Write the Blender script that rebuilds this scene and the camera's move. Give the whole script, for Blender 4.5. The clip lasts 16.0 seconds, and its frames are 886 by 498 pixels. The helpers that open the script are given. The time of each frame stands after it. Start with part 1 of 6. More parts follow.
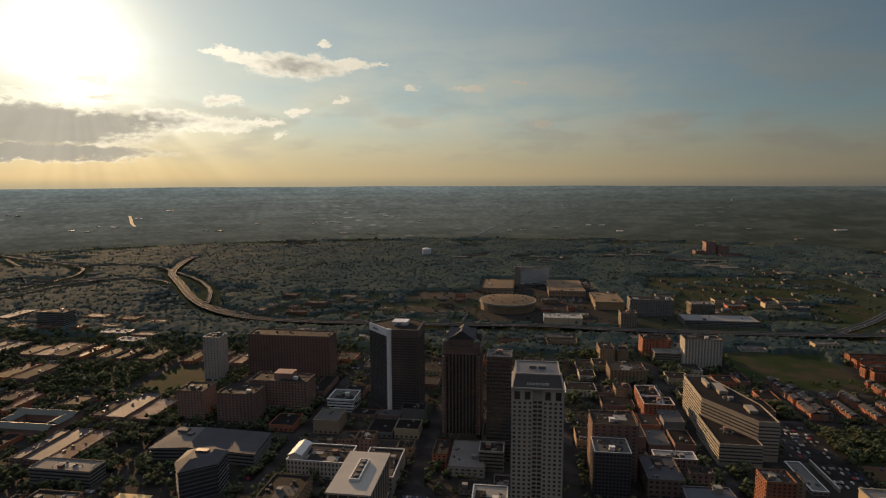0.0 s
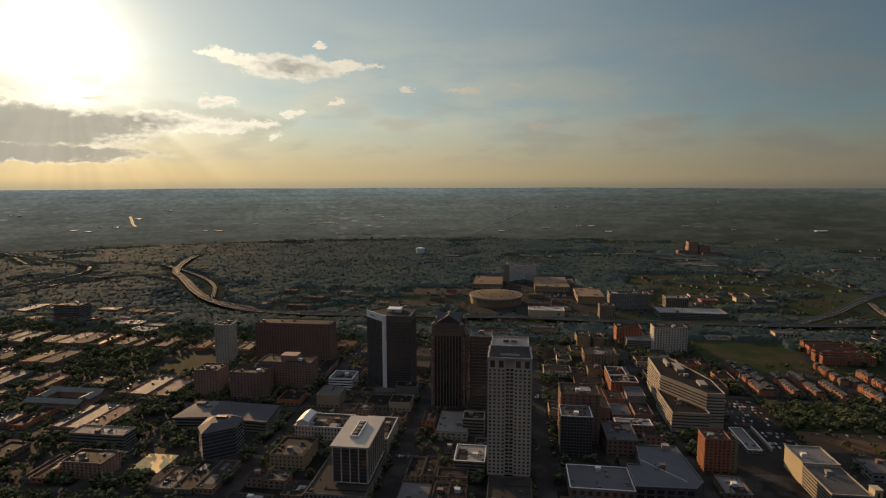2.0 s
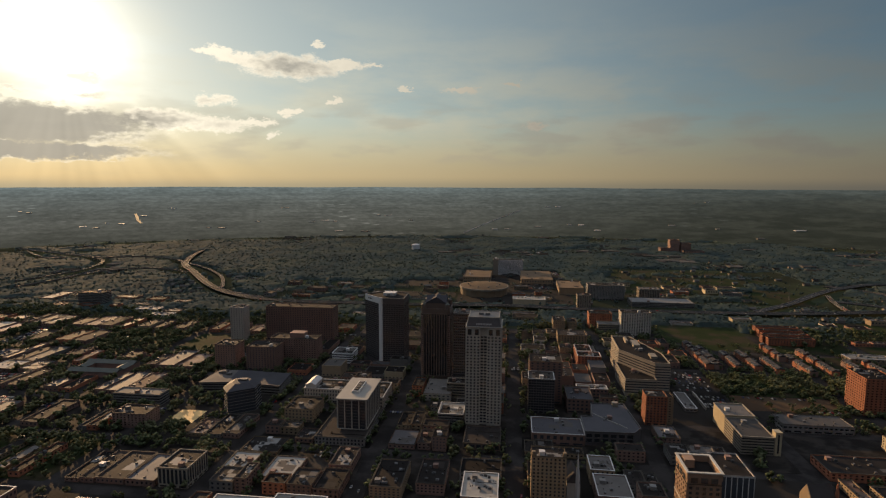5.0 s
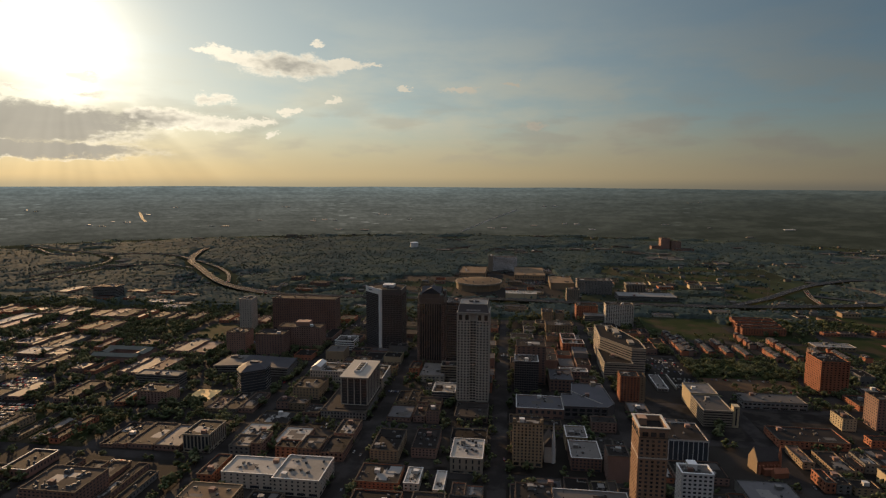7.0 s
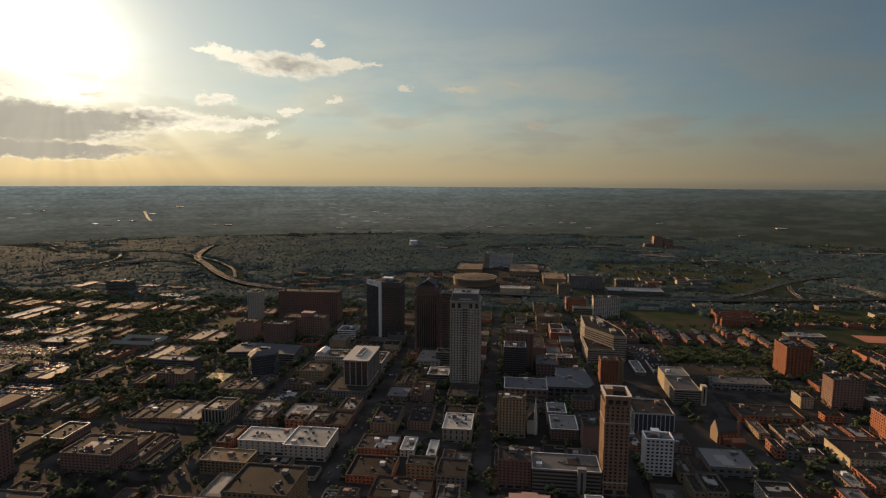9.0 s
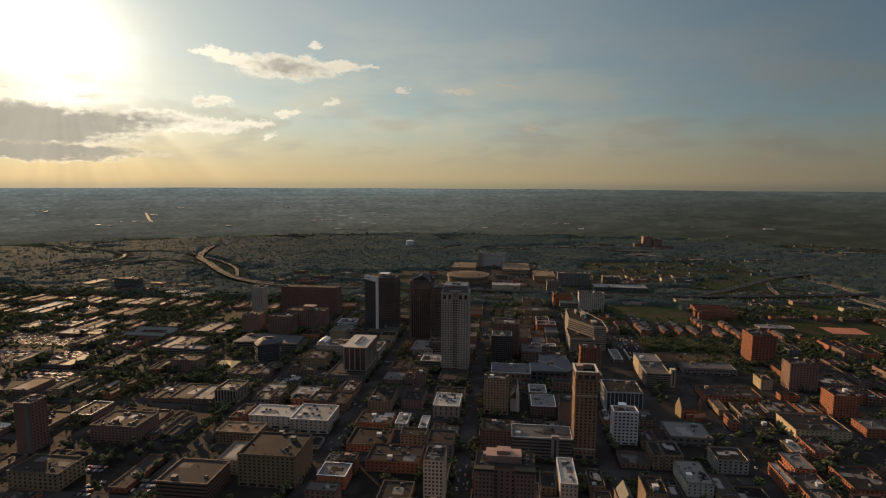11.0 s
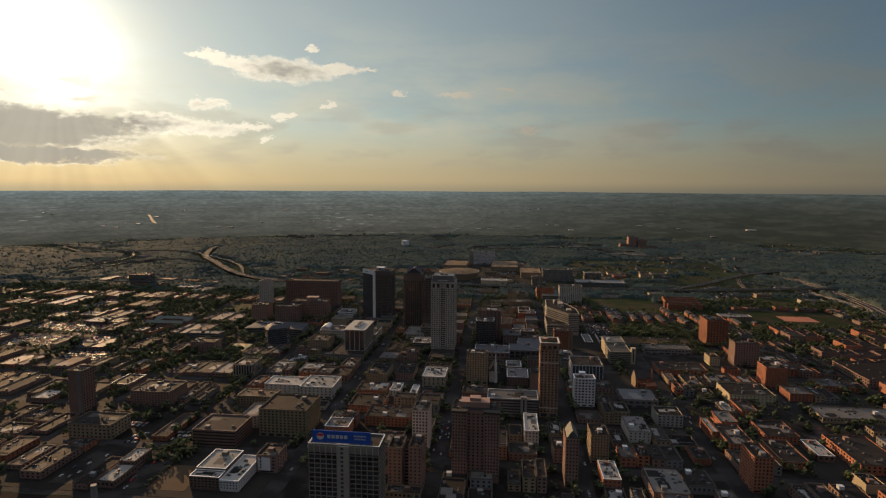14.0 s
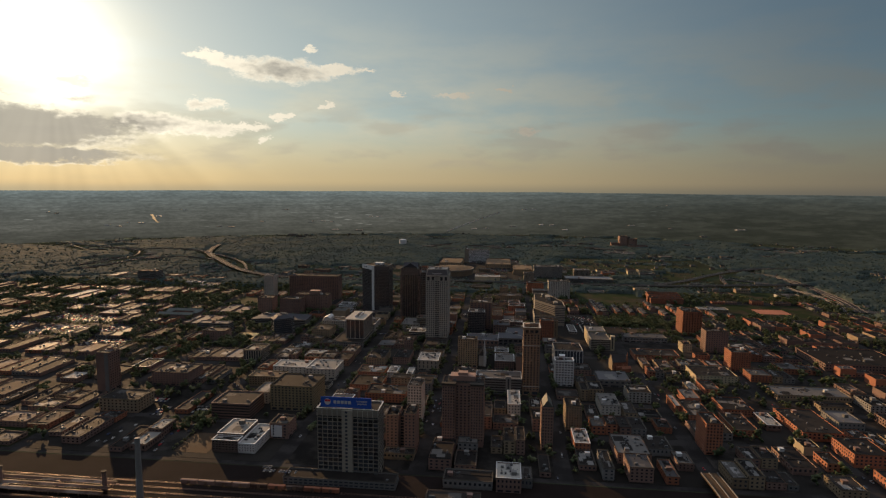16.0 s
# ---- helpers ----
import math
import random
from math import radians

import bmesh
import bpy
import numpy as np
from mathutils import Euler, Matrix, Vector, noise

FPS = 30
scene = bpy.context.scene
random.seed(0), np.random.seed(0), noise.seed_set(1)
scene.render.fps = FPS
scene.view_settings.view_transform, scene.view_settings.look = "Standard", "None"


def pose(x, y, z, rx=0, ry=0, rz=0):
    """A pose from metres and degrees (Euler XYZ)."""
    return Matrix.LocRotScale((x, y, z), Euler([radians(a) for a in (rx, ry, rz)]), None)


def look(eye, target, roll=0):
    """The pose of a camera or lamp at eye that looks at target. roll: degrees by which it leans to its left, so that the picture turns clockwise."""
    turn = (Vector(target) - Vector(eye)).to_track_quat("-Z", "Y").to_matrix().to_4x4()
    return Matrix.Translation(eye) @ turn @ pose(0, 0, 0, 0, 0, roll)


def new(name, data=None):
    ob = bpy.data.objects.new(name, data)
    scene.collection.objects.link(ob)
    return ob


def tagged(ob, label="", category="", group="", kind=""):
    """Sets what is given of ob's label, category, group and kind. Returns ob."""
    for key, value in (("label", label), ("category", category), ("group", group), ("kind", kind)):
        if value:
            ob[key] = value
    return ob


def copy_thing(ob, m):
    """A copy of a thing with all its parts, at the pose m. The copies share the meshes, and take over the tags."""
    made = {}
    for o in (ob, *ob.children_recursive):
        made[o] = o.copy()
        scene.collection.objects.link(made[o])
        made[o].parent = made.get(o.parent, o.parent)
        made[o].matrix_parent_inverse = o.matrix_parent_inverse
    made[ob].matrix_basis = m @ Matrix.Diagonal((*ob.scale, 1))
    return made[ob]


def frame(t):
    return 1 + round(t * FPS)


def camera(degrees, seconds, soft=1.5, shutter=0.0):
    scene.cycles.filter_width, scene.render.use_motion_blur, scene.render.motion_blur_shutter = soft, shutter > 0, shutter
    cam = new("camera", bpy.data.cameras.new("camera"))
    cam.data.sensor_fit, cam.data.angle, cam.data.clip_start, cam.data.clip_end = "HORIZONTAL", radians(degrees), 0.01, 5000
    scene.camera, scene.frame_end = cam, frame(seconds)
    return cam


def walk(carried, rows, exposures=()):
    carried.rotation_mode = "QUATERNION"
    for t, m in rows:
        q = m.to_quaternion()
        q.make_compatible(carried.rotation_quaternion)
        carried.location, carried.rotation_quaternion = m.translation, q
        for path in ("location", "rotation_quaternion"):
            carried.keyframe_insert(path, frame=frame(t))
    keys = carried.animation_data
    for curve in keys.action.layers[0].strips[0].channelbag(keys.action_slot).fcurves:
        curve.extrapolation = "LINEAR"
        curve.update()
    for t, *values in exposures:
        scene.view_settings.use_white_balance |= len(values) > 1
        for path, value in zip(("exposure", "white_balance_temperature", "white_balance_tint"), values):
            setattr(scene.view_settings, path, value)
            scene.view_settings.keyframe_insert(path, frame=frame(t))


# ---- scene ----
cam = camera(75.5, 16.0, soft=1.25)
PATH = [
    (0, (-137.984, 588.299, 289.447), (-138.245, 590.267, 289.205), -0.2),
    (0.5, (-133.191, 567.865, 289.558), (-133.449, 569.834, 289.318), -0.2),
    (1, (-128.544, 547.192, 289.655), (-128.798, 549.161, 289.418), -0.1),
    (1.5, (-123.921, 526.355, 289.753), (-124.17, 528.325, 289.517), -0.1),
    (2, (-119.135, 505.71, 289.877), (-119.38, 507.681, 289.641), -0.1),
    (2.5, (-114.188, 485.496, 290.002), (-114.433, 487.467, 289.766), -0.1),
    (3, (-109.269, 465.849, 290.149), (-109.511, 467.82, 289.912), -0.1),
    (3.5, (-104.595, 446.656, 290.237), (-104.836, 448.627, 290.001), 0.0),
    (4, (-100.294, 428.164, 290.339), (-100.534, 430.135, 290.102), 0.1),
    (6.5, (-80.507, 338.73, 291.036), (-80.739, 340.702, 290.799), 0.3),
    (7, (-76.582, 321.749, 291.081), (-76.815, 323.721, 290.843), 0.3),
    (7.5, (-72.648, 305.361, 291.103), (-72.882, 307.333, 290.865), 0.3),
    (8, (-68.521, 289.23, 291.129), (-68.755, 291.202, 290.89), 0.3),
    (8.5, (-64.38, 273.145, 291.182), (-64.614, 275.116, 290.943), 0.3),
    (9, (-60.142, 256.662, 291.167), (-60.377, 258.634, 290.928), 0.3),
    (11.5, (-39.536, 169.77, 290.35), (-39.759, 171.744, 290.119), 0.3),
    (12, (-35.346, 151.371, 290.216), (-35.567, 153.345, 289.986), 0.3),
    (12.5, (-31.084, 132.201, 290.085), (-31.304, 134.175, 289.858), 0.3),
    (13, (-26.559, 112.6, 289.941), (-26.779, 114.576, 289.716), 0.2),
    (13.5, (-21.93, 92.825, 289.783), (-22.147, 94.801, 289.559), 0.2),
    (14, (-17.574, 73.04, 289.652), (-17.789, 75.016, 289.43), 0.3),
    (14.5, (-13.578, 53.39, 289.481), (-13.79, 55.367, 289.258), 0.3),
    (15, (-9.743, 34.026, 289.286), (-9.951, 36.002, 289.065), 0.3),
    (15.5, (-5.891, 15.099, 289.141), (-6.1, 17.076, 288.92), 0.4),
    (16, (-2.026, -3.564, 289.069), (-2.234, -1.587, 288.849), 0.4),
]
S = 0.925  # to metres from plan units fitted to the camera's view; slows its path
walk(cam, [(t, look(Vector(eye) * S, Vector(target) * S, roll)) for t, eye, target, roll in PATH],
     exposures=[(0.0, 0.8), (16.0, 0.8)])

# ---- sky and sun ----
SUN_AZ, SUN_EL = -39.7, 11.0


class Net:
    """Short-hand for wiring value nodes."""

    def __init__(self, tree):
        self.t = tree

    def node(self, kind, **sets):
        n = self.t.nodes.new(kind)
        for k, v in sets.items():
            setattr(n, k, v)
        return n

    def put(self, sock, v):
        if isinstance(v, (int, float)):
            sock.default_value = v
        elif isinstance(v, tuple):
            sock.default_value = (*v, 1.0) if len(sock.default_value) == 4 and len(v) == 3 else v
        else:
            self.t.links.new(v, sock)

    def m(self, op, a, b=None, c=None):
        n = self.node("ShaderNodeMath", operation=op)
        for k, v in enumerate((a, b, c)):
            if v is not None:
                self.put(n.inputs[k], v)
        return n.outputs[0]

    def ramp(self, v, a, b, lo=0.0, hi=1.0, smooth=True):
        n = self.node("ShaderNodeMapRange", interpolation_type="SMOOTHSTEP" if smooth else "LINEAR")
        for k, x in zip(range(5), (v, a, b, lo, hi)):
            self.put(n.inputs[k], x)
        return n.outputs[0]

    def mix(self, f, a, b, how="MIX"):
        n = self.node("ShaderNodeMix", data_type="RGBA", blend_type=how)
        self.put(n.inputs[0], f), self.put(n.inputs[6], a), self.put(n.inputs[7], b)
        return n.outputs[2]

    def noise(self, vec, scale, detail=4.0, rough=0.55):
        n = self.node("ShaderNodeTexNoise")
        self.put(n.inputs["Vector"], vec)
        n.inputs["Scale"].default_value, n.inputs["Detail"].default_value = scale, detail
        n.inputs["Roughness"].default_value = rough
        return n.outputs["Fac"]

    def xyz(self, x, y, z=0.0):
        n = self.node("ShaderNodeCombineXYZ")
        for k, v in enumerate((x, y, z)):
            self.put(n.inputs[k], v)
        return n.outputs[0]


world = bpy.data.worlds.new("world")
scene.world = world
world.use_nodes = True
W = Net(world.node_tree)
sky = W.node("ShaderNodeTexSky")
sky.sky_type, sky.sun_disc = "NISHITA", False
sky.sun_elevation, sky.sun_rotation = radians(SUN_EL), radians(SUN_AZ)
sky.altitude, sky.air_density, sky.dust_density, sky.ozone_density = 450, 1.0, 0.35, 1.4
SKY_STRENGTH = 0.065
way = W.node("ShaderNodeTexCoord").outputs["Generated"]
sep = W.node("ShaderNodeSeparateXYZ")
W.put(sep.inputs[0], way)
az = W.m("MULTIPLY", W.m("ARCTAN2", sep.outputs[0], sep.outputs[1]), 57.2958)
el = W.m("MULTIPLY", W.m("ARCSINE", sep.outputs[2]), 57.2958)
flat = W.xyz(az, W.m("MULTIPLY", el, 2.2))
puff = W.m("MULTIPLY", W.m("ADD", W.m("ADD", W.noise(flat, 0.4, 3.0, 0.5), W.noise(flat, 1.3, 4.0, 0.55)), W.noise(flat, 4.0, 4.0, 0.6)), 0.6)
puff = W.m("SUBTRACT", puff, 0.4)
shade = W.m("ADD", W.m("MULTIPLY", W.noise(flat, 0.3, 2.0, 0.5), 0.5), W.m("MULTIPLY", W.noise(flat, 1.1, 3.0, 0.5), 0.6))
wisp = W.noise(W.xyz(W.m("MULTIPLY", az, 0.3), W.m("MULTIPLY", el, 2.0), 3.0), 0.35, 5.0)

drift = W.xyz(W.m("MULTIPLY", az, 1.0), W.m("MULTIPLY", el, 1.7), 5.0)
az_w = W.m("ADD", az, W.m("MULTIPLY", W.m("SUBTRACT", W.noise(drift, 0.55, 5.0, 0.6), 0.5), 4.2))
drift2 = W.xyz(W.m("MULTIPLY", az, 1.0), W.m("MULTIPLY", el, 1.7), 25.0)
el_w = W.m("ADD", el, W.m("MULTIPLY", W.m("SUBTRACT", W.noise(drift2, 0.6, 5.0, 0.62), 0.5), 1.9))
edge, thick = None, None


def cloud(a0, e0, a, e, ragged=1.5, grey=1.0):
    """One bank of cloud: bearing, height and half sizes in degrees."""
    global edge, thick
    da = W.m("DIVIDE", W.m("SUBTRACT", az_w, a0), a)
    de = W.m("DIVIDE", W.m("SUBTRACT", el_w, e0), e)
    d = W.m("ADD", W.m("MULTIPLY", da, da), W.m("MULTIPLY", de, de))
    body = W.m("ADD", W.m("SUBTRACT", 1.0, d), W.m("MULTIPLY", W.m("SUBTRACT", puff, 0.5), ragged * 0.9))
    dark = W.m("MULTIPLY", W.m("ADD", W.m("SUBTRACT", 1.0, d), W.m("MULTIPLY", W.m("SUBTRACT", shade, 0.55), 1.3)), grey)
    edge = body if edge is None else W.m("MAXIMUM", edge, body)
    thick = dark if thick is None else W.m("MAXIMUM", thick, dark)


cloud(-27.6, 11.4, 2.2, 0.5, 1.6, 0.15)
cloud(-21.4, 10.5, 5.9, 1.25, 1.2, 0.72)
cloud(-25.8, 10.9, 2.8, 0.62, 1.4, 0.35)
cloud(-16.6, 10.8, 2.8, 0.55, 1.5, 0.3)
cloud(-24.4, 10.4, 2.4, 0.6, 1.5, 0.2)
cloud(-13.6, 10.9, 1.1, 0.2, 1.6, 0.1)
cloud(-18.6, 12.5, 0.7, 0.35, 2.0, 0.1)
cloud(-28.5, 7.2, 2.2, 0.55, 1.5, 0.5)
cloud(-45.0, 4.5, 14.0, 2.1, 0.5, 1.9)
cloud(-32.8, 5.3, 4.6, 1.1, 1.2, 0.75)
cloud(-28.2, 5.0, 3.8, 0.75, 1.5, 0.5)
cloud(-44.0, 2.35, 12.0, 0.9, 0.5, 1.9)
cloud(-24.9, 5.4, 2.6, 0.45, 1.8, 0.3)
cloud(-21.4, 6.3, 1.0, 0.45, 2.4, 0.1)
cloud(-23.2, 4.2, 0.7, 0.4, 2.4, 0.15)
cloud(-17.4, 7.5, 0.5, 0.5, 2.4, 0.1)
cloud(-38.4, 8.3, 1.0, 0.5, 1.6, 0.35)
cloud(-37.8, 6.9, 1.8, 0.35, 1.2, 0.55)
cloud(-43.2, 7.1, 1.2, 0.25, 1.2, 0.5)
cloud(-10.2, 8.7, 1.3, 0.17, 1.7, 0.1)
cloud(-4.9, 8.7, 2.0, 0.36, 1.2, 0.1)
cloud(-0.2, 9.3, 1.3, 0.24, 1.4, 0.1)
cloud(2.2, 5.3, 1.2, 0.45, 2.3, 0.35)

# nearness to the sun, in degrees
sx, sy, sz = (math.sin(radians(SUN_AZ)) * math.cos(radians(SUN_EL)), math.cos(radians(SUN_AZ)) * math.cos(radians(SUN_EL)),
              math.sin(radians(SUN_EL)))
dot = W.node("ShaderNodeVectorMath", operation="DOT_PRODUCT")
W.put(dot.inputs[0], way), W.put(dot.inputs[1], (sx, sy, sz))
off = W.m("MULTIPLY", W.m("ARCCOSINE", W.m("MINIMUM", dot.outputs["Value"], 0.99999)), 57.2958)
aureole = W.m("MULTIPLY", W.m("EXPONENT", W.m("MULTIPLY", W.m("POWER", W.m("DIVIDE", off, 4.3), 2.0), -1.0)), 0.95)
aureole = W.m("ADD", aureole, W.m("MULTIPLY", W.m("EXPONENT", W.m("DIVIDE", off, -6.5)), 0.5))
fan = W.m("ARCTAN2", W.m("SUBTRACT", el, SUN_EL), W.m("SUBTRACT", az, SUN_AZ))
beams = W.noise(W.xyz(W.m("MULTIPLY", fan, 2.4), 0.0, 7.0), 1.5, 2.0)
under = W.m("MULTIPLY", W.ramp(el, 8.5, 3.0), W.ramp(off, 26.0, 6.0))
beam_gain = W.m("ADD", 1.0, W.m("MULTIPLY", W.m("MULTIPLY", W.m("SUBTRACT", beams, 0.5), under), 1.0))

base = W.node("ShaderNodeVectorMath", operation="SCALE")
W.put(base.inputs[0], sky.outputs[0]), W.put(base.inputs["Scale"], SKY_STRENGTH)
aureole = W.m("MULTIPLY", aureole, W.ramp(el, -2.0, 8.0, 0.25, 1.0))
gold = W.mix(W.ramp(el, 0.0, 10.0), (1.0, 0.7, 0.38), (1.0, 0.93, 0.76))
lit = W.node("ShaderNodeVectorMath", operation="SCALE")
W.put(lit.inputs[0], gold), W.put(lit.inputs["Scale"], aureole)
pale = W.mix(W.ramp(off, 6.0, 72.0), (0.57, 0.63, 0.55), (0.083, 0.122, 0.146))
clear = W.mix(W.m("MULTIPLY", W.ramp(el, 40.0, 12.0), 0.5), base.outputs[0], pale)
clear = W.mix(W.m("MULTIPLY", W.ramp(el, 22.0, 60.0), 0.9), clear, (0.78, 0.84, 1.0))
clear = W.mix(1.0, clear, lit.outputs[0], "ADD")
soft = W.noise(W.xyz(W.m("MULTIPLY", az, 0.5), W.m("MULTIPLY", el, 1.6), 11.0), 0.16, 5.0, 0.55)
side = W.ramp(off, 4.0, 74.0)
veil_colour = W.mix(side, (0.86, 0.78, 0.56), (0.16, 0.158, 0.138))
clear = W.mix(W.m("MULTIPLY", W.m("MULTIPLY", W.ramp(soft, 0.36, 0.66), W.ramp(el, 19.0, 4.0)), 0.55), clear, veil_colour)
clear = W.mix(W.m("MULTIPLY", W.m("MULTIPLY", W.ramp(wisp, 0.48, 0.75), W.ramp(el, 15.0, 3.0)), 0.22), clear, veil_colour)
band = W.mix(W.ramp(off, 8.0, 88.0), (0.57, 0.435, 0.225), (0.14, 0.12, 0.092))
clear = W.mix(W.m("MULTIPLY", W.ramp(el, 6.5, -0.5), 0.85), clear, band)
clear = W.mix(W.m("MULTIPLY", W.ramp(el, 0.5, -0.75), 0.6), clear, W.mix(side, (0.34, 0.31, 0.22), (0.085, 0.09, 0.085)))
bank = W.noise(W.xyz(W.m("MULTIPLY", az, 0.6), W.m("MULTIPLY", el, 2.0), 31.0), 0.3, 5.0, 0.5)
bank = W.m("MULTIPLY", W.m("MULTIPLY", W.ramp(bank, 0.46, 0.66), W.ramp(el, 9.5, 5.0)), W.ramp(el, 0.8, 3.0))
clear = W.mix(W.m("MULTIPLY", bank, 0.4), clear, W.mix(side, (0.5, 0.45, 0.35), (0.165, 0.15, 0.135)))
near = W.ramp(off, 45.0, 4.0)
rim = W.mix(near, (0.4, 0.36, 0.29), (1.2, 1.08, 0.85))
core = W.mix(near, (0.15, 0.145, 0.14), (0.42, 0.385, 0.32))
colour = W.mix(W.ramp(thick, 0.2, 1.0), rim, core)
cover = W.m("MULTIPLY", W.ramp(edge, -0.05, 0.7), 0.9)
whole = W.mix(cover, clear, colour)
whole = W.mix(W.m("MULTIPLY", W.ramp(off, 80.0, 125.0), W.ramp(el, 60.0, 25.0)), whole, W.mix(1.0, whole, (0.3, 0.32, 0.4), "MULTIPLY"))
done = W.node("ShaderNodeVectorMath", operation="SCALE")
W.put(done.inputs[0], whole), W.put(done.inputs["Scale"], beam_gain)
back = world.node_tree.nodes["Background"]
W.put(back.inputs[0], done.outputs[0])
back.inputs[1].default_value = 0.574

sun = new("sun", bpy.data.lights.new("sun", "SUN"))
sun.data.energy, sun.data.angle, sun.data.color = 4.05, radians(0.6), (1.0, 0.615, 0.31)
sun.matrix_world = look((sx * 900, sy * 900, sz * 900), (0, 0, 0))

# ---- materials ----


def material(name, colour, rough=0.8, vary=0.25, grain=0.6, patch=0.04, bump=0.0, metal=0.0, spread=0.25, second=None, glow=None,
             spec=0.2, coat=0.0, island=0.0, leafy=0.0):
    """A surface with stains (patch, per metre), grain (per metre), a spread of tone from thing to thing, and a second colour in patches."""
    mt = bpy.data.materials.new(name)
    mt.use_nodes = True
    n = Net(mt.node_tree)
    shader = mt.node_tree.nodes["Principled BSDF"]
    info = n.node("ShaderNodeObjectInfo").outputs["Random"]
    where = n.node("ShaderNodeVectorMath", operation="ADD")
    n.put(where.inputs[0], n.node("ShaderNodeTexCoord").outputs["Object"])
    n.put(where.inputs[1], n.xyz(n.m("MULTIPLY", info, 311.0), n.m("MULTIPLY", info, 173.0)))
    place = where.outputs[0]
    big, fine = n.noise(place, patch, 4.0, 0.6), n.noise(place, grain, 3.0, 0.6)
    tone = n.m("ADD", 1.0, n.m("MULTIPLY", n.m("SUBTRACT", big, 0.5), vary * 2.4))
    tone = n.m("MULTIPLY", tone, n.m("ADD", 1.0, n.m("MULTIPLY", n.m("SUBTRACT", fine, 0.5), vary * 1.6)))
    tone = n.m("MULTIPLY", tone, n.m("ADD", 1.0 - spread, n.m("MULTIPLY", info, 2.0 * spread)))
    if island:
        own = n.node("ShaderNodeNewGeometry").outputs["Random Per Island"]
        tone = n.m("MULTIPLY", tone, n.m("ADD", 1.0 - island, n.m("MULTIPLY", own, 2.0 * island)))
    col = colour
    if second:
        col = n.mix(n.ramp(big, 0.44, 0.6), colour, second)
    scaled = n.node("ShaderNodeVectorMath", operation="SCALE")
    n.put(scaled.inputs[0], col if not isinstance(col, tuple) else n.mix(0.0, col, col)), n.put(scaled.inputs["Scale"], tone)
    n.put(shader.inputs["Base Color"], scaled.outputs[0])
    shader.inputs["Metallic"].default_value = metal
    shader.inputs["Specular IOR Level"].default_value = spec
    n.put(shader.inputs["Roughness"], n.m("ADD", rough, n.m("MULTIPLY", n.m("SUBTRACT", fine, 0.5), 0.25)))
    if coat:
        shader.inputs["Coat Weight"].default_value, shader.inputs["Coat Roughness"].default_value = coat, 0.1
    if bump:
        b = n.node("ShaderNodeBump")
        b.inputs["Strength"].default_value, b.inputs["Distance"].default_value = bump, 0.2
        n.put(b.inputs["Height"], fine)
        n.put(shader.inputs["Normal"], b.outputs[0])
    if leafy:
        thin, both = n.node("ShaderNodeBsdfTranslucent"), n.node("ShaderNodeMixShader")
        n.put(thin.inputs["Color"], scaled.outputs[0])
        both.inputs[0].default_value = leafy
        n.put(both.inputs[1], shader.outputs[0]), n.put(both.inputs[2], thin.outputs[0])
        n.put(mt.node_tree.nodes["Material Output"].inputs["Surface"], both.outputs[0])
    if glow:
        shader.inputs["Emission Color"].default_value = (*glow[:3], 1)
        shader.inputs["Emission Strength"].default_value = glow[3]
    return mt


BRICK = material("red_brick", (0.2567, 0.1012, 0.05526), 0.85, 0.3, 1.2, 0.06, 0.3)
BROWN = material("brown_brick", (0.17, 0.108, 0.084), 0.85, 0.3, 1.2, 0.06, 0.3)
TAN = material("tan_brick", (0.1996, 0.149, 0.09292), 0.85, 0.25, 1.2, 0.06, 0.3)
CREAM = material("cream_render", (0.3463, 0.289, 0.1848), 0.8, 0.2, 0.5, 0.05, 0.15)
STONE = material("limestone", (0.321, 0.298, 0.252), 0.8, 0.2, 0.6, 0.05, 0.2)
BEIGE = material("beige_concrete", (0.203, 0.178, 0.138), 0.8, 0.2, 0.5, 0.05, 0.15)
CONCRETE = material("concrete", (0.15, 0.143, 0.13), 0.8, 0.25, 0.5, 0.05, 0.2)
WHITE = material("white_paint", (0.425, 0.412, 0.383), 0.65, 0.15, 0.5, 0.05, spread=0.12)
CLEAN = material("clean_white_concrete", (0.5313, 0.5198, 0.4924), 0.7, 0.12, 0.5, 0.05, spread=0.08)
GRANITE = material("dark_granite", (0.115, 0.085, 0.068), 0.45, 0.2, 0.6, 0.05, spread=0.1)
FEDBRICK = material("orange_tan_brick", (0.24, 0.155, 0.1), 0.85, 0.25, 1.2, 0.06, 0.3)
ROSE = material("rose_brick", (0.22, 0.135, 0.1), 0.85, 0.25, 1.2, 0.06, 0.3)
BRONZE = material("bronze_panel", (0.095, 0.086, 0.082), 0.4, 0.2, 0.4, 0.05, metal=0.3, spread=0.1)
GLASS = material("window_glass", (0.028, 0.031, 0.035), 0.16, 0.3, 0.15, 0.05, spread=0.6, spec=0.7)
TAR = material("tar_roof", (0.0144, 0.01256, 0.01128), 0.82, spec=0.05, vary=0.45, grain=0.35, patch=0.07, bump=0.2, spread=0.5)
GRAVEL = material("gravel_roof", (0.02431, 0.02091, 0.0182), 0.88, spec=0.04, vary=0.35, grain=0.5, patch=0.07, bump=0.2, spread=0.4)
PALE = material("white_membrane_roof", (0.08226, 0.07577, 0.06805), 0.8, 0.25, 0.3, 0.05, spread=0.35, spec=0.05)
BRIGHT = material("bright_white_roof", (0.2124, 0.1993, 0.1722), 0.8, 0.25, 0.3, 0.05, spread=0.25, spec=0.05)
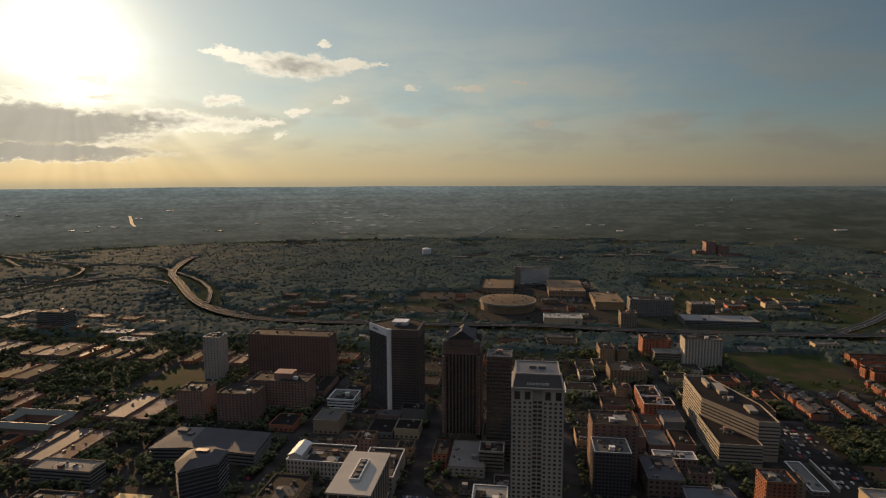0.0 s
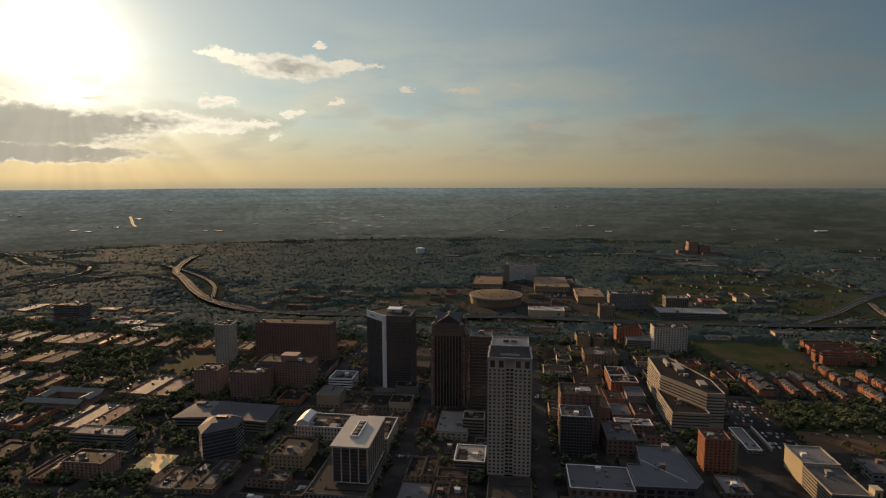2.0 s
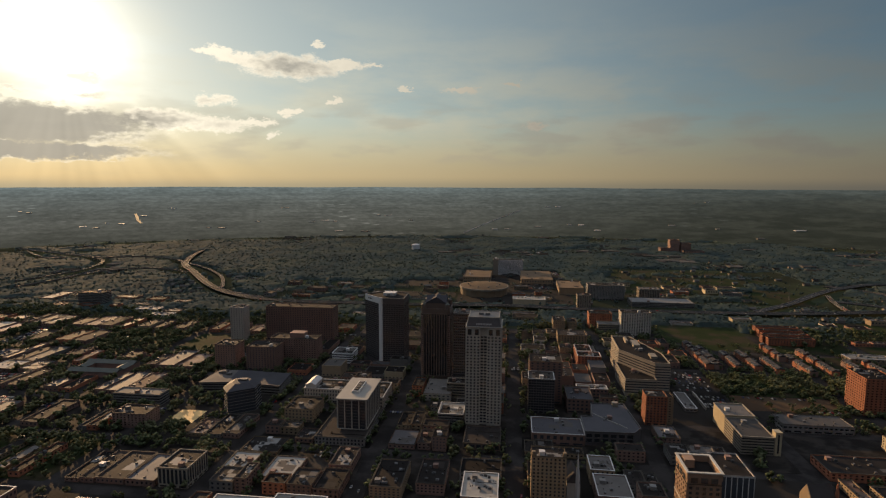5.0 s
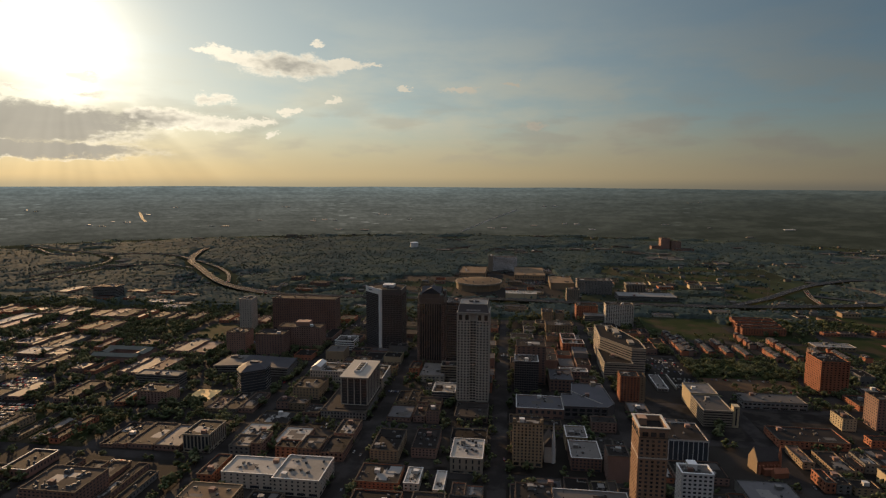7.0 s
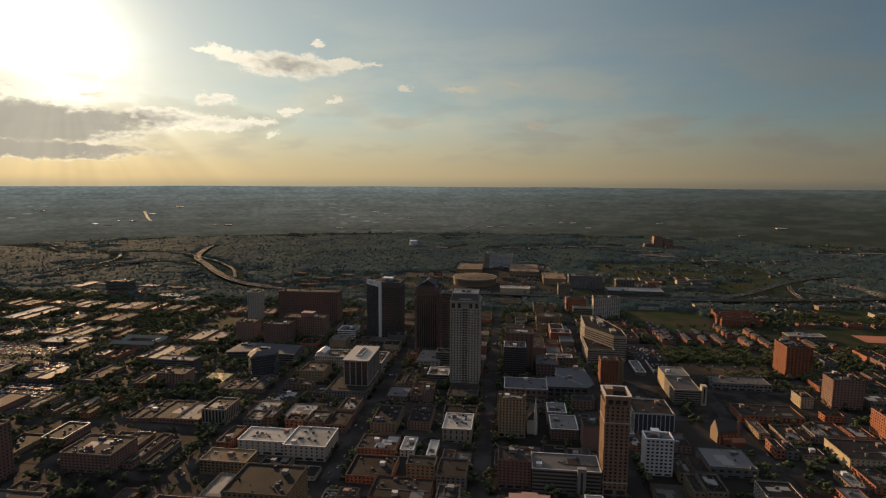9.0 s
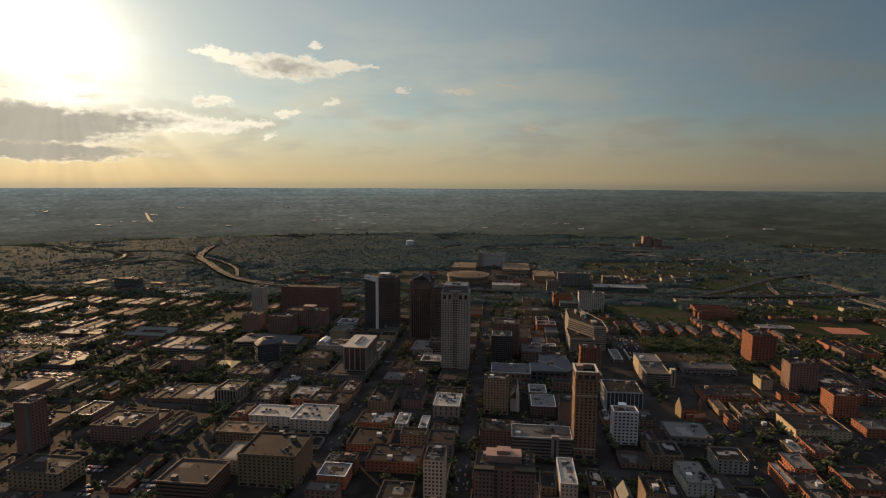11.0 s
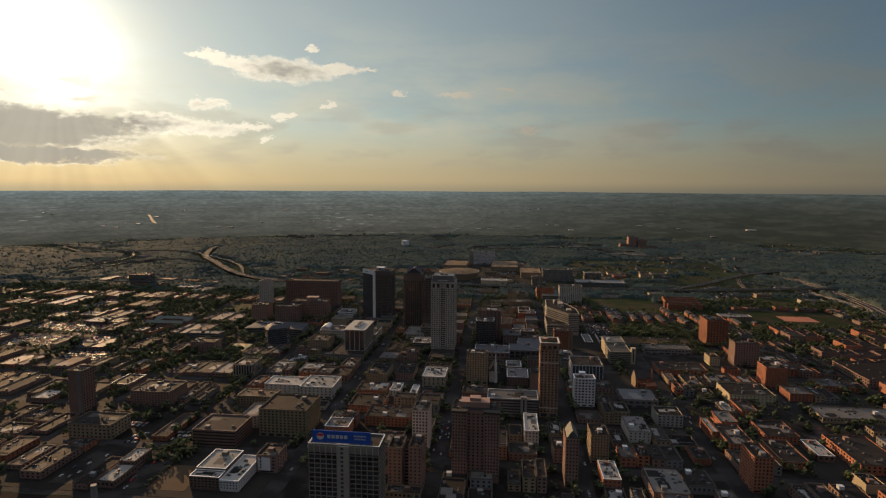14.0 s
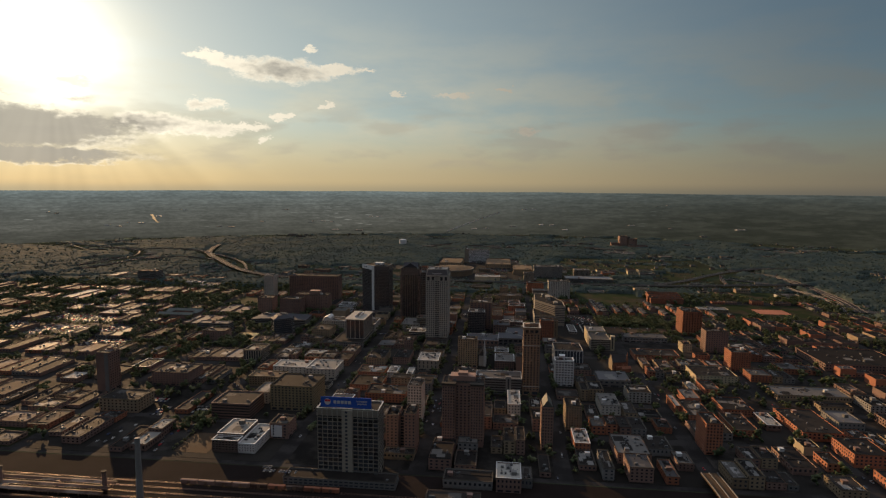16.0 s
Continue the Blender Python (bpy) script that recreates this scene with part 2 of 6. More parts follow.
METAL = material("metal_sheet", (0.07014, 0.06704, 0.06653), 0.7, 0.25, 0.4, 0.06, spec=0.06, metal=0.0, spread=0.35)
COPPER = material("green_copper", (0.0792, 0.08266, 0.06804), 0.7, 0.25, 0.5, 0.08, spread=0.1)
COPING = material("coping_stone", (0.04394, 0.03749, 0.02965), 0.8, 0.2, 0.8, 0.06, spread=0.6, spec=0.05)
DUCT = material("galvanised_unit", (0.0861, 0.08528, 0.082), 0.65, 0.25, 0.7, 0.1, metal=0.0, spread=0.5)
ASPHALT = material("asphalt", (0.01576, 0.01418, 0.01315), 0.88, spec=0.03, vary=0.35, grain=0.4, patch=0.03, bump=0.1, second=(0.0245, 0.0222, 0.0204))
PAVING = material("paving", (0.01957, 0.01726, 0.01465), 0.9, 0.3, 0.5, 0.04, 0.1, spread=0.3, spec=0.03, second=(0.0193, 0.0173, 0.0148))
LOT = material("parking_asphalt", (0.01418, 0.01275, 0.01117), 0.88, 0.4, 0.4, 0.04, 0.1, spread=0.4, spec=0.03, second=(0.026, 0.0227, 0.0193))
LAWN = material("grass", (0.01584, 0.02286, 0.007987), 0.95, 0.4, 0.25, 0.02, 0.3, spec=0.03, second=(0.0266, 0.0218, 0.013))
SOIL = material("dry_ground", (0.05921, 0.03538, 0.01944), 0.95, 0.35, 0.3, 0.02, 0.3, spec=0.1, second=(0.0532, 0.0363, 0.0218))
# The golden glint of low sun is put into this sand colour.
SAND = material("glint_gold_sand", (0.55, 0.38, 0.16), 0.8, 0.35, 0.3, 0.03, 0.2, spec=0.2, second=(0.36, 0.24, 0.1))
SLATE = material("grey_roof_sheet", (0.05258, 0.05134, 0.05468), 0.7, 0.25, 0.3, 0.05, spread=0.2, spec=0.06)
BUFF = material("tan_gravel_roof", (0.1332, 0.09407, 0.05878), 0.95, 0.3, 0.4, 0.04, spec=0.04, spread=0.2)
OLIVE = material("olive_brick", (0.15, 0.122, 0.07), 0.85, 0.25, 1.2, 0.06, 0.3)
CLAY = material("red_clay", (0.3, 0.11, 0.06), 0.9, 0.3, 0.3, 0.02)
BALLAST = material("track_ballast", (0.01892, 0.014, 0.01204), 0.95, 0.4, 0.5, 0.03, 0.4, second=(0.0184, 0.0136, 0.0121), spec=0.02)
STEEL = material("rusty_steel", (0.16, 0.1, 0.07), 0.5, 0.3, 0.5, 0.1, metal=0.7)
RUST = material("rusted_roofing", (0.07434, 0.04337, 0.03098), 0.88, 0.4, 0.6, 0.05, 0.2, spec=0.15, spread=0.3, second=(0.16, 0.12, 0.095))
LEAF = material("leaves", (0.1076, 0.1337, 0.06621), 0.8, leafy=0.55, island=0.3, spec=0.05, vary=0.35, grain=0.5, patch=0.03, spread=0.3, second=(0.145, 0.152, 0.0792))
# Distance haze is put into this colour: paler and bluer than the near leaves.
WOODS = material("hazed_woodland", (0.1038, 0.1433, 0.1343), 0.86, leafy=0.72, island=0.08, spec=0.04, vary=0.6, grain=0.05, patch=0.006, second=(0.115, 0.14, 0.112))
BARK = material("bark", (0.09, 0.065, 0.045), 0.9, 0.3, 2.0, 0.5)
ROAD = material("highway_concrete", (0.04237, 0.03987, 0.03625), 0.9, 0.25, 0.3, 0.02, 0.1, spec=0.02)
BLUE = material("sign_blue", (0.02, 0.07, 0.3), 0.4, 0.1, 0.3, 0.1, spread=0.0)
RED = material("sign_red", (0.5, 0.03, 0.03), 0.4, 0.1, 0.3, 0.1, spread=0.0)
RUBBER = material("tyre", (0.02, 0.02, 0.02), 0.8)
SHINGLE = material("roof_shingle", (0.05, 0.045, 0.042), 0.9, 0.3, 1.0, 0.1, spread=0.3, spec=0.05)
PAINTS = [material("car_paint", c, 0.5, 0.05, 0.3, 0.1, spread=0.15, spec=0.04) for c in
          ((0.27, 0.255, 0.23), (0.03, 0.03, 0.035), (0.14, 0.136, 0.13), (0.25, 0.03, 0.03), (0.04, 0.05, 0.09), (0.15, 0.14, 0.12))]
LAND = material("open_ground", (0.02478, 0.02702, 0.01712), 0.95, 0.45, 0.03, 0.004, spec=0.0, second=(0.0312, 0.0374, 0.0212))
FAR = material("distant_land_haze", (0.03, 0.036, 0.026), 0.95, 0.4, 0.02, 0.006, second=(0.04, 0.046, 0.034), spec=0.0)
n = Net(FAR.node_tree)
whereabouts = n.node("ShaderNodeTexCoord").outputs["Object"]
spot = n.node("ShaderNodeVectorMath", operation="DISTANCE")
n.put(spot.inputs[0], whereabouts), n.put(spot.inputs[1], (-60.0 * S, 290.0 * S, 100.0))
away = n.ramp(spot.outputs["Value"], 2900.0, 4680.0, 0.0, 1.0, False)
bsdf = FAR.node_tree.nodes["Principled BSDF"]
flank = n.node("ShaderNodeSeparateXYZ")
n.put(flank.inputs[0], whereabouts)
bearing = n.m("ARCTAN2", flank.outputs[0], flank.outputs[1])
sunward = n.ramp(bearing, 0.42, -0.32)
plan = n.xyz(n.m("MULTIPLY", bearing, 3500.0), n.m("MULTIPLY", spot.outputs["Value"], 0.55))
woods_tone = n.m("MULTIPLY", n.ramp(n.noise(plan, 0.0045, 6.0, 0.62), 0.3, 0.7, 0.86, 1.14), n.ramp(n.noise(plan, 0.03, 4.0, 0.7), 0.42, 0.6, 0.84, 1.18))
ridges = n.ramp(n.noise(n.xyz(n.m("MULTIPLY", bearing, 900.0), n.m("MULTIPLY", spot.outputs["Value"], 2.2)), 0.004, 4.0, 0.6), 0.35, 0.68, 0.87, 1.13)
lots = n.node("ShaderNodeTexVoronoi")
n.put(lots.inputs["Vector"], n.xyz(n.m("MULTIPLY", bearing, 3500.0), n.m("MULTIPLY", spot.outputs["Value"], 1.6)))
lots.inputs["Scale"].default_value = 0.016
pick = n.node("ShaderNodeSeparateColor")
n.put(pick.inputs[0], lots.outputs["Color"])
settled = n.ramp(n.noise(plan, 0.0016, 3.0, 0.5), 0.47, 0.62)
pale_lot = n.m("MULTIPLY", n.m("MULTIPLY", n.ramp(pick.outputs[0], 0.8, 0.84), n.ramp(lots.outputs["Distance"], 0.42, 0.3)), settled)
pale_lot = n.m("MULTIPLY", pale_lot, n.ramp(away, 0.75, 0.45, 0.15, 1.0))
# Haze is painted as glow, growing with distance and towards the sun.
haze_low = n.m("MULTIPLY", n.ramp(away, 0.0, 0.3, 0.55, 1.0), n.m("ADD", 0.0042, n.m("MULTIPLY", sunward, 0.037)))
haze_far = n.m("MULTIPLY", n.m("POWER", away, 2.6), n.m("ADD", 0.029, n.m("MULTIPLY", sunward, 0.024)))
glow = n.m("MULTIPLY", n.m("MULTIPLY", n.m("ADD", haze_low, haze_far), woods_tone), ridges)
# Pale lots are brightened through that same glow.
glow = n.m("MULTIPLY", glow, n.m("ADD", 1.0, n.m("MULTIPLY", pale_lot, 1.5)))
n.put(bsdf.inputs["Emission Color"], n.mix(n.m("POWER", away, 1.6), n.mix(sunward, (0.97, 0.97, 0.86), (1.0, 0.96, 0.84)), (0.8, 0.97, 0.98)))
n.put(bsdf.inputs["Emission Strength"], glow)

# ---- mesh tools ----


class Geo:
    """Vertices and faces of one part."""

    def __init__(self):
        self.v, self.f = [], []

    def add(self, verts, faces):
        k = len(self.v)
        self.v += verts
        self.f += [tuple(k + i for i in face) for face in faces]
        return self

    def box(self, x0, x1, y0, y1, z0, z1):
        return self.slab([(x0, y0), (x1, y0), (x1, y1), (x0, y1)], z0, z1)

    def slab(self, poly, z0, z1):
        n = len(poly)
        faces = [tuple(range(n - 1, -1, -1)), tuple(range(n, 2 * n))]
        faces += [(i, (i + 1) % n, n + (i + 1) % n, n + i) for i in range(n)]
        return self.add([(*p, z0) for p in poly] + [(*p, z1) for p in poly], faces)

    def taper(self, low, high, z0, z1):
        n = len(low)
        faces = [tuple(range(n - 1, -1, -1)), tuple(range(n, 2 * n))]
        faces += [(i, (i + 1) % n, n + (i + 1) % n, n + i) for i in range(n)]
        return self.add([(*p, z0) for p in low] + [(*p, z1) for p in high], faces)

    def along(self, p, u, n, a0, a1, b0, b1, z0, z1):
        """A box by distances a along u and b along n from the point p."""
        at = lambda a, b: (p[0] + u[0] * a + n[0] * b, p[1] + u[1] * a + n[1] * b)
        return self.slab([at(a0, b1), at(a1, b1), at(a1, b0), at(a0, b0)], z0, z1)

    def gable(self, x0, x1, y0, y1, z0, z1, axis="x"):
        if axis == "x":
            m = (y0 + y1) / 2
            v = [(x0, y0, z0), (x1, y0, z0), (x1, y1, z0), (x0, y1, z0), (x0, m, z1), (x1, m, z1)]
            return self.add(v, [(0, 1, 5, 4), (2, 3, 4, 5), (3, 0, 4), (1, 2, 5), (3, 2, 1, 0)])
        m = (x0 + x1) / 2
        v = [(x0, y0, z0), (x1, y0, z0), (x1, y1, z0), (x0, y1, z0), (m, y0, z1), (m, y1, z1)]
        return self.add(v, [(0, 4, 5, 3), (1, 2, 5, 4), (0, 1, 4), (2, 3, 5), (3, 2, 1, 0)])

    def disc(self, x, y, r, z0, z1, n=16, r1=None):
        r1 = r if r1 is None else r1
        ring = lambda q: [(x + q * math.cos(2 * math.pi * i / n), y + q * math.sin(2 * math.pi * i / n)) for i in range(n)]
        return self.taper(ring(r), ring(r1), z0, z1)

    def mesh(self, name, mt):
        me = bpy.data.meshes.new(name)
        me.from_pydata(self.v, [], self.f)
        me.materials.append(mt)
        return me


def part(name, shape, mt, parent, label="", at=None, turn=0.0, kind=""):
    """One mesh part under its thing."""
    me = shape.mesh(name, mt) if isinstance(shape, Geo) else shape
    ob = new(name, me)
    ob.parent = parent
    if at is not None:
        ob.location, ob.rotation_euler = at, (0, 0, turn)
    return tagged(ob, label=label, kind=kind)


def thing(name, x, y, label, category, group="", kind="", z=0.0, turn=0.0):
    ob = new(name)
    ob.empty_display_size = 1.0
    ob.location, ob.rotation_euler = (x, y, z), (0, 0, turn)
    return tagged(ob, label, category, group, kind)


def setting(name, shape, mt, label="", x=0.0, y=0.0, z=0.0):
    ob = new(name, shape.mesh(name, mt) if isinstance(shape, Geo) else shape)
    ob.location = (x, y, z)
    return tagged(ob, label, kind="structure")


PANES = {}


def pane_mesh(w, h, mt):
    key = (round(w, 1), round(h, 1), mt.name)
    if key not in PANES:
        PANES[key] = Geo().box(-w / 2, w / 2, -0.12, 0.0, 0, h).mesh("window_pane", mt)
    return PANES[key]


def facade(wall, panes, p, q, z0, z1, bays, floors, wide=0.55, tall=0.6, depth=0.4, band=0.0):
    """Piers and spandrels standing out from the wall between p and q, and the openings left between them."""
    length = math.dist(p, q)
    u = ((q[0] - p[0]) / length, (q[1] - p[1]) / length)
    n = (u[1], -u[0])
    bw, fh = length / bays, (z1 - z0) / floors
    pier, rail = bw * (1 - wide), fh * (1 - tall)
    if wide < 1:
        for i in range(bays + 1):
            a0, a1 = max(i * bw - pier / 2, 0), min(i * bw + pier / 2, length)
            wall.along(p, u, n, a0, a1, -0.05, depth, z0, z1)
    for j in range(floors + 1):
        b0, b1 = max(z0 + j * fh - rail * 0.35, z0), min(z0 + j * fh + rail * 0.65, z1)
        wall.along(p, u, n, 0.02, length - 0.02, -0.05, depth - 0.06 + band, b0, b1)
    turn = math.atan2(u[1], u[0])
    for j in range(floors):
        if wide >= 1:
            panes.append((p[0] + u[0] * length / 2, p[1] + u[1] * length / 2, z0 + j * fh + rail * 0.65, turn, length - 0.3, fh - rail))
            continue
        for i in range(bays):
            a = (i + 0.5) * bw
            panes.append((p[0] + u[0] * a, p[1] + u[1] * a, z0 + j * fh + rail * 0.65, turn, bw - pier, fh - rail))


def joined_panes(panes):
    g = Geo()
    for x, y, z, turn, w, h in panes:
        u = (math.cos(turn), math.sin(turn))
        g.along((x, y), u, (u[1], -u[0]), -w / 2, w / 2, 0.0, 0.12, z, z + h)
    return g


def set_panes(owner, panes, mt=None, single=True, most=280):
    mt = mt or GLASS
    if single:
        for x, y, z, turn, w, h in panes[-most:]:
            part("window_pane", pane_mesh(w, h, mt), mt, owner, at=(x, y, z), turn=turn)
        panes = panes[:-most]
    if panes:
        part("window_panes", joined_panes(panes), mt, owner, kind="stuff")


def rooftop(owner, x0, x1, y0, y1, z, rnd, count, big=False):
    """Air-conditioning units, vents and a stair head, standing on a roof."""
    for _ in range(count):
        w, d, h = rnd.uniform(1.2, 3.2), rnd.uniform(1.2, 3.0), rnd.uniform(0.8, 2.0)
        if x1 - x0 < w + 3 or y1 - y0 < d + 3:
            return
        x, y = rnd.uniform(x0 + 1.2, x1 - w - 1.2), rnd.uniform(y0 + 1.2, y1 - d - 1.2)
        g = Geo().box(x, x + w, y, y + d, z, z + h)
        g.box(x + 0.15, x + w - 0.15, y + 0.15, y + d - 0.15, z + h, z + h + 0.12)
        g.disc(x + w / 2, y + d / 2, min(w, d) * 0.33, z + h + 0.12, z + h + 0.35, 8)
        part("roof_unit", g, DUCT, owner)
    if x1 - x0 > 8 and y1 - y0 > 8:
        g = Geo()
        for k in range(rnd.choice((1, 2, 3))):
            w, d = min(rnd.uniform(0.2, 0.55) * (x1 - x0), 11), min(rnd.uniform(0.15, 0.5) * (y1 - y0), 12)
            x, y = rnd.uniform(x0 + 0.3, x1 - w - 0.3), rnd.uniform(y0 + 0.3, y1 - d - 0.3)
            g.box(x, x + w, y, y + d, z - 0.05, z + 0.006 + 0.006 * k)
        for k in range(rnd.choice((4, 7, 11))):
            x, y, w = rnd.uniform(x0 + 0.5, x1 - 1.6), rnd.uniform(y0 + 0.5, y1 - 1.6), rnd.uniform(0.3, 1.0)
            g.box(x, x + w, y, y + rnd.choice((w, w, 0.4)), z - 0.05, z + rnd.uniform(0.4, 1.3))
        if rnd.random() < 0.5:
            x, y = rnd.uniform(x0 + 1, x1 - 3), rnd.uniform(y0 + 1, y1 - 3)
            g.box(x, x1 - 0.8, y, y + 0.45, z + 0.02, z + 0.5)
            g.box(x, x + 0.45, y + 0.46, min(y + rnd.uniform(2, 9), y1 - 0.6), z + 0.02, z + 0.5)
        part("roof_clutter", g, rnd.choice((TAR, GRAVEL, CONCRETE, PALE, PALE)), owner, kind="stuff")
    if big and x1 - x0 > 9 and y1 - y0 > 9:
        x, y = rnd.uniform(x0 + 2, x1 - 6.5), rnd.uniform(y0 + 2, y1 - 6)
        g = Geo().box(x, x + 4.5, y, y + 4, z, z + 3.0).box(x - 0.2, x + 4.7, y - 0.2, y + 4.2, z + 3.0, z + 3.25)
        part("stair_head", g, rnd.choice((CONCRETE, BROWN, WHITE)), owner)


TAKEN = []
RND = random.Random(7)


def ring(w, d, t):
    """Four walls round a rectangle centred on the origin, butted end to end."""
    return ((-w / 2, w / 2, -d / 2, -d / 2 + t), (-w / 2, w / 2, d / 2 - t, d / 2), (-w / 2, -w / 2 + t, -d / 2 + t, d / 2 - t),
            (w / 2 - t, w / 2, -d / 2 + t, d / 2 - t))


def building(name, label, x0, x1, y0, y1, h, wall, bays=(6, 6), floors=4, wide=0.55, tall=0.55, roof=None, top=None, ground=4.0,
             category="building", glass=None, units=4, single=False, parapet=1.0, low=0.0, depth=0.4, group="", big=True, plain="", deep=False):
    """A rectangular block: walls with recessed windows, a parapet with its coping, a flat roof and what stands on it."""
    TAKEN.append((x0, x1, y0, y1))
    x0, x1, y0, y1, h, low = (v * S for v in (x0, x1, y0, y1, h, low))
    w, d = x1 - x0, y1 - y0
    cx, cy = (x0 + x1) / 2, (y0 + y1) / 2
    ob = thing(name, cx, cy, label, category, group)
    body, seen, rest = Geo().box(-w / 2, w / 2, -d / 2, d / 2, low, h - parapet - 0.3), [], []
    c = [(-w / 2, -d / 2), (w / 2, -d / 2), (w / 2, d / 2), (-w / 2, d / 2)]
    ztop = h - parapet - 0.3
    side = "E" if cx < -70 else "W"
    for k, key in enumerate("SENW"):
        n = bays[0] if key in "SN" else bays[1]
        if n == 0 or key in plain or floors == 0:
            continue
        mine = seen if key in ("S", side) else rest
        facade(body, mine, c[k], c[(k + 1) % 4], low + ground, ztop, n, floors, wide, tall, depth)
        if ground > 2 and low == 0:
            facade(body, mine, c[k], c[(k + 1) % 4], 0.3, ground - 0.4, max(n // 2, 1), 1, 0.7, 0.75, depth * 0.8)
    part("wall", body, wall, ob)
    set_panes(ob, seen, glass, single)
    if rest:
        part("window_panes", joined_panes(rest), glass or GLASS, ob, kind="stuff")
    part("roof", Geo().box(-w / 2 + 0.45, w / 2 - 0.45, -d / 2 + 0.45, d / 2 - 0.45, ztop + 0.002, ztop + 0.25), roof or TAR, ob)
    rim, cap = Geo(), Geo()
    o = depth
    for b in ring(w + 2 * o, d + 2 * o, 0.45 + o):
        rim.box(*b, ztop + 0.001, h - 0.22)
    for b in ring(w + 2 * o + 0.2, d + 2 * o + 0.2, 0.5 + o):
        cap.box(*b, h - 0.22, h)
    p = part("parapet", rim, wall, ob)
    part("coping", cap, top or COPING, p)
    rooftop(ob, -w / 2 + 0.5, w / 2 - 0.5, -d / 2 + 0.5, d / 2 - 0.5, ztop + 0.25, RND, units, big)
    return ob


# ---- ground, far land ----
CX, CY, R0, R1, ZT = -60.0 * S, 290.0 * S, 2900.0, 4680.0, 215.0


def land(x, y):
    """Ground height: level under the town, then bent up to fit the camera's horizon."""
    u = min(max((math.hypot(x - CX, y - CY) - R0) / (R1 - R0), 0), 1)
    return ZT * u ** 1.25


def polar(r_in, r_out, rings, spokes, wave=0.0):
    g = Geo()
    for i in range(rings + 1):
        r = r_in + (r_out - r_in) * i / rings
        for k in range(spokes):
            a = 2 * math.pi * k / spokes
            x, y = CX + r * math.cos(a), CY + r * math.sin(a)
            z = land(x, y)
            if wave:
                z += wave * (r - r_in) / (r_out - r_in) * noise.noise(Vector((x / 700, y / 700, 3)))
            g.v.append((x, y, z))
    for i in range(rings):
        for k in range(spokes):
            a, b = i * spokes + k, i * spokes + (k + 1) % spokes
            g.f.append((a, a + spokes, b + spokes, b))
    return g


sheet = polar(1.0, R0, 60, 120)
sheet.f.append(tuple(range(120)))
setting("ground", sheet, LAND, "dry grass, soil and scrub between the buildings")
setting("backdrop", polar(R0, R1, 48, 360, 8.0), FAR, "wooded plain bent up to the horizon, with haze painted as glow")
# ---- streets and blocks ----
XS = [-85 + 148 * k for k in range(-9, 7)]
YS = [965 + 107 * k for k in range(-4, 6)]
# Near-black paint standing for the shade inside openings; nothing is hollow.
SHADE_PAINT = material("opening_shade_paint", (0.02, 0.018, 0.016), 0.8, 0.2)
streets = Geo().box(-1420 * S, 800 * S, 537 * S, 1508 * S, -0.5, 0.06)
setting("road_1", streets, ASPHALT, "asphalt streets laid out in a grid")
LAWNS = ((-8, -4), (-7, 2), (-4, 3), (-5, 3), (3, 3), (3, 4), (2, 4), (4, 3), (-6, 1))


def block_id(x, y):
    return round((x + 85 - 74) / 148), round((y - 965 - 53) / 107)


for x in XS[:-1]:
    for y in YS[:-1]:
        key = block_id(x + 74, y + 53)
        b = Geo().box((x + 9) * S, (x + 139) * S, (y + 8) * S, (y + 99) * S, 0.0, 0.2)
        b.v = [(a - (x + 74) * S, c - (y + 53) * S, z) for a, c, z in b.v]
        green = key in LAWNS or (x < -640 and RND.random() < 0.45)
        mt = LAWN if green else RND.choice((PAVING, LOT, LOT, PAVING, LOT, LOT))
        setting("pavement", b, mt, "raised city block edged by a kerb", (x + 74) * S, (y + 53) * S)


def patch(name, x0, x1, y0, y1, mt, label, z=0.25):
    b = Geo().box((x0 - x1) / 2 * S, (x1 - x0) / 2 * S, (y0 - y1) / 2 * S, (y1 - y0) / 2 * S, -0.2, z)
    setting(name, b, mt, label, (x0 + x1) / 2 * S, (y0 + y1) / 2 * S)


patch("lawn", -668, -570, 1292, 1390, LAWN, "mown grass square in a park")
patch("field", 195, 350, 1440, 1570, LAWN, "worn grass sports field")
patch("field", 520, 720, 1310, 1460, LAWN, "green ball field")
patch("infield", 590, 660, 1360, 1410, CLAY, "red clay infield of a ball field", 0.3)
patch("car_park", -400, -230, 1800, 1860, LOT, "empty asphalt car park")
patch("car_park", -395, -225, 1940, 2040, LOT, "worn asphalt car park")
patch("lot", 204, 345, 1136, 1187, SOIL, "bare reddish-brown lot beside a cream garage")
patch("park", 204, 345, 1189, 1276, LAWN, "scrubby grass between houses and a bare lot")
patch("car_park", 163, 199, 1136, 1192, LOT, "sunken dark car park behind a pale wall")
patch("car_park", 134, 197, 1196, 1286, LOT, "worn asphalt car park behind an office block")
patch("plaza", -503, -470, 1004, 1046, SAND, "bare sandy plaza between trees, golden sun glint put into its colour", 0.3)
patch("lot", -354, -316, 556, 604, SOIL, "bare brown lot beside the tracks", 0.3)
patch("car_park", -382, -357, 556, 640, LOT, "dark asphalt yard beside a bare lot", 0.28)
patch("lot", -240, 60, 2030, 2240, LOT, "paved ground of a convention centre")
patch("lot", -224, 62, 1702, 2028, PAVING, "paved forecourts and car parks round an arena")
patch("meadow", 200, 640, 1800, 2300, LAWN, "green meadow beside the motorway")
patch("meadow", 560, 800, 1500, 1640, LAWN, "grass verge under the motorway ramps")

# ---- towers and named blocks ----


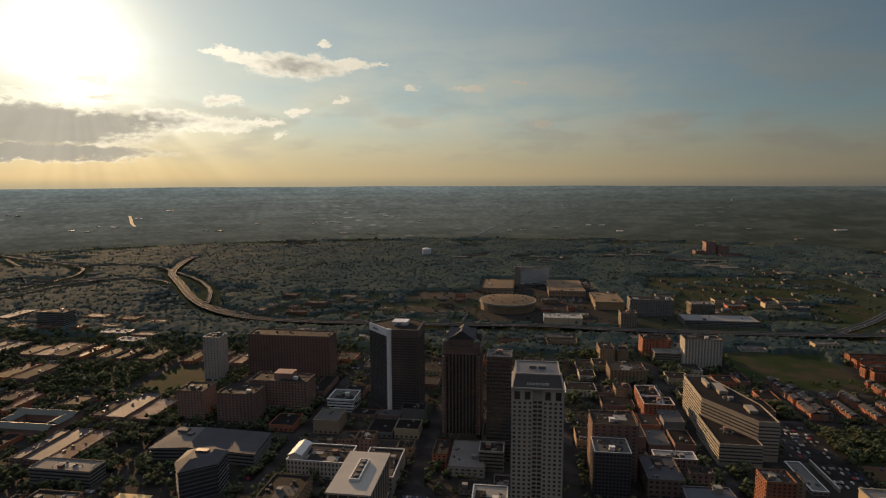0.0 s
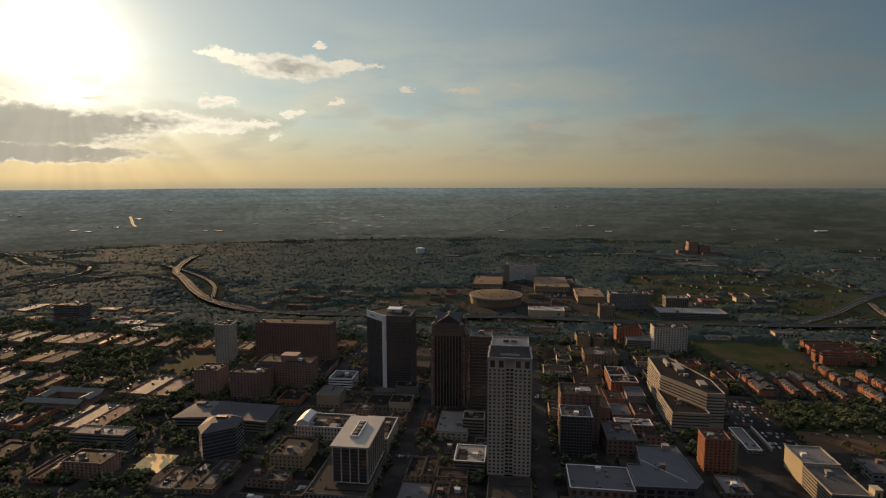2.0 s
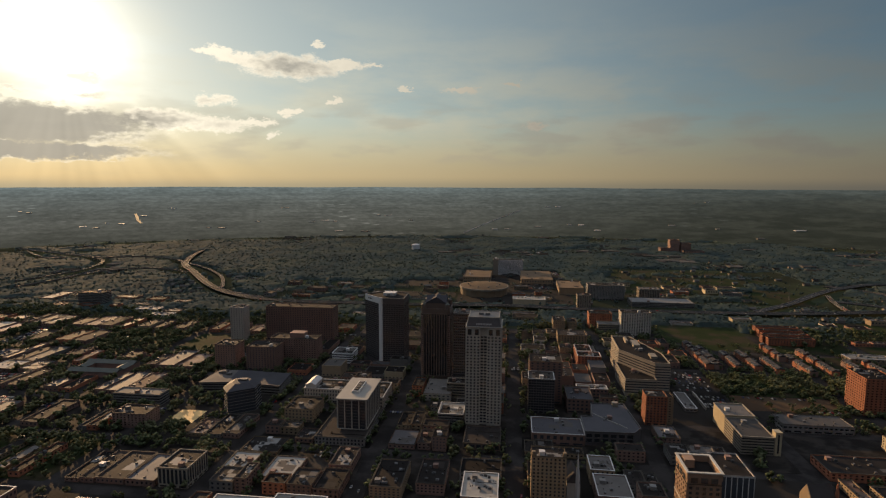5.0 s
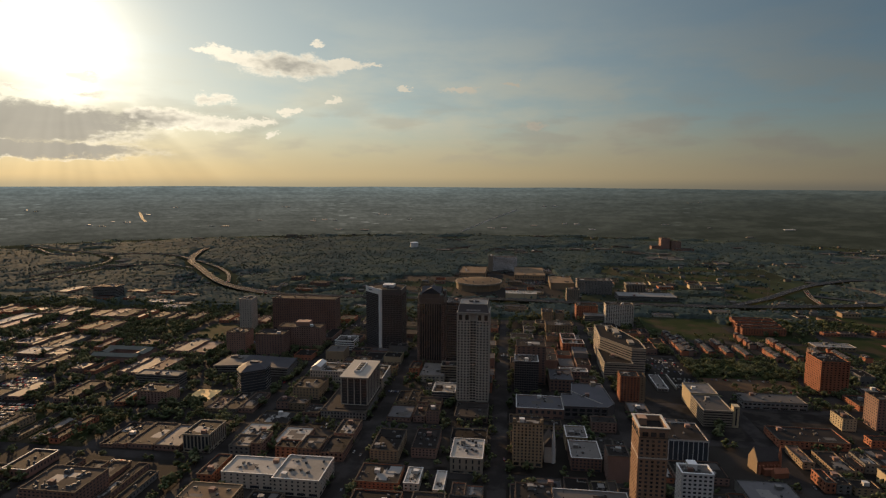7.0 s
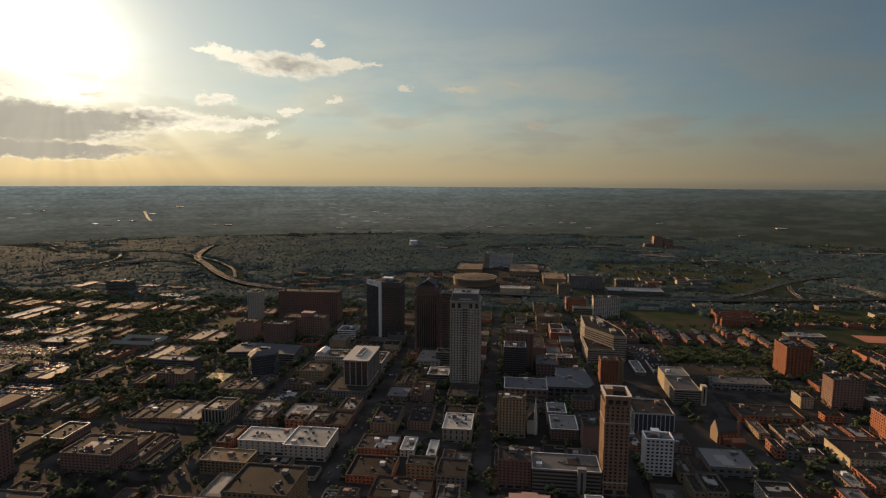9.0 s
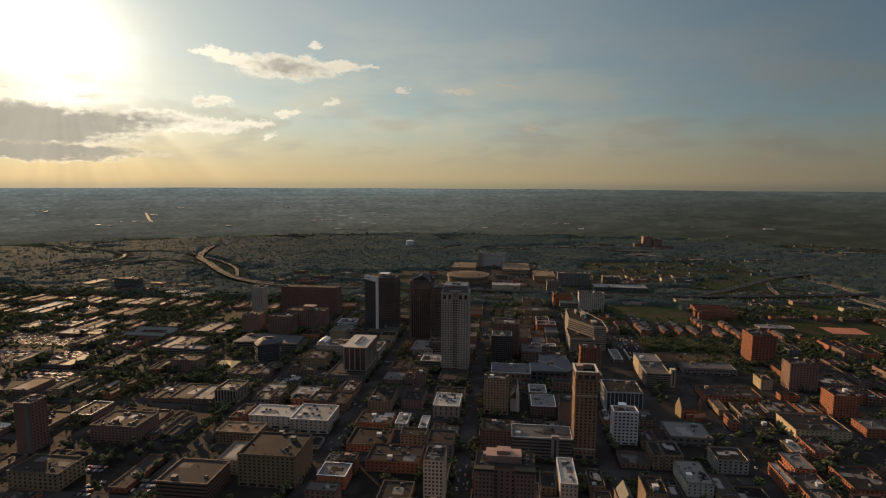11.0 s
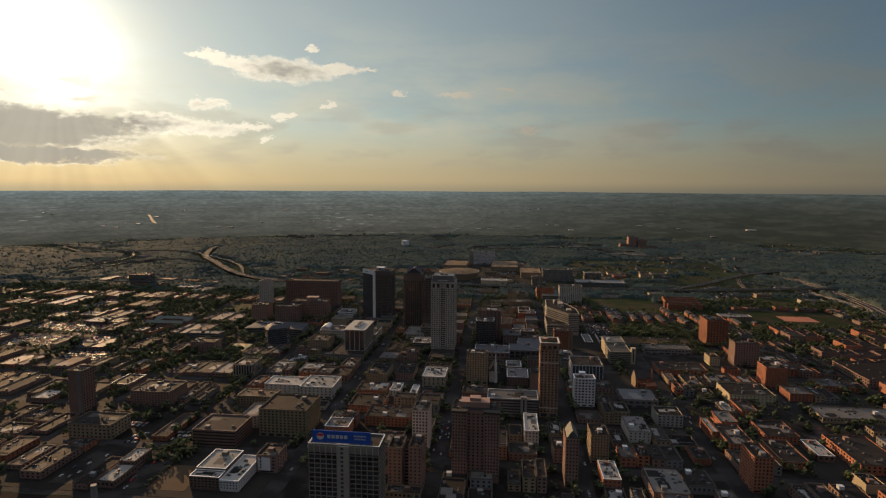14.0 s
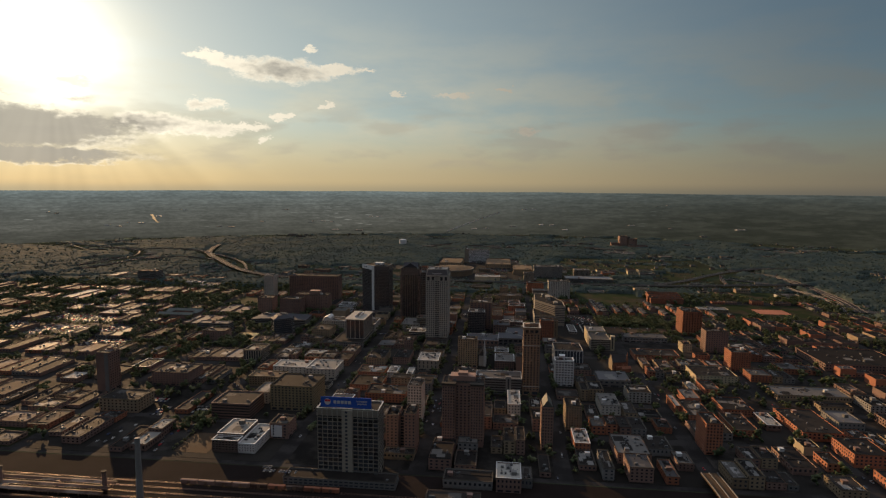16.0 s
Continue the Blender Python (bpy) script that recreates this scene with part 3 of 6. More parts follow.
def white_tower():
    x0, x1, y0, y1 = -141.5 * S, -101 * S, 1030 * S, 1068 * S
    TAKEN.append((-142, -100, 983, 1070))
    w, d, top = x1 - x0, y1 - y0, 124 * S
    ob = thing("office_tower", (x0 + x1) / 2, (y0 + y1) / 2, "pale limestone office tower with punched windows and dark sloped crown", "skyscraper")
    body, seen, rest = Geo(), [], []
    body.box(-w / 2, w / 2, -d / 2 + 2.0, d / 2, 7.6, top)
    body.box(-w / 2, -3.6, -d / 2, -d / 2 + 2.0, 7.6, top).box(3.6, w / 2, -d / 2, -d / 2 + 2.0, 7.6, top)
    z0, z1 = 9.0, top - 9.0
    for a, b in ((-w / 2, -3.6), (3.6, w / 2)):
        facade(body, seen, (a, -d / 2), (b, -d / 2), z0, z1, 4, 29, 0.5, 0.55, 0.5)
        facade(body, rest, (a, -d / 2), (b, -d / 2), z1, top - 1, 2, 1, 0.55, 0.8, 0.5)
    facade(body, rest, (-3.6, -d / 2 + 2), (3.6, -d / 2 + 2), z0, z1, 2, 29, 0.8, 0.6, 0.3)
    facade(body, rest, (w / 2, -d / 2), (w / 2, d / 2), z0, top - 1, 9, 31, 0.5, 0.55, 0.5)
    facade(body, rest, (-w / 2, d / 2), (-w / 2, -d / 2), z0, top - 1, 9, 31, 0.5, 0.55, 0.5)
    facade(body, rest, (w / 2, d / 2), (-w / 2, d / 2), z0, top - 1, 9, 31, 0.5, 0.55, 0.5)
    body.box(-w / 2 - 0.7, w / 2 + 0.7, -d / 2 - 0.7, d / 2 + 0.7, top, top + 1.2)
    part("wall", body, STONE, ob)
    set_panes(ob, seen, GLASS, True, 232)
    part("window_panes", joined_panes(rest), GLASS, ob, kind="stuff")
    r = lambda k, e=0.0: [(-w / 2 + k, -d / 2 + k + e), (w / 2 - k, -d / 2 + k + e), (w / 2 - k, d / 2 - k), (-w / 2 + k, d / 2 - k)]
    crown = part("crown", Geo().taper(r(0.5), r(2.6), top + 1.2, top + 10.5), BRONZE, ob, "dark sloped metal crown")
    frame_ = Geo()
    for k in range(4):
        a, b = r(2.4)[k], r(2.4)[(k + 1) % 4]
        u = ((b[0] - a[0]) / math.dist(a, b), (b[1] - a[1]) / math.dist(a, b))
        frame_.along(a, u, (u[1], -u[0]), 0.4, math.dist(a, b) - 0.4, -0.5, 0.0, top + 10.5, top + 11.3)
    part("rail", frame_, STONE, crown, "pale stone rim of the crown")
    for (xa, ya), (xb, yb) in zip(r(0.45), r(2.5)):
        part("corner_rib", Geo().taper([(xa - 0.35, ya - 0.35), (xa + 0.35, ya - 0.35), (xa + 0.35, ya + 0.35), (xa - 0.35, ya + 0.35)],
                                       [(xb - 0.35, yb - 0.35), (xb + 0.35, yb - 0.35), (xb + 0.35, yb + 0.35), (xb - 0.35, yb + 0.35)], top + 1.2, top + 11.4), STONE, crown)
    g = Geo()
    for k in range(10):
        a = -8.0 + k * 1.65
        g.box(a, a + 1.1, -d / 2 + 0.9, -d / 2 + 1.4, top + 2.2, top + 4.6)
    part("sign_bars", g, WHITE, crown, "row of pale letter-sized bars")
    for x in (-6.0, 1.0):
        part("roof_unit", Geo().box(x, x + 5, -2, 3, top + 10.5, top + 12.6), DUCT, ob)
    building("tower_podium", "low dark stone podium with a roof terrace", -140, -100, 984, 1029.2, 8, GRANITE, (6, 8), 1, 0.7, 0.7, GRAVEL,
             None, 0.4, "podium", units=5, big=False)


white_tower()


def poly_building(name, label, poly, h, wall, edges, category="skyscraper", roof=None, glass=None, base=5.0, crown=3.0, single=()):
    """A tower on any outline; edges give bays, floors, width and height of openings for each side."""
    pts = [(x * S, y * S) for x, y in poly]
    TAKEN.append((min(p[0] for p in poly), max(p[0] for p in poly), min(p[1] for p in poly), max(p[1] for p in poly)))
    cx, cy, h = sum(p[0] for p in pts) / len(pts), sum(p[1] for p in pts) / len(pts), h * S
    pts = [(x - cx, y - cy) for x, y in pts]
    ob = thing(name, cx, cy, label, category)
    body, one, many = Geo().slab(pts, 0, h - 0.6), [], []
    for k, e in enumerate(edges):
        if e:
            facade(body, one if k in single else many, pts[k], pts[(k + 1) % len(pts)], base, h - crown, *e)
    part("wall", body, wall, ob)
    set_panes(ob, one, glass or GLASS)
    if many:
        part("window_panes", joined_panes(many), glass or GLASS, ob, kind="stuff")
    small = [(x * 0.965, y * 0.965) for x, y in pts]
    part("roof", Geo().slab(small, h - 0.598, h - 0.3), roof or TAR, ob)
    rim = Geo()
    for k in range(len(pts)):
        p, q = pts[k], pts[(k + 1) % len(pts)]
        u = ((q[0] - p[0]) / math.dist(p, q), (q[1] - p[1]) / math.dist(p, q))
        rim.along(p, u, (u[1], -u[0]), 0, math.dist(p, q) - 0.05, -0.6, 0.25, h - 0.599, h + 0.7)
    part("parapet", rim, wall, ob)
    rooftop(ob, -8, 8, -8, 8, h - 0.3, RND, 5, True)
    return ob, pts, h


dark, pts, hd = poly_building("dark_tower", "black glass office tower with a white corner strip and white crown",
                              [(-294, 1255), (-257, 1255), (-257, 1300), (-292, 1322), (-326, 1287)], 107, BRONZE,
                              [(14, 28, 0.72, 0.6, 0.35), (14, 28, 0.72, 0.6, 0.35), (14, 14, 0.7, 0.6, 0.35), (12, 14, 0.7, 0.6, 0.35), (14, 28, 0.72, 0.6, 0.35)],
                              crown=8.0)
g, band = Geo(), Geo()
p = pts[0]
g.slab([(p[0] - 2.6, p[1] + 1.2), (p[0] + 0.2, p[1] - 1.1), (p[0] + 3.2, p[1] - 1.1), (p[0] + 3.2, p[1] + 0.5), (p[0] - 1.0, p[1] + 3.0)], 0, hd + 1.0)
part("corner_strip", g, CLEAN, dark, "white stone strip up the corner")
u = ((pts[0][0] - pts[4][0]), (pts[0][1] - pts[4][1]))
ll = math.hypot(*u)
u = (u[0] / ll, u[1] / ll)
band.along(pts[4], u, (u[1], -u[0]), 0.3, ll - 2.8, 0.0, 0.6, hd - 8.0, hd + 0.9)
part("crown_band", band, CLEAN, dark, "white stone band round the top")
g = Geo()
for k in range(6):
    g.along(pts[4], u, (u[1], -u[0]), 9 + k * 2.0, 10.3 + k * 2.0, 0.6, 0.75, hd - 4.8, hd - 2.8)
part("sign_bars", g, DUCT, dark, "grey letter-sized bars")
part("penthouse", Geo().box(-9, 9, -4, 12, hd - 0.3, hd + 3.8), WHITE, dark)


def gabled_tower():
    ob, pts, h = poly_building("gabled_tower", "brown granite tower with blue-grey gable crown and round corner turrets",
                               [(-216, 1196), (-182, 1196), (-178, 1200), (-178, 1234), (-182, 1238), (-216, 1238), (-220, 1234), (-220, 1200)],
                               106, GRANITE, [(9, 1, 0.6, 0.97, 0.9), (1, 1, 0.6, 0.95, 0.5), (9, 1, 0.6, 0.97, 0.9), (1, 1, 0.6, 0.95, 0.5), (9, 1, 0.6, 0.97, 0.9),
                                              (1, 1, 0.6, 0.95, 0.5), (9, 1, 0.6, 0.97, 0.9), (1, 1, 0.6, 0.95, 0.5)], crown=6.0)
    g = Geo()
    for k in range(30):
        z = 6 + k * (h - 14) / 30
        g.box(-19.4, 19.4, -19.4, 19.4, z, z + 1.3)
    part("floor_band", g, BROWN, ob, kind="stuff")
    part("upper_storey", Geo().box(-14, 14, -14, 14, h - 0.3, h + 7), GRANITE, ob)
    part("gable_roof", Geo().gable(-14.5, 14.5, -14.5, 14.5, h + 7, h + 16, "y").gable(-14.4, 14.4, -14.4, 14.4, h + 7.05, h + 15.8, "x"), SLATE, ob,
         "blue-grey sheet gable roof")
    for x in (-16, 16):
        for y in (-16, 16):
            t = part("turret", Geo().disc(x, y, 3.2, h - 3, h + 6, 12), GRANITE, ob)
            part("turret_cap", Geo().disc(x, y, 3.4, h + 6, h + 9, 12, 0.3), COPPER, t)
    part("finial", Geo().disc(0, 0, 0.35, h + 15, h + 23, 6, 0.1), STEEL, ob)


gabled_tower()

flat_b = building("column_office", "dark glass office block with pale columns and an overhanging roof", -284, -251, 996, 1062, 46, STONE, (4, 8), 1, 0.88, 0.97, PALE, WHITE, 0.2,
                  "office block", depth=0.9, low=10, units=0, single=False, big=False)
g = Geo()
for k in range(9):
    z = 13.5 + k * 3.2
    g.box(-15.4, 15.4, -30.7, 30.7, z, z + 0.5)
part("floor_edge", g, BRONZE, flat_b, kind="stuff")
z = 46 * S
part("roof_slab", Geo().box(-17, 17, -32.3, 32.3, z - 1.2, z + 0.25).box(-17, 17, -32.3, 32.3, z + 0.25, z + 0.3), STONE, flat_b, "cream overhanging roof slab")
well = part("roof_well", Geo().box(-4, 4, -16, 16, z + 0.3, z + 3.0), WHITE, flat_b)
part("well_louvre", Geo().box(-3, 3, -15, 15, z + 3.0, z + 3.1), SHADE_PAINT, well)
for y in (-11, -4, 4, 11):
    part("cooling_fan", Geo().disc(0, y, 1.9, z + 3.1, z + 3.7, 14), DUCT, well)
building("office_podium", "pale concrete podium under a column office", -304, -248, 975, 1064, 10, CONCRETE, (14, 18), 2, 0.5, 0.6, GRAVEL, None, 0.5, "podium", units=4, big=False)

sign_b = building("sign_tower", "white gridded office tower with a blue rooftop billboard", -181, -120, 524, 548, 71, BEIGE, (12, 5), 15, 0.88, 0.82, GRAVEL, WHITE, 7.0,
                  "office tower", units=6, single=True)
g = Geo().box(-5.2, 4.6, -13.0, -10.8, 2, 71 * S - 1)
part("service_core", g, BEIGE, sign_b, "blank concrete strip with a stair window row")
g = Geo()
for k in range(17):
    g.box(-2.0, 0.2, -13.15, -13.0, 6 + k * 3.5, 7.9 + k * 3.5)
part("stair_window", g, GLASS, sign_b, kind="stuff")
z = 71 * S
part("crown_panel", Geo().box(-28.75, 28.75, -12.0, -11.4, z - 7.0, z - 1.35), BEIGE, sign_b, "blank pale panel band under the roof")
for k in range(13):
    part("crown_rib", Geo().box(-28.5 + k * 4.7, -28.15 + k * 4.7, -12.25, -12.0, z - 7.0, z - 1.35), STONE, sign_b)
board = part("billboard", Geo().box(-25.5, 21.5, -9.6, -9.0, z + 0.3, z + 10.0), BLUE, sign_b, "wide blue billboard")
part("logo_disc", Geo().disc(0, 0, 2.9, 0, 0.12, 24).mesh("logo_disc", WHITE), WHITE, board, at=(-19.0, -9.62, z + 5.4)).rotation_euler = (radians(90), 0, 0)
part("logo_wave", Geo().box(-2.5, 2.5, 0.12, 2.1, 0.12, 0.2).mesh("logo_wave", RED), RED, board, at=(-19.0, -9.62, z + 5.4)).rotation_euler = (radians(90), 0, 0)
g = Geo()
for k in range(5):
    g.box(-13.4 + k * 3.4, -10.9 + k * 3.4, -9.75, -9.6, z + 3.9, z + 6.7)
part("word_bars", g, WHITE, board, "five pale letter-sized bars")
g = Geo()
for k in range(10):
    g.box(8.0 + k * 1.0, 8.7 + k * 1.0, -9.75, -9.6, z + 6.0, z + 7.2).box(8.6 + k * 0.9, 9.2 + k * 0.9, -9.75, -9.6, z + 3.6, z + 4.8)
part("slogan_bars", g, WHITE, board, "two rows of small pale bars")
g = Geo()
for k in range(9):
    x = -25 + k * 5.7
    g.box(x, x + 0.3, -9.0, -8.7, z - 1, z + 9.5).box(x, x + 0.3, -8.7, -5.0, z - 1, z - 0.7)
part("billboard_frame", g, STEEL, board)
building("tower_podium", "low concrete podium with a roof car park", -210, -100, 505, 523.2, 8, CONCRETE, (22, 3), 2, 0.7, 0.5, GRAVEL, None, 0.4, "podium", units=3, big=False, single=False)

brown = building("brick_hotel", "tall rose-brown brick tower with paired wings and a recessed centre", -66, -20, 611, 636, 72, ROSE, (0, 8), 19, 0.5, 0.55, TAR, COPING, 5.0, "tower block", units=8)
g, seen = Geo(), []
for a, b in ((-21.2, -8), (8, 21.2)):
    g.box(a, b, -16.6, -11.6, 0, 72 * S - 1.4)
    facade(g, seen, (a, -16.6), (b, -16.6), 6, 72 * S - 3, 5, 19, 0.45, 0.55)
facade(g, seen, (-8, -11.5), (8, -11.5), 6, 72 * S - 3, 4, 19, 0.4, 0.5, 0.3)
part("front_wing", g, ROSE, brown)
set_panes(brown, seen, None, True, 270)
part("cornice", Geo().box(-21.9, -7.4, -17.3, -11.6, 72 * S - 1.4, 72 * S + 0.2).box(7.4, 21.9, -17.3, -11.6, 72 * S - 1.4, 72 * S + 0.2), COPING, brown)
part("penthouse", Geo().box(-14, 12, -4, 9, 72 * S - 1.2, 72 * S + 4).box(-6, 4, -2, 6, 72 * S + 4, 72 * S + 7), ROSE, brown)

fed = building("slender_tower", "slender tan tower with arched top storey, sunlit brick side", 29, 51, 774, 800, 88, FEDBRICK, (5, 6), 23, 0.5, 0.6, TAR, COPING, 6.0, "tower block", units=3, single=True)
z = 88 * S
g = Geo().box(-10.2, 10.2, -12.0, 12.0, z - 0.9, z + 3.2)
for b in ring(21.4, 25.2, 1.0):
    g.box(*b, z + 3.201, z + 7.4)
part("attic_storey", g, FEDBRICK, fed)
part("attic_roof", Geo().box(-9.6, 9.6, -11.5, 11.5, z + 3.202, z + 3.5), TAR, fed)
g = Geo()
for b in ring(22.6, 26.4, 1.7):
    g.box(*b, z + 7.401, z + 8.1)
part("cornice", g, STONE, fed, "pale stone cornice")
for k in range(3):
    part("arched_window", Geo().box(-8.2 + k * 6.0, -4.2 + k * 6.0, -12.75, -12.6, z + 1.0, z + 4.4), GLASS, fed)
    part("arched_window", Geo().box(-10.85, -10.7, -9 + k * 6.6, -5 + k * 6.6, z + 1.0, z + 4.4), GLASS, fed)
part("lift_house", Geo().box(-8, -2, 2, 9, z + 3.5, z + 8.6).box(-8.2, -1.8, 1.8, 9.2, z + 8.601, z + 8.9), FEDBRICK, fed)
for k in range(2):
    part("band_course", Geo().box(-10.75, 10.75, -12.62, 12.62, z * (0.80 - 0.66 * k), z * (0.80 - 0.66 * k) + 0.9), STONE, fed, "pale stone band")
slab_b = building("crenellated_block", "buff stone office block with raised corner piers", -70, -40, 884, 904, 47, TAN, (8, 5), 12, 0.45, 0.6, TAR, COPING, 5.0, "office block", single=True)
for x in (-14.0, 11.2):
    part("corner_pier", Geo().box(x, x + 2.8, -9.6, -6.8, 47 * S - 0.2, 47 * S + 3.5), TAN, slab_b)
grid_b = building("white_grid_block", "white concrete block with square windows", 77, 103, 817, 834, 38.6, CLEAN, (6, 4), 9, 0.6, 0.55, PALE, CLEAN, 3.0, "office block", depth=0.6, single=True)
part("penthouse", Geo().box(-6, 1, -2, 5, 38.6 * S - 1.1, 38.6 * S + 4.2).box(-6.3, 1.3, -2.3, 5.3, 38.6 * S + 4.2, 38.6 * S + 4.6), CLEAN, grid_b)
building("dark_column_block", "dark office block with white vertical fins", 84, 128, 905, 950, 29, WHITE, (9, 8), 1, 0.86, 0.97, TAR, BRONZE, 3.0, "office block", single=False)
building("brick_side_block", "plain brick block with a sunlit side", 22, 42, 863, 886, 28, BROWN, (0, 4), 7, 0.35, 0.5, TAR, None, 3.0, "brick building")
building("parking_garage", "concrete parking garage with long dark openings", -36, 27, 771, 803, 24, CONCRETE, (1, 1), 6, 1.0, 0.5, PALE, WHITE, 1.0, "parking garage", SHADE_PAINT, 2, depth=0.3)
st = thing("stair_tower", 9 * S, 768 * S, "concrete stair tower on a parking garage", "stair tower")
part("shaft", Geo().box(-3.5, 3.5, -2.2, 2.2, 0, 26), CONCRETE, st)
part("stair_window", Geo().box(-1, 1, -2.3, -2.2, 3, 23), GLASS, st)
building("brown_block", "brown brick office block", -68, -37, 774, 800, 29, BROWN, (8, 6), 8, 0.5, 0.5, TAR, None, 4.0, "office block", units=8)
building("white_roof_block", "brick block with a white flat roof", -11, 19, 882, 921, 14.5, BROWN, (8, 8), 3, 0.5, 0.55, PALE, WHITE, 3.0, "commercial building")
building("white_roof_block", "low block with a white flat roof", -12, 10, 926, 955, 16, TAN, (5, 6), 3, 0.4, 0.5, PALE, WHITE, 3.0, "commercial building")
church2 = thing("chapel", -32 * S, 905 * S, "pale stone chapel with a steep roof and a thin white spire", "church")
part("wall", Geo().box(-5, 6, -9, 12, 0, 16), STONE, church2)
part("gable_roof", Geo().gable(-5.4, 6.4, -9.4, 12.4, 16, 26, "y"), SHINGLE, church2)
part("spire", Geo().disc(3.5, -9, 1.8, 0, 22, 8).disc(3.5, -9, 1.8, 22, 42, 8, 0.1), WHITE, church2)
TAKEN.append((-39, -13, 893, 925))

church = thing("church", 180 * S, 908 * S, "red brick church with buttresses, its steep sunlit gable painted lighter", "church", turn=0.2)
part("nave", Geo().box(-7, 13, -7, 7, 0, 12), BRICK, church, "dark red brick nave")
# Sun on the gable front is put into its lighter tan colour.
part("gable_wall", Geo().box(-7.5, -6.9, -7, 7, 0, 12).gable(-7.5, -6.9, -7, 7, 12, 23, "x"), TAN, church)
part("gable_roof", Geo().gable(-6.8, 13.5, -7.6, 7.6, 12, 22.5, "x"), SHINGLE, church)
for k in range(6):
    part("buttress", Geo().box(-6.0 + k * 3.6, -4.9 + k * 3.6, -9, -7, 0, 8.5), BRICK, church)
part("aisle", Geo().box(-3, 13, -12, -9, 0, 6.5), BRICK, church)
part("spire", Geo().disc(15, -6, 1.5, 0, 17, 8).disc(15, -6, 1.5, 17.002, 27, 8, 0.1), BRICK, church)
part("porch", Geo().box(3, 17, -17, -12.002, 0, 5).gable(3, 17, -17.3, -11.7, 5, 9, "x"), BRICK, church)
TAKEN.append((166, 206, 884, 925))

building("glass_block", "black glass office block with a pale roof edge", -67, -35, 1093, 1123, 45, BRONZE, (10, 9), 12, 0.8, 0.65, PALE, WHITE, 3.0, "office block", single=False, depth=0.2)
building("brick_slab", "brick office slab behind a glass block", -65, -23, 1126, 1160, 57, BROWN, (6, 6), 14, 0.4, 0.5, GRAVEL, COPING, 4.0, "office block", single=False)
building("hall", "wide low hall with a pale membrane roof", -65, -7.6, 1008, 1051, 13, BROWN, (8, 6), 1, 0.5, 0.5, SLATE, WHITE, 3.0, "hall", units=6)
hall, hall_pts, hall_h = poly_building("hall", "wide hall with a grey membrane roof and dark glass front", [(-7, 1010), (46, 1012), (56, 1026), (50, 1096), (10, 1094), (6, 1052), (-7, 1052)], 16, BRONZE,
                                      [(6, 2, 0.7, 0.7, 0.4), None, (8, 2, 0.7, 0.7, 0.4), None, None, None, None], "hall", SLATE, base=3.0, crown=1.5)
part("penthouse", Geo().box(12, 18, 34, 40, hall_h - 0.3, hall_h + 4.5), BEIGE, hall)
part("roof_seam", Geo().along((-15, 15), (0.66, -0.75), (-0.75, -0.66), 0, 50, 0, 0.8, hall_h - 0.3, hall_h + 0.35), BRIGHT, hall, "white upstand across the roof")
building("dark_roof_block", "low block with a grey sheet roof", -18, 14, 1100, 1146, 18.5, BROWN, (6, 8), 3, 0.5, 0.5, SLATE, None, 3.0, "commercial building", units=5)
building("low_block", "low block with a white roof", 0, 40, 1152, 1168, 14, BROWN, (8, 3), 2, 0.5, 0.5, BRIGHT, WHITE, 3.0, "commercial building")
building("red_block", "red brick residential block with white window trim and coping", 14, 49, 1272, 1296, 22, BRICK, (7, 5), 6, 0.5, 0.55, TAR, WHITE, 3.0, "apartment block")
building("red_block", "red brick residential block with white window trim and coping", 14, 38, 1297, 1332, 23, BRICK, (5, 7), 6, 0.5, 0.55, TAR, WHITE, 3.0, "apartment block")
beige, beige_pts, beige_h = poly_building("beige_office", "beige office block with ribbon windows and a diagonal front", [(108, 1184), (128, 1184), (128, 1232), (99, 1322), (72, 1322), (70, 1244)], 42, BEIGE,
              [(1, 9, 1.0, 0.45, 0.4), (1, 9, 1.0, 0.45, 0.4), (1, 9, 1.0, 0.45, 0.4), None, (1, 9, 1.0, 0.45, 0.4), (1, 9, 1.0, 0.45, 0.4)], "office block", TAR)
poly_building("corner_office", "low beige office wing filling a corner, ribbon windows", [(66, 1169), (107.4, 1169), (107.4, 1183.4), (69.4, 1243.2), (66, 1243.2)], 23, BEIGE,
              [(1, 5, 1.0, 0.45, 0.4), None, None, None, (1, 5, 1.0, 0.45, 0.4)], "office block", GRAVEL, base=3.0, crown=1.5)
part("penthouse", Geo().box(-6, 3, 12, 38, beige_h - 0.3, beige_h + 3.2).box(6, 14, -38, -22, beige_h - 0.3, beige_h + 2.6), BEIGE, beige, kind="stuff")
part("roof_screen", Geo().box(-13, -10, 30, 50, beige_h - 0.3, beige_h + 4.4), BEIGE, beige, "tan louvred roof screen")
building("brick_tower", "orange brick residential tower with sunlit side", 72, 96, 1074, 1096, 36.5, BRICK, (6, 6), 10, 0.5, 0.55, TAR, COPING, 3.0, "apartment block", single=True)
building("stair_block", "plain tan brick stair block", 96.6, 104, 1078, 1096, 35, TAN, (1, 2), 10, 0.3, 0.4, TAR, None, 2.0, "stair tower", units=0)
building("parking_garage", "white parking garage with dark open decks and a sunlit side", 157, 190, 1010, 1060, 20.7, BEIGE, (1, 1), 6, 1.0, 0.5, PALE, BEIGE, 0.6, "parking garage", SHADE_PAINT, 1)
building("parking_garage", "cream parking garage end with a blank sunlit wall", 157, 190, 1061, 1098, 23, CREAM, (0, 0), 6, 1.0, 0.5, PALE, BEIGE, 0.6, "parking garage", SHADE_PAINT, 1)
st = thing("stair_tower", 194 * S, 1014 * S, "cream stair tower on a parking garage", "stair tower")
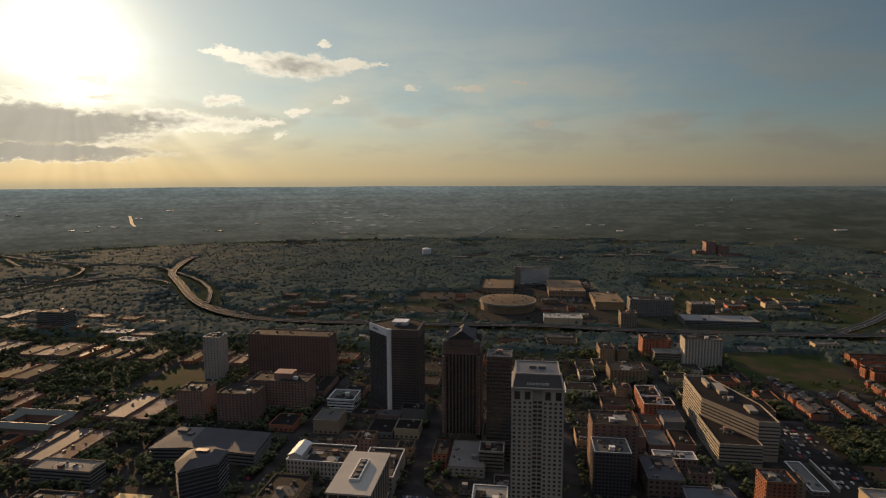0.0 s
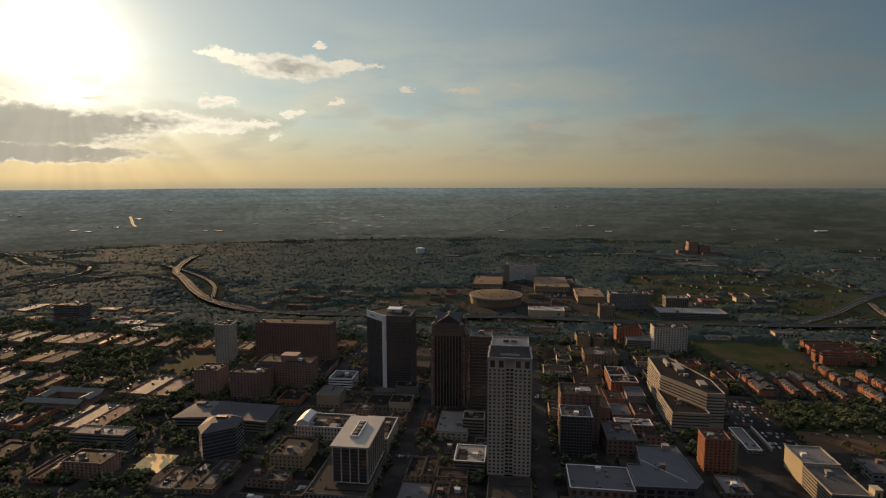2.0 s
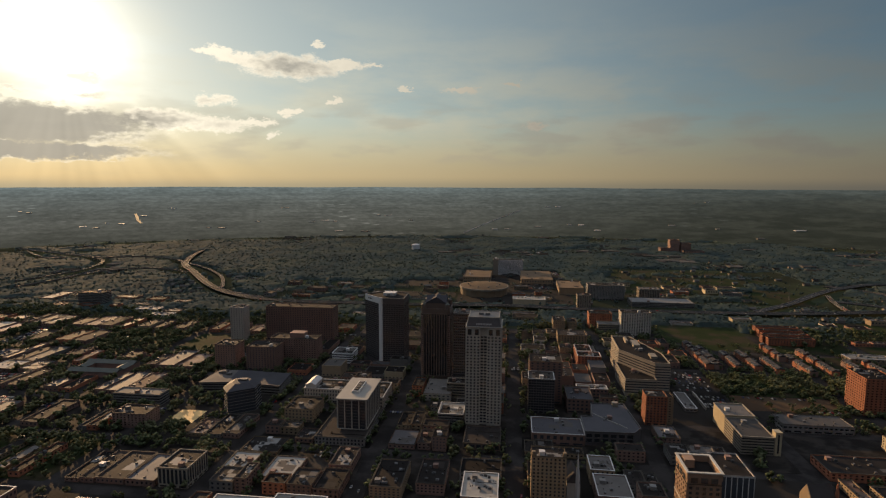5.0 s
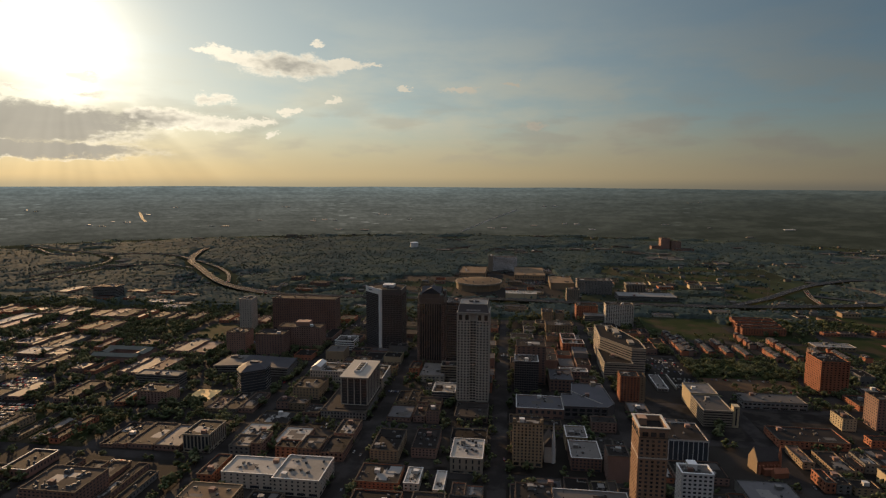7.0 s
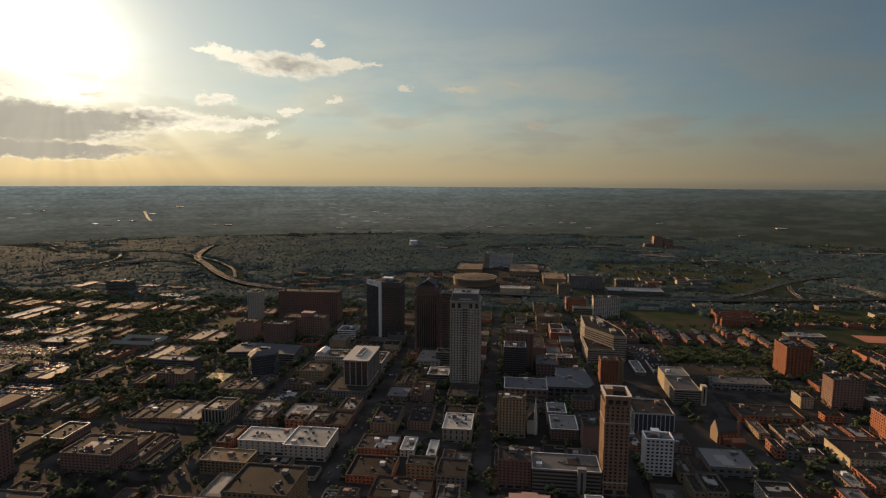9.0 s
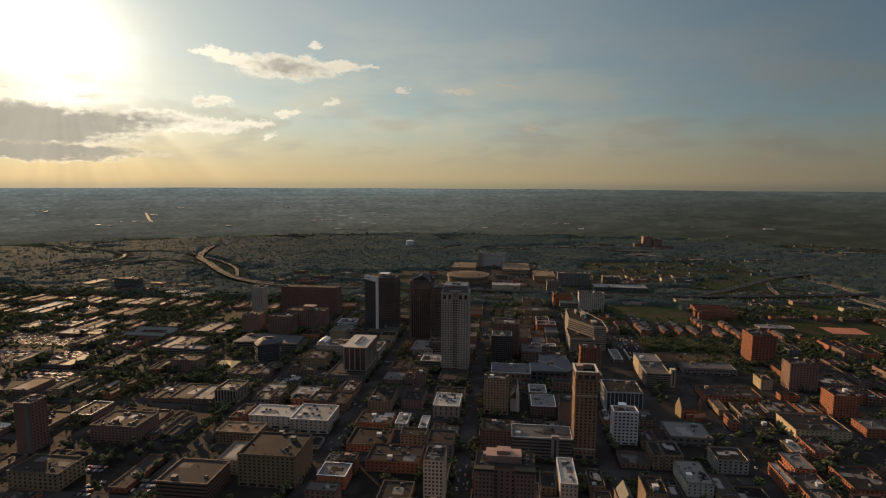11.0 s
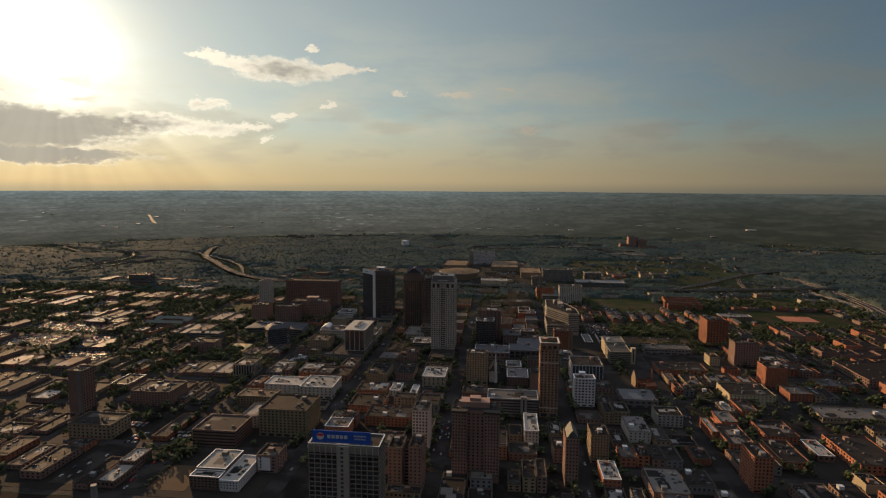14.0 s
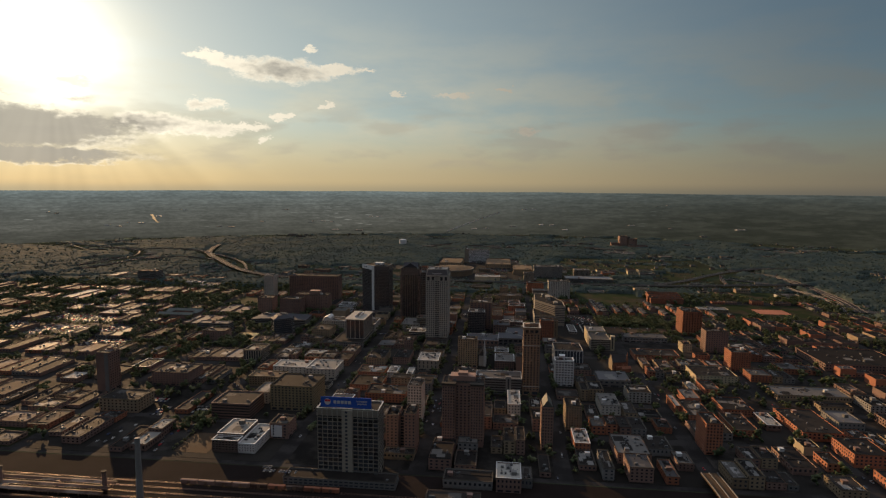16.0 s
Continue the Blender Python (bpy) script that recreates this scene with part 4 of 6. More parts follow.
part("shaft", Geo().box(-3, 3, -4, 4, 0, 24).box(-3.3, 3.3, -4.3, 4.3, 24, 24.5), CREAM, st)
part("stair_window", Geo().box(-0.8, 0.8, -4.1, -4, 3, 22), GLASS, st)
building("low_hall", "long low hall with a cream roof", 227, 305, 1074, 1106, 10, CONCRETE, (14, 5), 1, 0.7, 0.4, PALE, COPING, 3.0, "hall", units=7)
building("brick_tower", "red brick apartment slab with sunlit balcony side", 351, 387, 1138, 1180, 48, BRICK, (7, 9), 13, 0.45, 0.5, TAR, COPING, 3.0, "apartment block", units=8, group="brick apartment towers", single=False)
building("brick_tower", "brown brick apartment block with rows of small windows", 356, 393, 1022, 1048, 39, BROWN, (9, 7), 10, 0.45, 0.5, TAR, COPING, 3.0, "apartment block", group="brick apartment towers", single=False)
building("brick_tower", "orange brick apartment block with pale parapet", 361, 390, 921, 951, 31, BRICK, (8, 8), 8, 0.45, 0.5, TAR, COPING, 3.0, "apartment block", group="brick apartment towers", single=True)
building("cream_block", "small cream block with sunlit side", 316, 331, 1017, 1043, 15.6, CREAM, (4, 5), 4, 0.4, 0.5, TAR, COPING, 2.0, "commercial building")
building("yellow_wall_block", "warehouse with a blank cream sunlit side wall", 285.5, 345, 852, 900, 13.5, CREAM, (12, 0), 3, 0.4, 0.45, TAR, COPING, 2.0, "warehouse", units=10)
building("low_brick_block", "long low red brick block", 222, 295, 962, 1000, 9.5, BRICK, (14, 5), 2, 0.5, 0.5, TAR, COPING, 2.0, "commercial building", units=10)
building("narrow_block", "narrow brick shop with sunlit side", 245.5, 266, 899, 941, 9, TAN, (4, 8), 2, 0.45, 0.5, TAR, COPING, 2.0, "shop")
building("shed", "grey metal warehouse with a pale side wall", 140, 186, 822, 865, 10.7, CONCRETE, (6, 0), 1, 0.5, 0.4, METAL, None, 3.0, "warehouse", units=3)
building("twin_block", "brown brick twin-towered hotel block", -124, -111, 580, 606, 44, ROSE, (3, 6), 11, 0.4, 0.5, TAR, COPING, 5.0, "tower block", units=3, single=True)
building("twin_block", "brown brick twin-towered hotel block", -104, -92, 580, 606, 46, ROSE, (3, 6), 11, 0.4, 0.5, TAR, COPING, 5.0, "tower block", units=3)
building("link_block", "recessed brick link between two towers", -110.4, -104.6, 588, 606, 40, ROSE, (1, 3), 10, 0.6, 0.6, TAR, None, 5.0, "link", units=0)
building("low_block", "low pale block at the foot of the twin towers", -124, -92, 566, 579.2, 8, TAN, (8, 2), 1, 0.6, 0.5, TAR, COPING, 2.0, "commercial building")
building("tan_tower", "narrow buff stone office tower with gridded windows", -114, -97, 662, 690, 48, STONE, (5, 7), 12, 0.55, 0.6, TAR, COPING, 4.0, "office tower", single=True)
building("cream_block", "cream block with tall window panels and a white roof", -132, -100, 862, 905, 17, BEIGE, (5, 6), 2, 0.25, 0.7, BRIGHT, WHITE, 3.0, "commercial building", units=10)
cop = building("green_top_tower", "narrow rose brick tower with a green copper gable", 44, 56, 607, 630, 50, ROSE, (4, 7), 13, 0.45, 0.5, TAR, COPING, 3.0, "tower block", units=0, big=False, single=True)
part("copper_gable", Geo().gable(-5.4, 5.4, -10.4, 10.4, 50 * S - 0.8, 50 * S + 7, "y"), COPPER, cop, "green copper gable roof")
building("tan_tower", "tan brick tower with bright sunlit side", 76, 94, 660, 688, 32, TAN, (6, 8), 9, 0.45, 0.55, TAR, COPING, 3.0, "office tower", units=6, single=True)
building("red_shop", "red-walled shop with a white cluttered roof", 80, 96, 604, 641, 12.7, BRICK, (4, 7), 2, 0.4, 0.5, BRIGHT, WHITE, 3.0, "shop", units=9)
building("dark_shop", "low brown shop with a dark flat roof", 80, 97, 566, 601, 6.5, BROWN, (4, 6), 1, 0.5, 0.5, TAR, COPING, 1.0, "shop", units=2)
building("white_roof_shop", "narrow brick shop with a white roof", 8, 23, 688, 737, 20, STONE, (4, 9), 4, 0.4, 0.5, BRIGHT, WHITE, 3.0, "shop", units=3)
building("white_roof_shop", "low brick shop with a bright white roof", -4, 19, 514, 545, 15, BROWN, (6, 6), 2, 0.45, 0.5, BRIGHT, WHITE, 3.0, "shop", units=8)
building("low_annex", "low grey concrete annex with pale roof", 19.6, 30, 524, 549, 10, CONCRETE, (3, 5), 1, 0.4, 0.5, PALE, COPING, 2.0, "annex", units=2)
building("brick_tower", "narrow brick tower with bright sunlit windowed side", 221, 238, 618, 650, 36, BRICK, (5, 9), 9, 0.5, 0.55, TAR, COPING, 3.0, "tower block", single=True)
building("brick_warehouse", "red brick warehouse with sunlit windowed side", 221, 228, 727, 769, 12.6, BRICK, (2, 10), 3, 0.45, 0.55, BRIGHT, COPING, 2.0, "warehouse")
building("brick_warehouse", "red brick warehouse with sunlit windowed side", 229, 256, 697, 750, 13, BRICK, (7, 12), 3, 0.45, 0.55, TAR, COPING, 2.0, "warehouse", units=8)
building("brick_warehouse", "orange brick warehouse with arched windows", 282, 318, 731, 777, 9.5, BRICK, (9, 11), 2, 0.5, 0.55, TAR, COPING, 2.0, "warehouse", units=8)
building("cream_warehouse", "warehouse with a blank cream sunlit wall", 327, 344, 628, 650, 10.5, CREAM, (0, 0), 1, 0.5, 0.5, TAR, COPING, 2.0, "warehouse", units=1)
building("brick_warehouse", "long red brick warehouse with sunlit windowed side", 366, 402, 606, 648, 15, BRICK, (8, 11), 3, 0.5, 0.55, TAR, COPING, 2.0, "warehouse", units=8)
building("brick_warehouse", "brick warehouse with a pale flat roof", 345, 390, 667, 740, 11, BRICK, (9, 14), 2, 0.5, 0.55, GRAVEL, COPING, 2.0, "warehouse", units=12)
building("open_shelter", "long low shelter with a pale roof beside a car park", 132, 146, 1122, 1178, 5, CONCRETE, (3, 12), 1, 0.8, 0.6, PALE, WHITE, 0.5, "shelter", units=3, big=False)
wall_piece = thing("lot_wall", 159.5 * S, 1158 * S, "long pale concrete retaining wall round a car park", "wall")
part("face", Geo().box(-0.5, 0.5, -26, 26, 0, 3.6), BEIGE, wall_piece)
part("cap", Geo().box(-0.75, 0.75, -26.2, 26.2, 3.602, 3.9), STONE, wall_piece)
building("white_roof_shed", "low shed with a white roof", 316, 332, 690, 728, 8, BROWN, (3, 6), 1, 0.5, 0.5, BRIGHT, WHITE, 2.0, "shed", units=2)
building("brick_warehouse", "narrow red brick warehouse with dark roof", 271, 298, 669, 721, 9, BRICK, (6, 10), 2, 0.5, 0.5, TAR, COPING, 2.0, "warehouse", units=5)
building("brick_warehouse", "low brick shed with sunlit wall", 316, 340, 538, 567, 10, TAN, (5, 6), 2, 0.4, 0.5, GRAVEL, COPING, 2.0, "warehouse", units=2)
building("white_roof_shed", "long low shed with a dark roof", 294, 318, 582, 628, 9, BROWN, (5, 9), 1, 0.5, 0.5, TAR, COPING, 2.0, "shed", units=2)
building("cluttered_block", "dark brick block with a cluttered pale roof", 122, 156, 586, 634, 12, BROWN, (7, 10), 3, 0.4, 0.5, PALE, COPING, 2.0, "commercial building", units=14)
building("grey_block", "grey rendered block with ducts on its roof", 158, 184, 608, 640, 9, CONCRETE, (6, 8), 1, 0.4, 0.5, GRAVEL, COPING, 2.0, "commercial building", units=6)
big = building("big_warehouse", "very long brick warehouse with a flat grey roof", 512, 640, 940, 1035, 12, BROWN, (26, 18), 2, 0.5, 0.5, GRAVEL, COPING, 2.0, "warehouse", units=16, single=False)
building("brick_warehouse", "long low warehouse with pale roof", 376, 472, 798, 836, 8, TAN, (24, 6), 1, 0.5, 0.5, PALE, COPING, 2.0, "warehouse", units=8, single=False)

wrb = building("white_roof_block", "dark-walled block with a white stepped roof and white rims", -312, -283, 574, 612, 16, GRANITE, (8, 10), 4, 0.6, 0.5, BRIGHT, CLEAN, 2.0, "commercial building", units=0, big=False)
part("roof_box", Geo().box(-2, 3, 6, 11, 16 * S - 1.1, 16 * S + 2.6).box(-2.2, 3.2, 5.8, 11.2, 16 * S + 2.6, 16 * S + 2.9), CONCRETE, wrb)
building("white_roof_block", "dark-walled block with a lower white roof and white rims", -312, -283, 561, 573.2, 14, GRANITE, (8, 3), 4, 0.6, 0.5, BRIGHT, CLEAN, 2.0, "commercial building", units=1, big=False)
building("white_roof_wing", "low wing with windowed white walls and a white roof", -282.2, -264, 561, 612, 11.5, WHITE, (6, 14), 3, 0.5, 0.5, BRIGHT, CLEAN, 2.0, "commercial building", units=7, big=False)
panel_b = building("panel_block", "dark brick block with a white panelled front", -263, -242, 600, 626, 18.8, BROWN, (3, 4), 4, 0.4, 0.5, TAR, COPING, 3.0, "commercial building", units=3)
part("front_panel", Geo().box(-8.5, 3.5, -12.75, -12.45, 2.5, 18.8 * S - 2.5), CLEAN, panel_b, "white blank front panel")
for k in range(4):
    part("panel_window", Geo().box(-6.4, -5.0, -12.85, -12.75, 4.2 + k * 3.0, 6.2 + k * 3.0), GLASS, panel_b)
building("parking_deck", "brown open parking deck", -358, -309, 647, 690, 20, BROWN, (1, 1), 5, 1.0, 0.5, GRAVEL, BROWN, 1.0, "parking garage", SHADE_PAINT, 1)
building("olive_block", "large olive brick block with gridded side windows and a dark roof", -296, -240, 681, 730, 33, OLIVE, (12, 12), 8, 0.5, 0.55, TAR, COPING, 4.0, "commercial building", units=6)
building("gridded_block", "buff office block with gridded windows", -362, -314, 762, 788, 15.5, TAN, (12, 6), 4, 0.6, 0.55, BUFF, TAN, 2.0, "office block")
building("store", "large department store with a white roof", -292, -247, 801, 846, 17, STONE, (8, 10), 3, 0.35, 0.5, BRIGHT, WHITE, 4.0, "store", units=9)
building("store", "store wing with a white roof", -345, -293, 808, 840, 16, STONE, (8, 6), 3, 0.3, 0.5, BRIGHT, WHITE, 4.0, "store", units=4)
building("pier_block", "office block with pale vertical piers", -421, -392, 870, 907, 20.5, BEIGE, (7, 9), 1, 0.65, 0.92, TAR, BEIGE, 3.0, "office block", units=3, single=False)
building("flat_shop", "shop block with a sunlit cluttered roof", -376, -348, 906, 938, 6, TAN, (8, 8), 1, 0.6, 0.5, BRIGHT, COPING, 1.0, "shop", units=9)
building("flat_shop", "shop block with a sunlit buff roof", -329, -297, 890, 932, 7, BROWN, (8, 10), 1, 0.6, 0.5, BRIGHT, COPING, 1.0, "shop", units=2)
building("court_block", "old brick block with gridded front", -217, -188, 874, 926, 14, TAN, (7, 12), 4, 0.5, 0.55, TAR, COPING, 2.0, "commercial building", units=9)
building("court_block", "old brick block with dark roof", -176, -150, 888, 936, 12, BROWN, (7, 11), 3, 0.5, 0.55, TAR, COPING, 2.0, "commercial building", units=9)
building("dark_roof_block", "brick block with a dark roof", -219, -178, 822, 857, 8, BRICK, (10, 8), 2, 0.45, 0.5, TAR, COPING, 1.0, "commercial building", units=4)
building("dark_roof_block", "brick block with a dark roof and pale parapet", -214, -170, 764, 806, 9, BRICK, (11, 10), 2, 0.45, 0.5, TAR, COPING, 1.0, "commercial building", units=5)
building("dark_roof_block", "brick block with a dark roof", -182, -128, 723, 760, 13, BRICK, (12, 8), 3, 0.45, 0.5, TAR, COPING, 1.0, "commercial building", units=7)
building("white_roof_shop", "small shop with a white roof", -172, -158, 822, 852, 9, STONE, (3, 6), 2, 0.4, 0.5, BRIGHT, WHITE, 1.0, "shop", units=2)
building("white_roof_shop", "narrow shop with a white roof", -143, -134, 815, 850, 8, STONE, (2, 7), 2, 0.4, 0.5, BRIGHT, WHITE, 1.0, "shop", units=3)
building("long_office", "wide brown office block with a cluttered roof", -503, -449, 750, 792, 20, BROWN, (13, 10), 5, 0.6, 0.5, GRAVEL, COPING, 3.0, "office block", units=22)
dk = building("brown_tower", "brown brick tower with a pale concrete strip", -562, -543, 716, 738, 56, BROWN, (0, 5), 14, 0.45, 0.5, TAR, COPING, 3.0, "tower block", units=3)
part("concrete_strip", Geo().box(2.5, 7.5, -10.75, -10.4, 0, 56 * S - 1.5), CONCRETE, dk, "pale concrete strip")
building("parking_garage", "pale parking garage with long dark openings", -602, -538, 1052, 1073, 16, CONCRETE, (1, 1), 4, 1.0, 0.5, PALE, COPING, 0.6, "parking garage", SHADE_PAINT, 3)
building("brown_block", "brown brick block with a flat roof", -556, -514, 988, 1015, 18, BROWN, (9, 6), 5, 0.45, 0.5, TAR, COPING, 2.0, "office block")
building("low_square_block", "low square block with pale roof", -204, -168, 1114, 1172, 11, STONE, (6, 9), 2, 0.5, 0.5, PALE, COPING, 2.0, "commercial building")
building("terrace_block", "office block with a pale terrace roof", -175, -145, 1041, 1076, 15.5, CONCRETE, (1, 1), 4, 1.0, 0.5, BRIGHT, WHITE, 1.0, "office block")
building("small_brick_block", "brown brick corner building, four storeys", -173, -158, 975, 995, 17, BROWN, (4, 5), 4, 0.4, 0.5, GRAVEL, COPING, 2.0, "commercial building")
building("black_tower", "black glass office tower with pale roof units", -168, -143, 1150, 1178, 112, BRONZE, (9, 9), 28, 0.8, 0.62, PALE, BRONZE, 4.0, "skyscraper", depth=0.2, units=9)
building("yellow_glass_block", "buff block with yellowish banded windows", -174, -150, 1128, 1149, 22, BEIGE, (1, 1), 5, 1.0, 0.5, GRAVEL, BEIGE, 2.0, "office block")
ct = building("courthouse", "long pale stone courthouse with columns", -360, -300, 1094, 1130, 18.5, STONE, (16, 8), 3, 0.45, 0.6, GRAVEL, WHITE, 3.0, "courthouse")
part("pediment", Geo().box(-26, -14, -16, 10, 16, 21).gable(-26.5, -13.5, -16.5, 10.5, 21, 24, "y"), WHITE, ct)
building("courthouse", "pale stone court wing", -285, -250, 1075, 1130, 18, STONE, (8, 12), 3, 0.45, 0.6, GRAVEL, WHITE, 3.0, "courthouse")
building("small_office", "small brick office with tall roof parapet", -361, -326, 1030, 1071, 16.5, TAN, (8, 8), 3, 0.45, 0.5, TAR, COPING, 3.0, "office block")
building("low_tan_block", "low tan block with a dark roof", -374, -334, 941, 975, 6, TAN, (8, 6), 1, 0.6, 0.5, TAR, COPING, 1.0, "shop", units=5)
building("white_low_block", "white banded low office", -373, -340, 1253, 1286, 17, CLEAN, (1, 1), 4, 1.0, 0.5, PALE, CLEAN, 1.0, "office block")
building("red_office", "red-brown brick office tower", -545, -512, 1206, 1236, 38, ROSE, (8, 7), 10, 0.4, 0.5, TAR, COPING, 3.0, "office block", single=False)
building("red_office", "dark red office block", -494, -448, 1206, 1240, 37, BROWN, (10, 7), 10, 0.4, 0.5, TAR, COPING, 3.0, "office block", single=False)
red_pent = building("brown_office", "brown office block with arcade", -472, -397, 1246, 1276, 40, BROWN, (18, 7), 10, 0.45, 0.5, TAR, COPING, 4.0, "office block", single=False)
part("penthouse", Geo().box(-8, 14, -6, 10, 40 * S - 1.0, 40 * S + 6), BROWN, red_pent, "dark red plant room")
building("office_slab", "very wide brown office slab", -534, -409, 1370, 1402, 63, BROWN, (28, 7), 17, 0.5, 0.5, TAR, COPING, 4.0, "office block", single=False)
building("white_shaft", "tall pale grey stone tower with narrow windows", -586, -562, 1337, 1361, 66, STONE, (5, 5), 17, 0.25, 0.5, TAR, STONE, 4.0, "tower block", single=False)

# wide hall and the faceted block before it
ang = thing("angular_hall", -458 * S, 1133 * S, "wide banded hall with a grey roof, its sunlit plane painted paler", "hall")
plan_ = [(-54, -22), (-16, -18), (53, -22), (50, 22), (-50, 24)]
part("wall", Geo().slab([(x * 0.97, y * 0.97) for x, y in plan_], 0, 12), SHADE_PAINT, ang, "solid core painted dark for shaded open floors")
for k in range(4):
    part("floor_band", Geo().slab(plan_, k * 3.4, k * 3.4 + 1.5), CONCRETE, ang)
part("roof", Geo().add([(-18, -18.5, 11.71), (53.6, -22.4, 11.71), (50.6, 22.5, 11.71), (-22, 23.4, 11.71), (-18, -18.5, 13.2), (53.6, -22.4, 12.2), (50.6, 22.5, 13.0), (-22, 23.4, 14.6)],
                       [(3, 2, 1, 0), (4, 5, 6, 7), (0, 1, 5, 4), (1, 2, 6, 5), (2, 3, 7, 6), (3, 0, 4, 7)]), SLATE, ang, "grey sheet roof plane")
# Sun on this plane is put into a paler roof material.
part("roof", Geo().add([(-54.6, -22.5, 11.71), (-18.1, -18.5, 11.71), (-22.1, 23.4, 11.71), (-50.6, 24.5, 11.71), (-54.6, -22.5, 12.0), (-18.1, -18.5, 13.0), (-22.1, 23.4, 14.3), (-50.6, 24.5, 12.6)],
                       [(3, 2, 1, 0), (4, 5, 6, 7), (0, 1, 5, 4), (1, 2, 6, 5), (2, 3, 7, 6), (3, 0, 4, 7)]), PALE, ang, "roof plane painted paler for the sun on it")
part("roof_plant", Geo().box(-40, -33, 8, 15, 12, 17).box(-31, -25, 4, 9, 12, 16).box(-46, -42, 12, 16, 12, 15), PALE, ang, kind="stuff")
TAKEN.append((-520, -396, 1104, 1165))
hexb = thing("faceted_block", -431 * S, 1062 * S, "faceted dark glass block with a sloped grey roof", "office block")
hx = [(-18, -9), (-6, -24), (19, -5), (16, 18), (0, 24), (-20, 14)]
part("wall", Geo().slab([(x * 0.98, y * 0.98) for x, y in hx], 0, 27.5), GLASS, hexb)
for k in range(8):
    part("floor_line", Geo().slab([(x * (1.0 - 0.001 * k), y * (1.0 - 0.001 * k)) for x, y in hx], k * 3.6 + 0.2, k * 3.6 + 0.55), CONCRETE, hexb)
part("roof", Geo().taper([(x * 1.02, y * 1.02) for x, y in hx], [(x * 0.5 - 1, y * 0.5 + 3) for x, y in hx], 27.5, 32), SLATE, hexb)
part("roof_box", Geo().box(-6, 5, 3, 8, 31.8, 34.0), BRONZE, hexb)
TAKEN.append((-454, -408, 1034, 1092))

gr = thing("green_roof_hall", -702 * S, 1168 * S, "low hall round a court with green copper roofs", "hall")
part("wall", Geo().box(-38, 34, -24, -10, 0, 8).box(-38, 34, 12, 26, 0, 8).box(-38, -24, -10, 12, 0, 8).box(20, 34, -10, 12, 0, 8), BROWN, gr)
part("roof", Geo().gable(-39, 35, -25, -9, 8, 11.5, "x").gable(-39, 35, 11, 27, 8, 11.5, "x").gable(-39, -23, -9, 11, 8, 11.3, "y").gable(19, 35, -9, 11, 8, 11.3, "y"), COPPER, gr)
TAKEN.append((-745, -660, 1140, 1200))

# ---- beyond the motorway ----
building("apartment_tower", "pale apartment tower with balconies", 118, 172, 1484, 1512, 45, STONE, (12, 6), 14, 0.55, 0.55, TAR, COPING, 3.0, "apartment block", single=False)
building("brick_office", "orange brick office block", 65, 108, 1529, 1560, 31, BRICK, (9, 6), 8, 0.4, 0.5, TAR, COPING, 3.0, "office block", single=False)
building("round_end_office", "low pale banded office", 78, 128, 1500, 1526, 17, BEIGE, (1, 1), 4, 1.0, 0.5, PALE, BEIGE, 1.0, "office block", units=2)
building("tan_office", "tan office block with sunlit side", -8, 14, 1490, 1528, 24, TAN, (6, 8), 6, 0.4, 0.5, TAR, COPING, 2.0, "office block", single=False)
building("tan_office", "tan office block with sunlit side", 20, 36, 1490, 1522, 22, TAN, (6, 10), 6, 0.4, 0.5, TAR, COPING, 2.0, "office block", single=False)
building("tan_office", "tan office block with sunlit end", -6, 44, 1400, 1438, 20, TAN, (10, 8), 5, 0.4, 0.5, GRAVEL, COPING, 2.0, "office block", single=False)
building("tan_office", "low tan brick office with gravel roof", -8, 12, 1338, 1362, 15, TAN, (8, 10), 4, 0.4, 0.5, GRAVEL, COPING, 2.0, "office block", single=False)
building("concrete_tower", "pale concrete slab tower with small windows", 62, 92, 1712, 1740, 31, BEIGE, (6, 6), 9, 0.4, 0.5, TAR, COPING, 3.0, "office block", single=False)
building("dark_hotel", "grey-brown slab hotel with a pale crown", 98, 186, 1815, 1850, 37, CONCRETE, (24, 8), 11, 0.5, 0.5, TAR, BEIGE, 3.0, "hotel", single=False)
building("ribbed_office", "pale ribbed office block", 225, 273, 1830, 1862, 27, BEIGE, (12, 8), 1, 0.5, 0.9, PALE, BEIGE, 3.0, "office block", single=False)
building("grey_deck", "wide grey parking deck", 190, 330, 1745, 1800, 12, CONCRETE, (1, 1), 3, 1.0, 0.5, CONCRETE, COPING, 0.6, "parking garage", SHADE_PAINT, 3)
building("slab_hotel", "white banded slab hotel with a blank end wall", -130, -54, 2162, 2190, 47, CLEAN, (1, 1), 14, 1.0, 0.42, GRAVEL, BEIGE, 4.0, "hotel")
building("hotel_end", "blank concrete end of a hotel", -146, -131, 2160, 2192, 49, BEIGE, (0, 0), 1, 0.5, 0.5, GRAVEL, BEIGE, 4.0, "hotel", units=0)
building("convention_hall", "broad low tan hall with gravel roof", -228, -149, 2020, 2156, 16, TAN, (12, 10), 1, 0.4, 0.4, BUFF, COPING, 4.0, "hall", single=False)
building("convention_hall", "broad low tan hall with gravel roof", -62, 26, 1995, 2155, 17, TAN, (12, 14), 1, 0.4, 0.4, BUFF, COPING, 4.0, "hall", single=False)
building("convention_hall", "low hall with white roof", -85, -10, 1724, 1760, 15, CREAM, (0, 6), 1, 0.4, 0.4, BRIGHT, WHITE, 4.0, "hall", single=False)
building("theatre", "tan wedge-shaped theatre with tan gravel roof", 34, 96, 1870, 1985, 18, TAN, (0, 8), 1, 0.4, 0.4, BUFF, COPING, 4.0, "theatre", single=False)
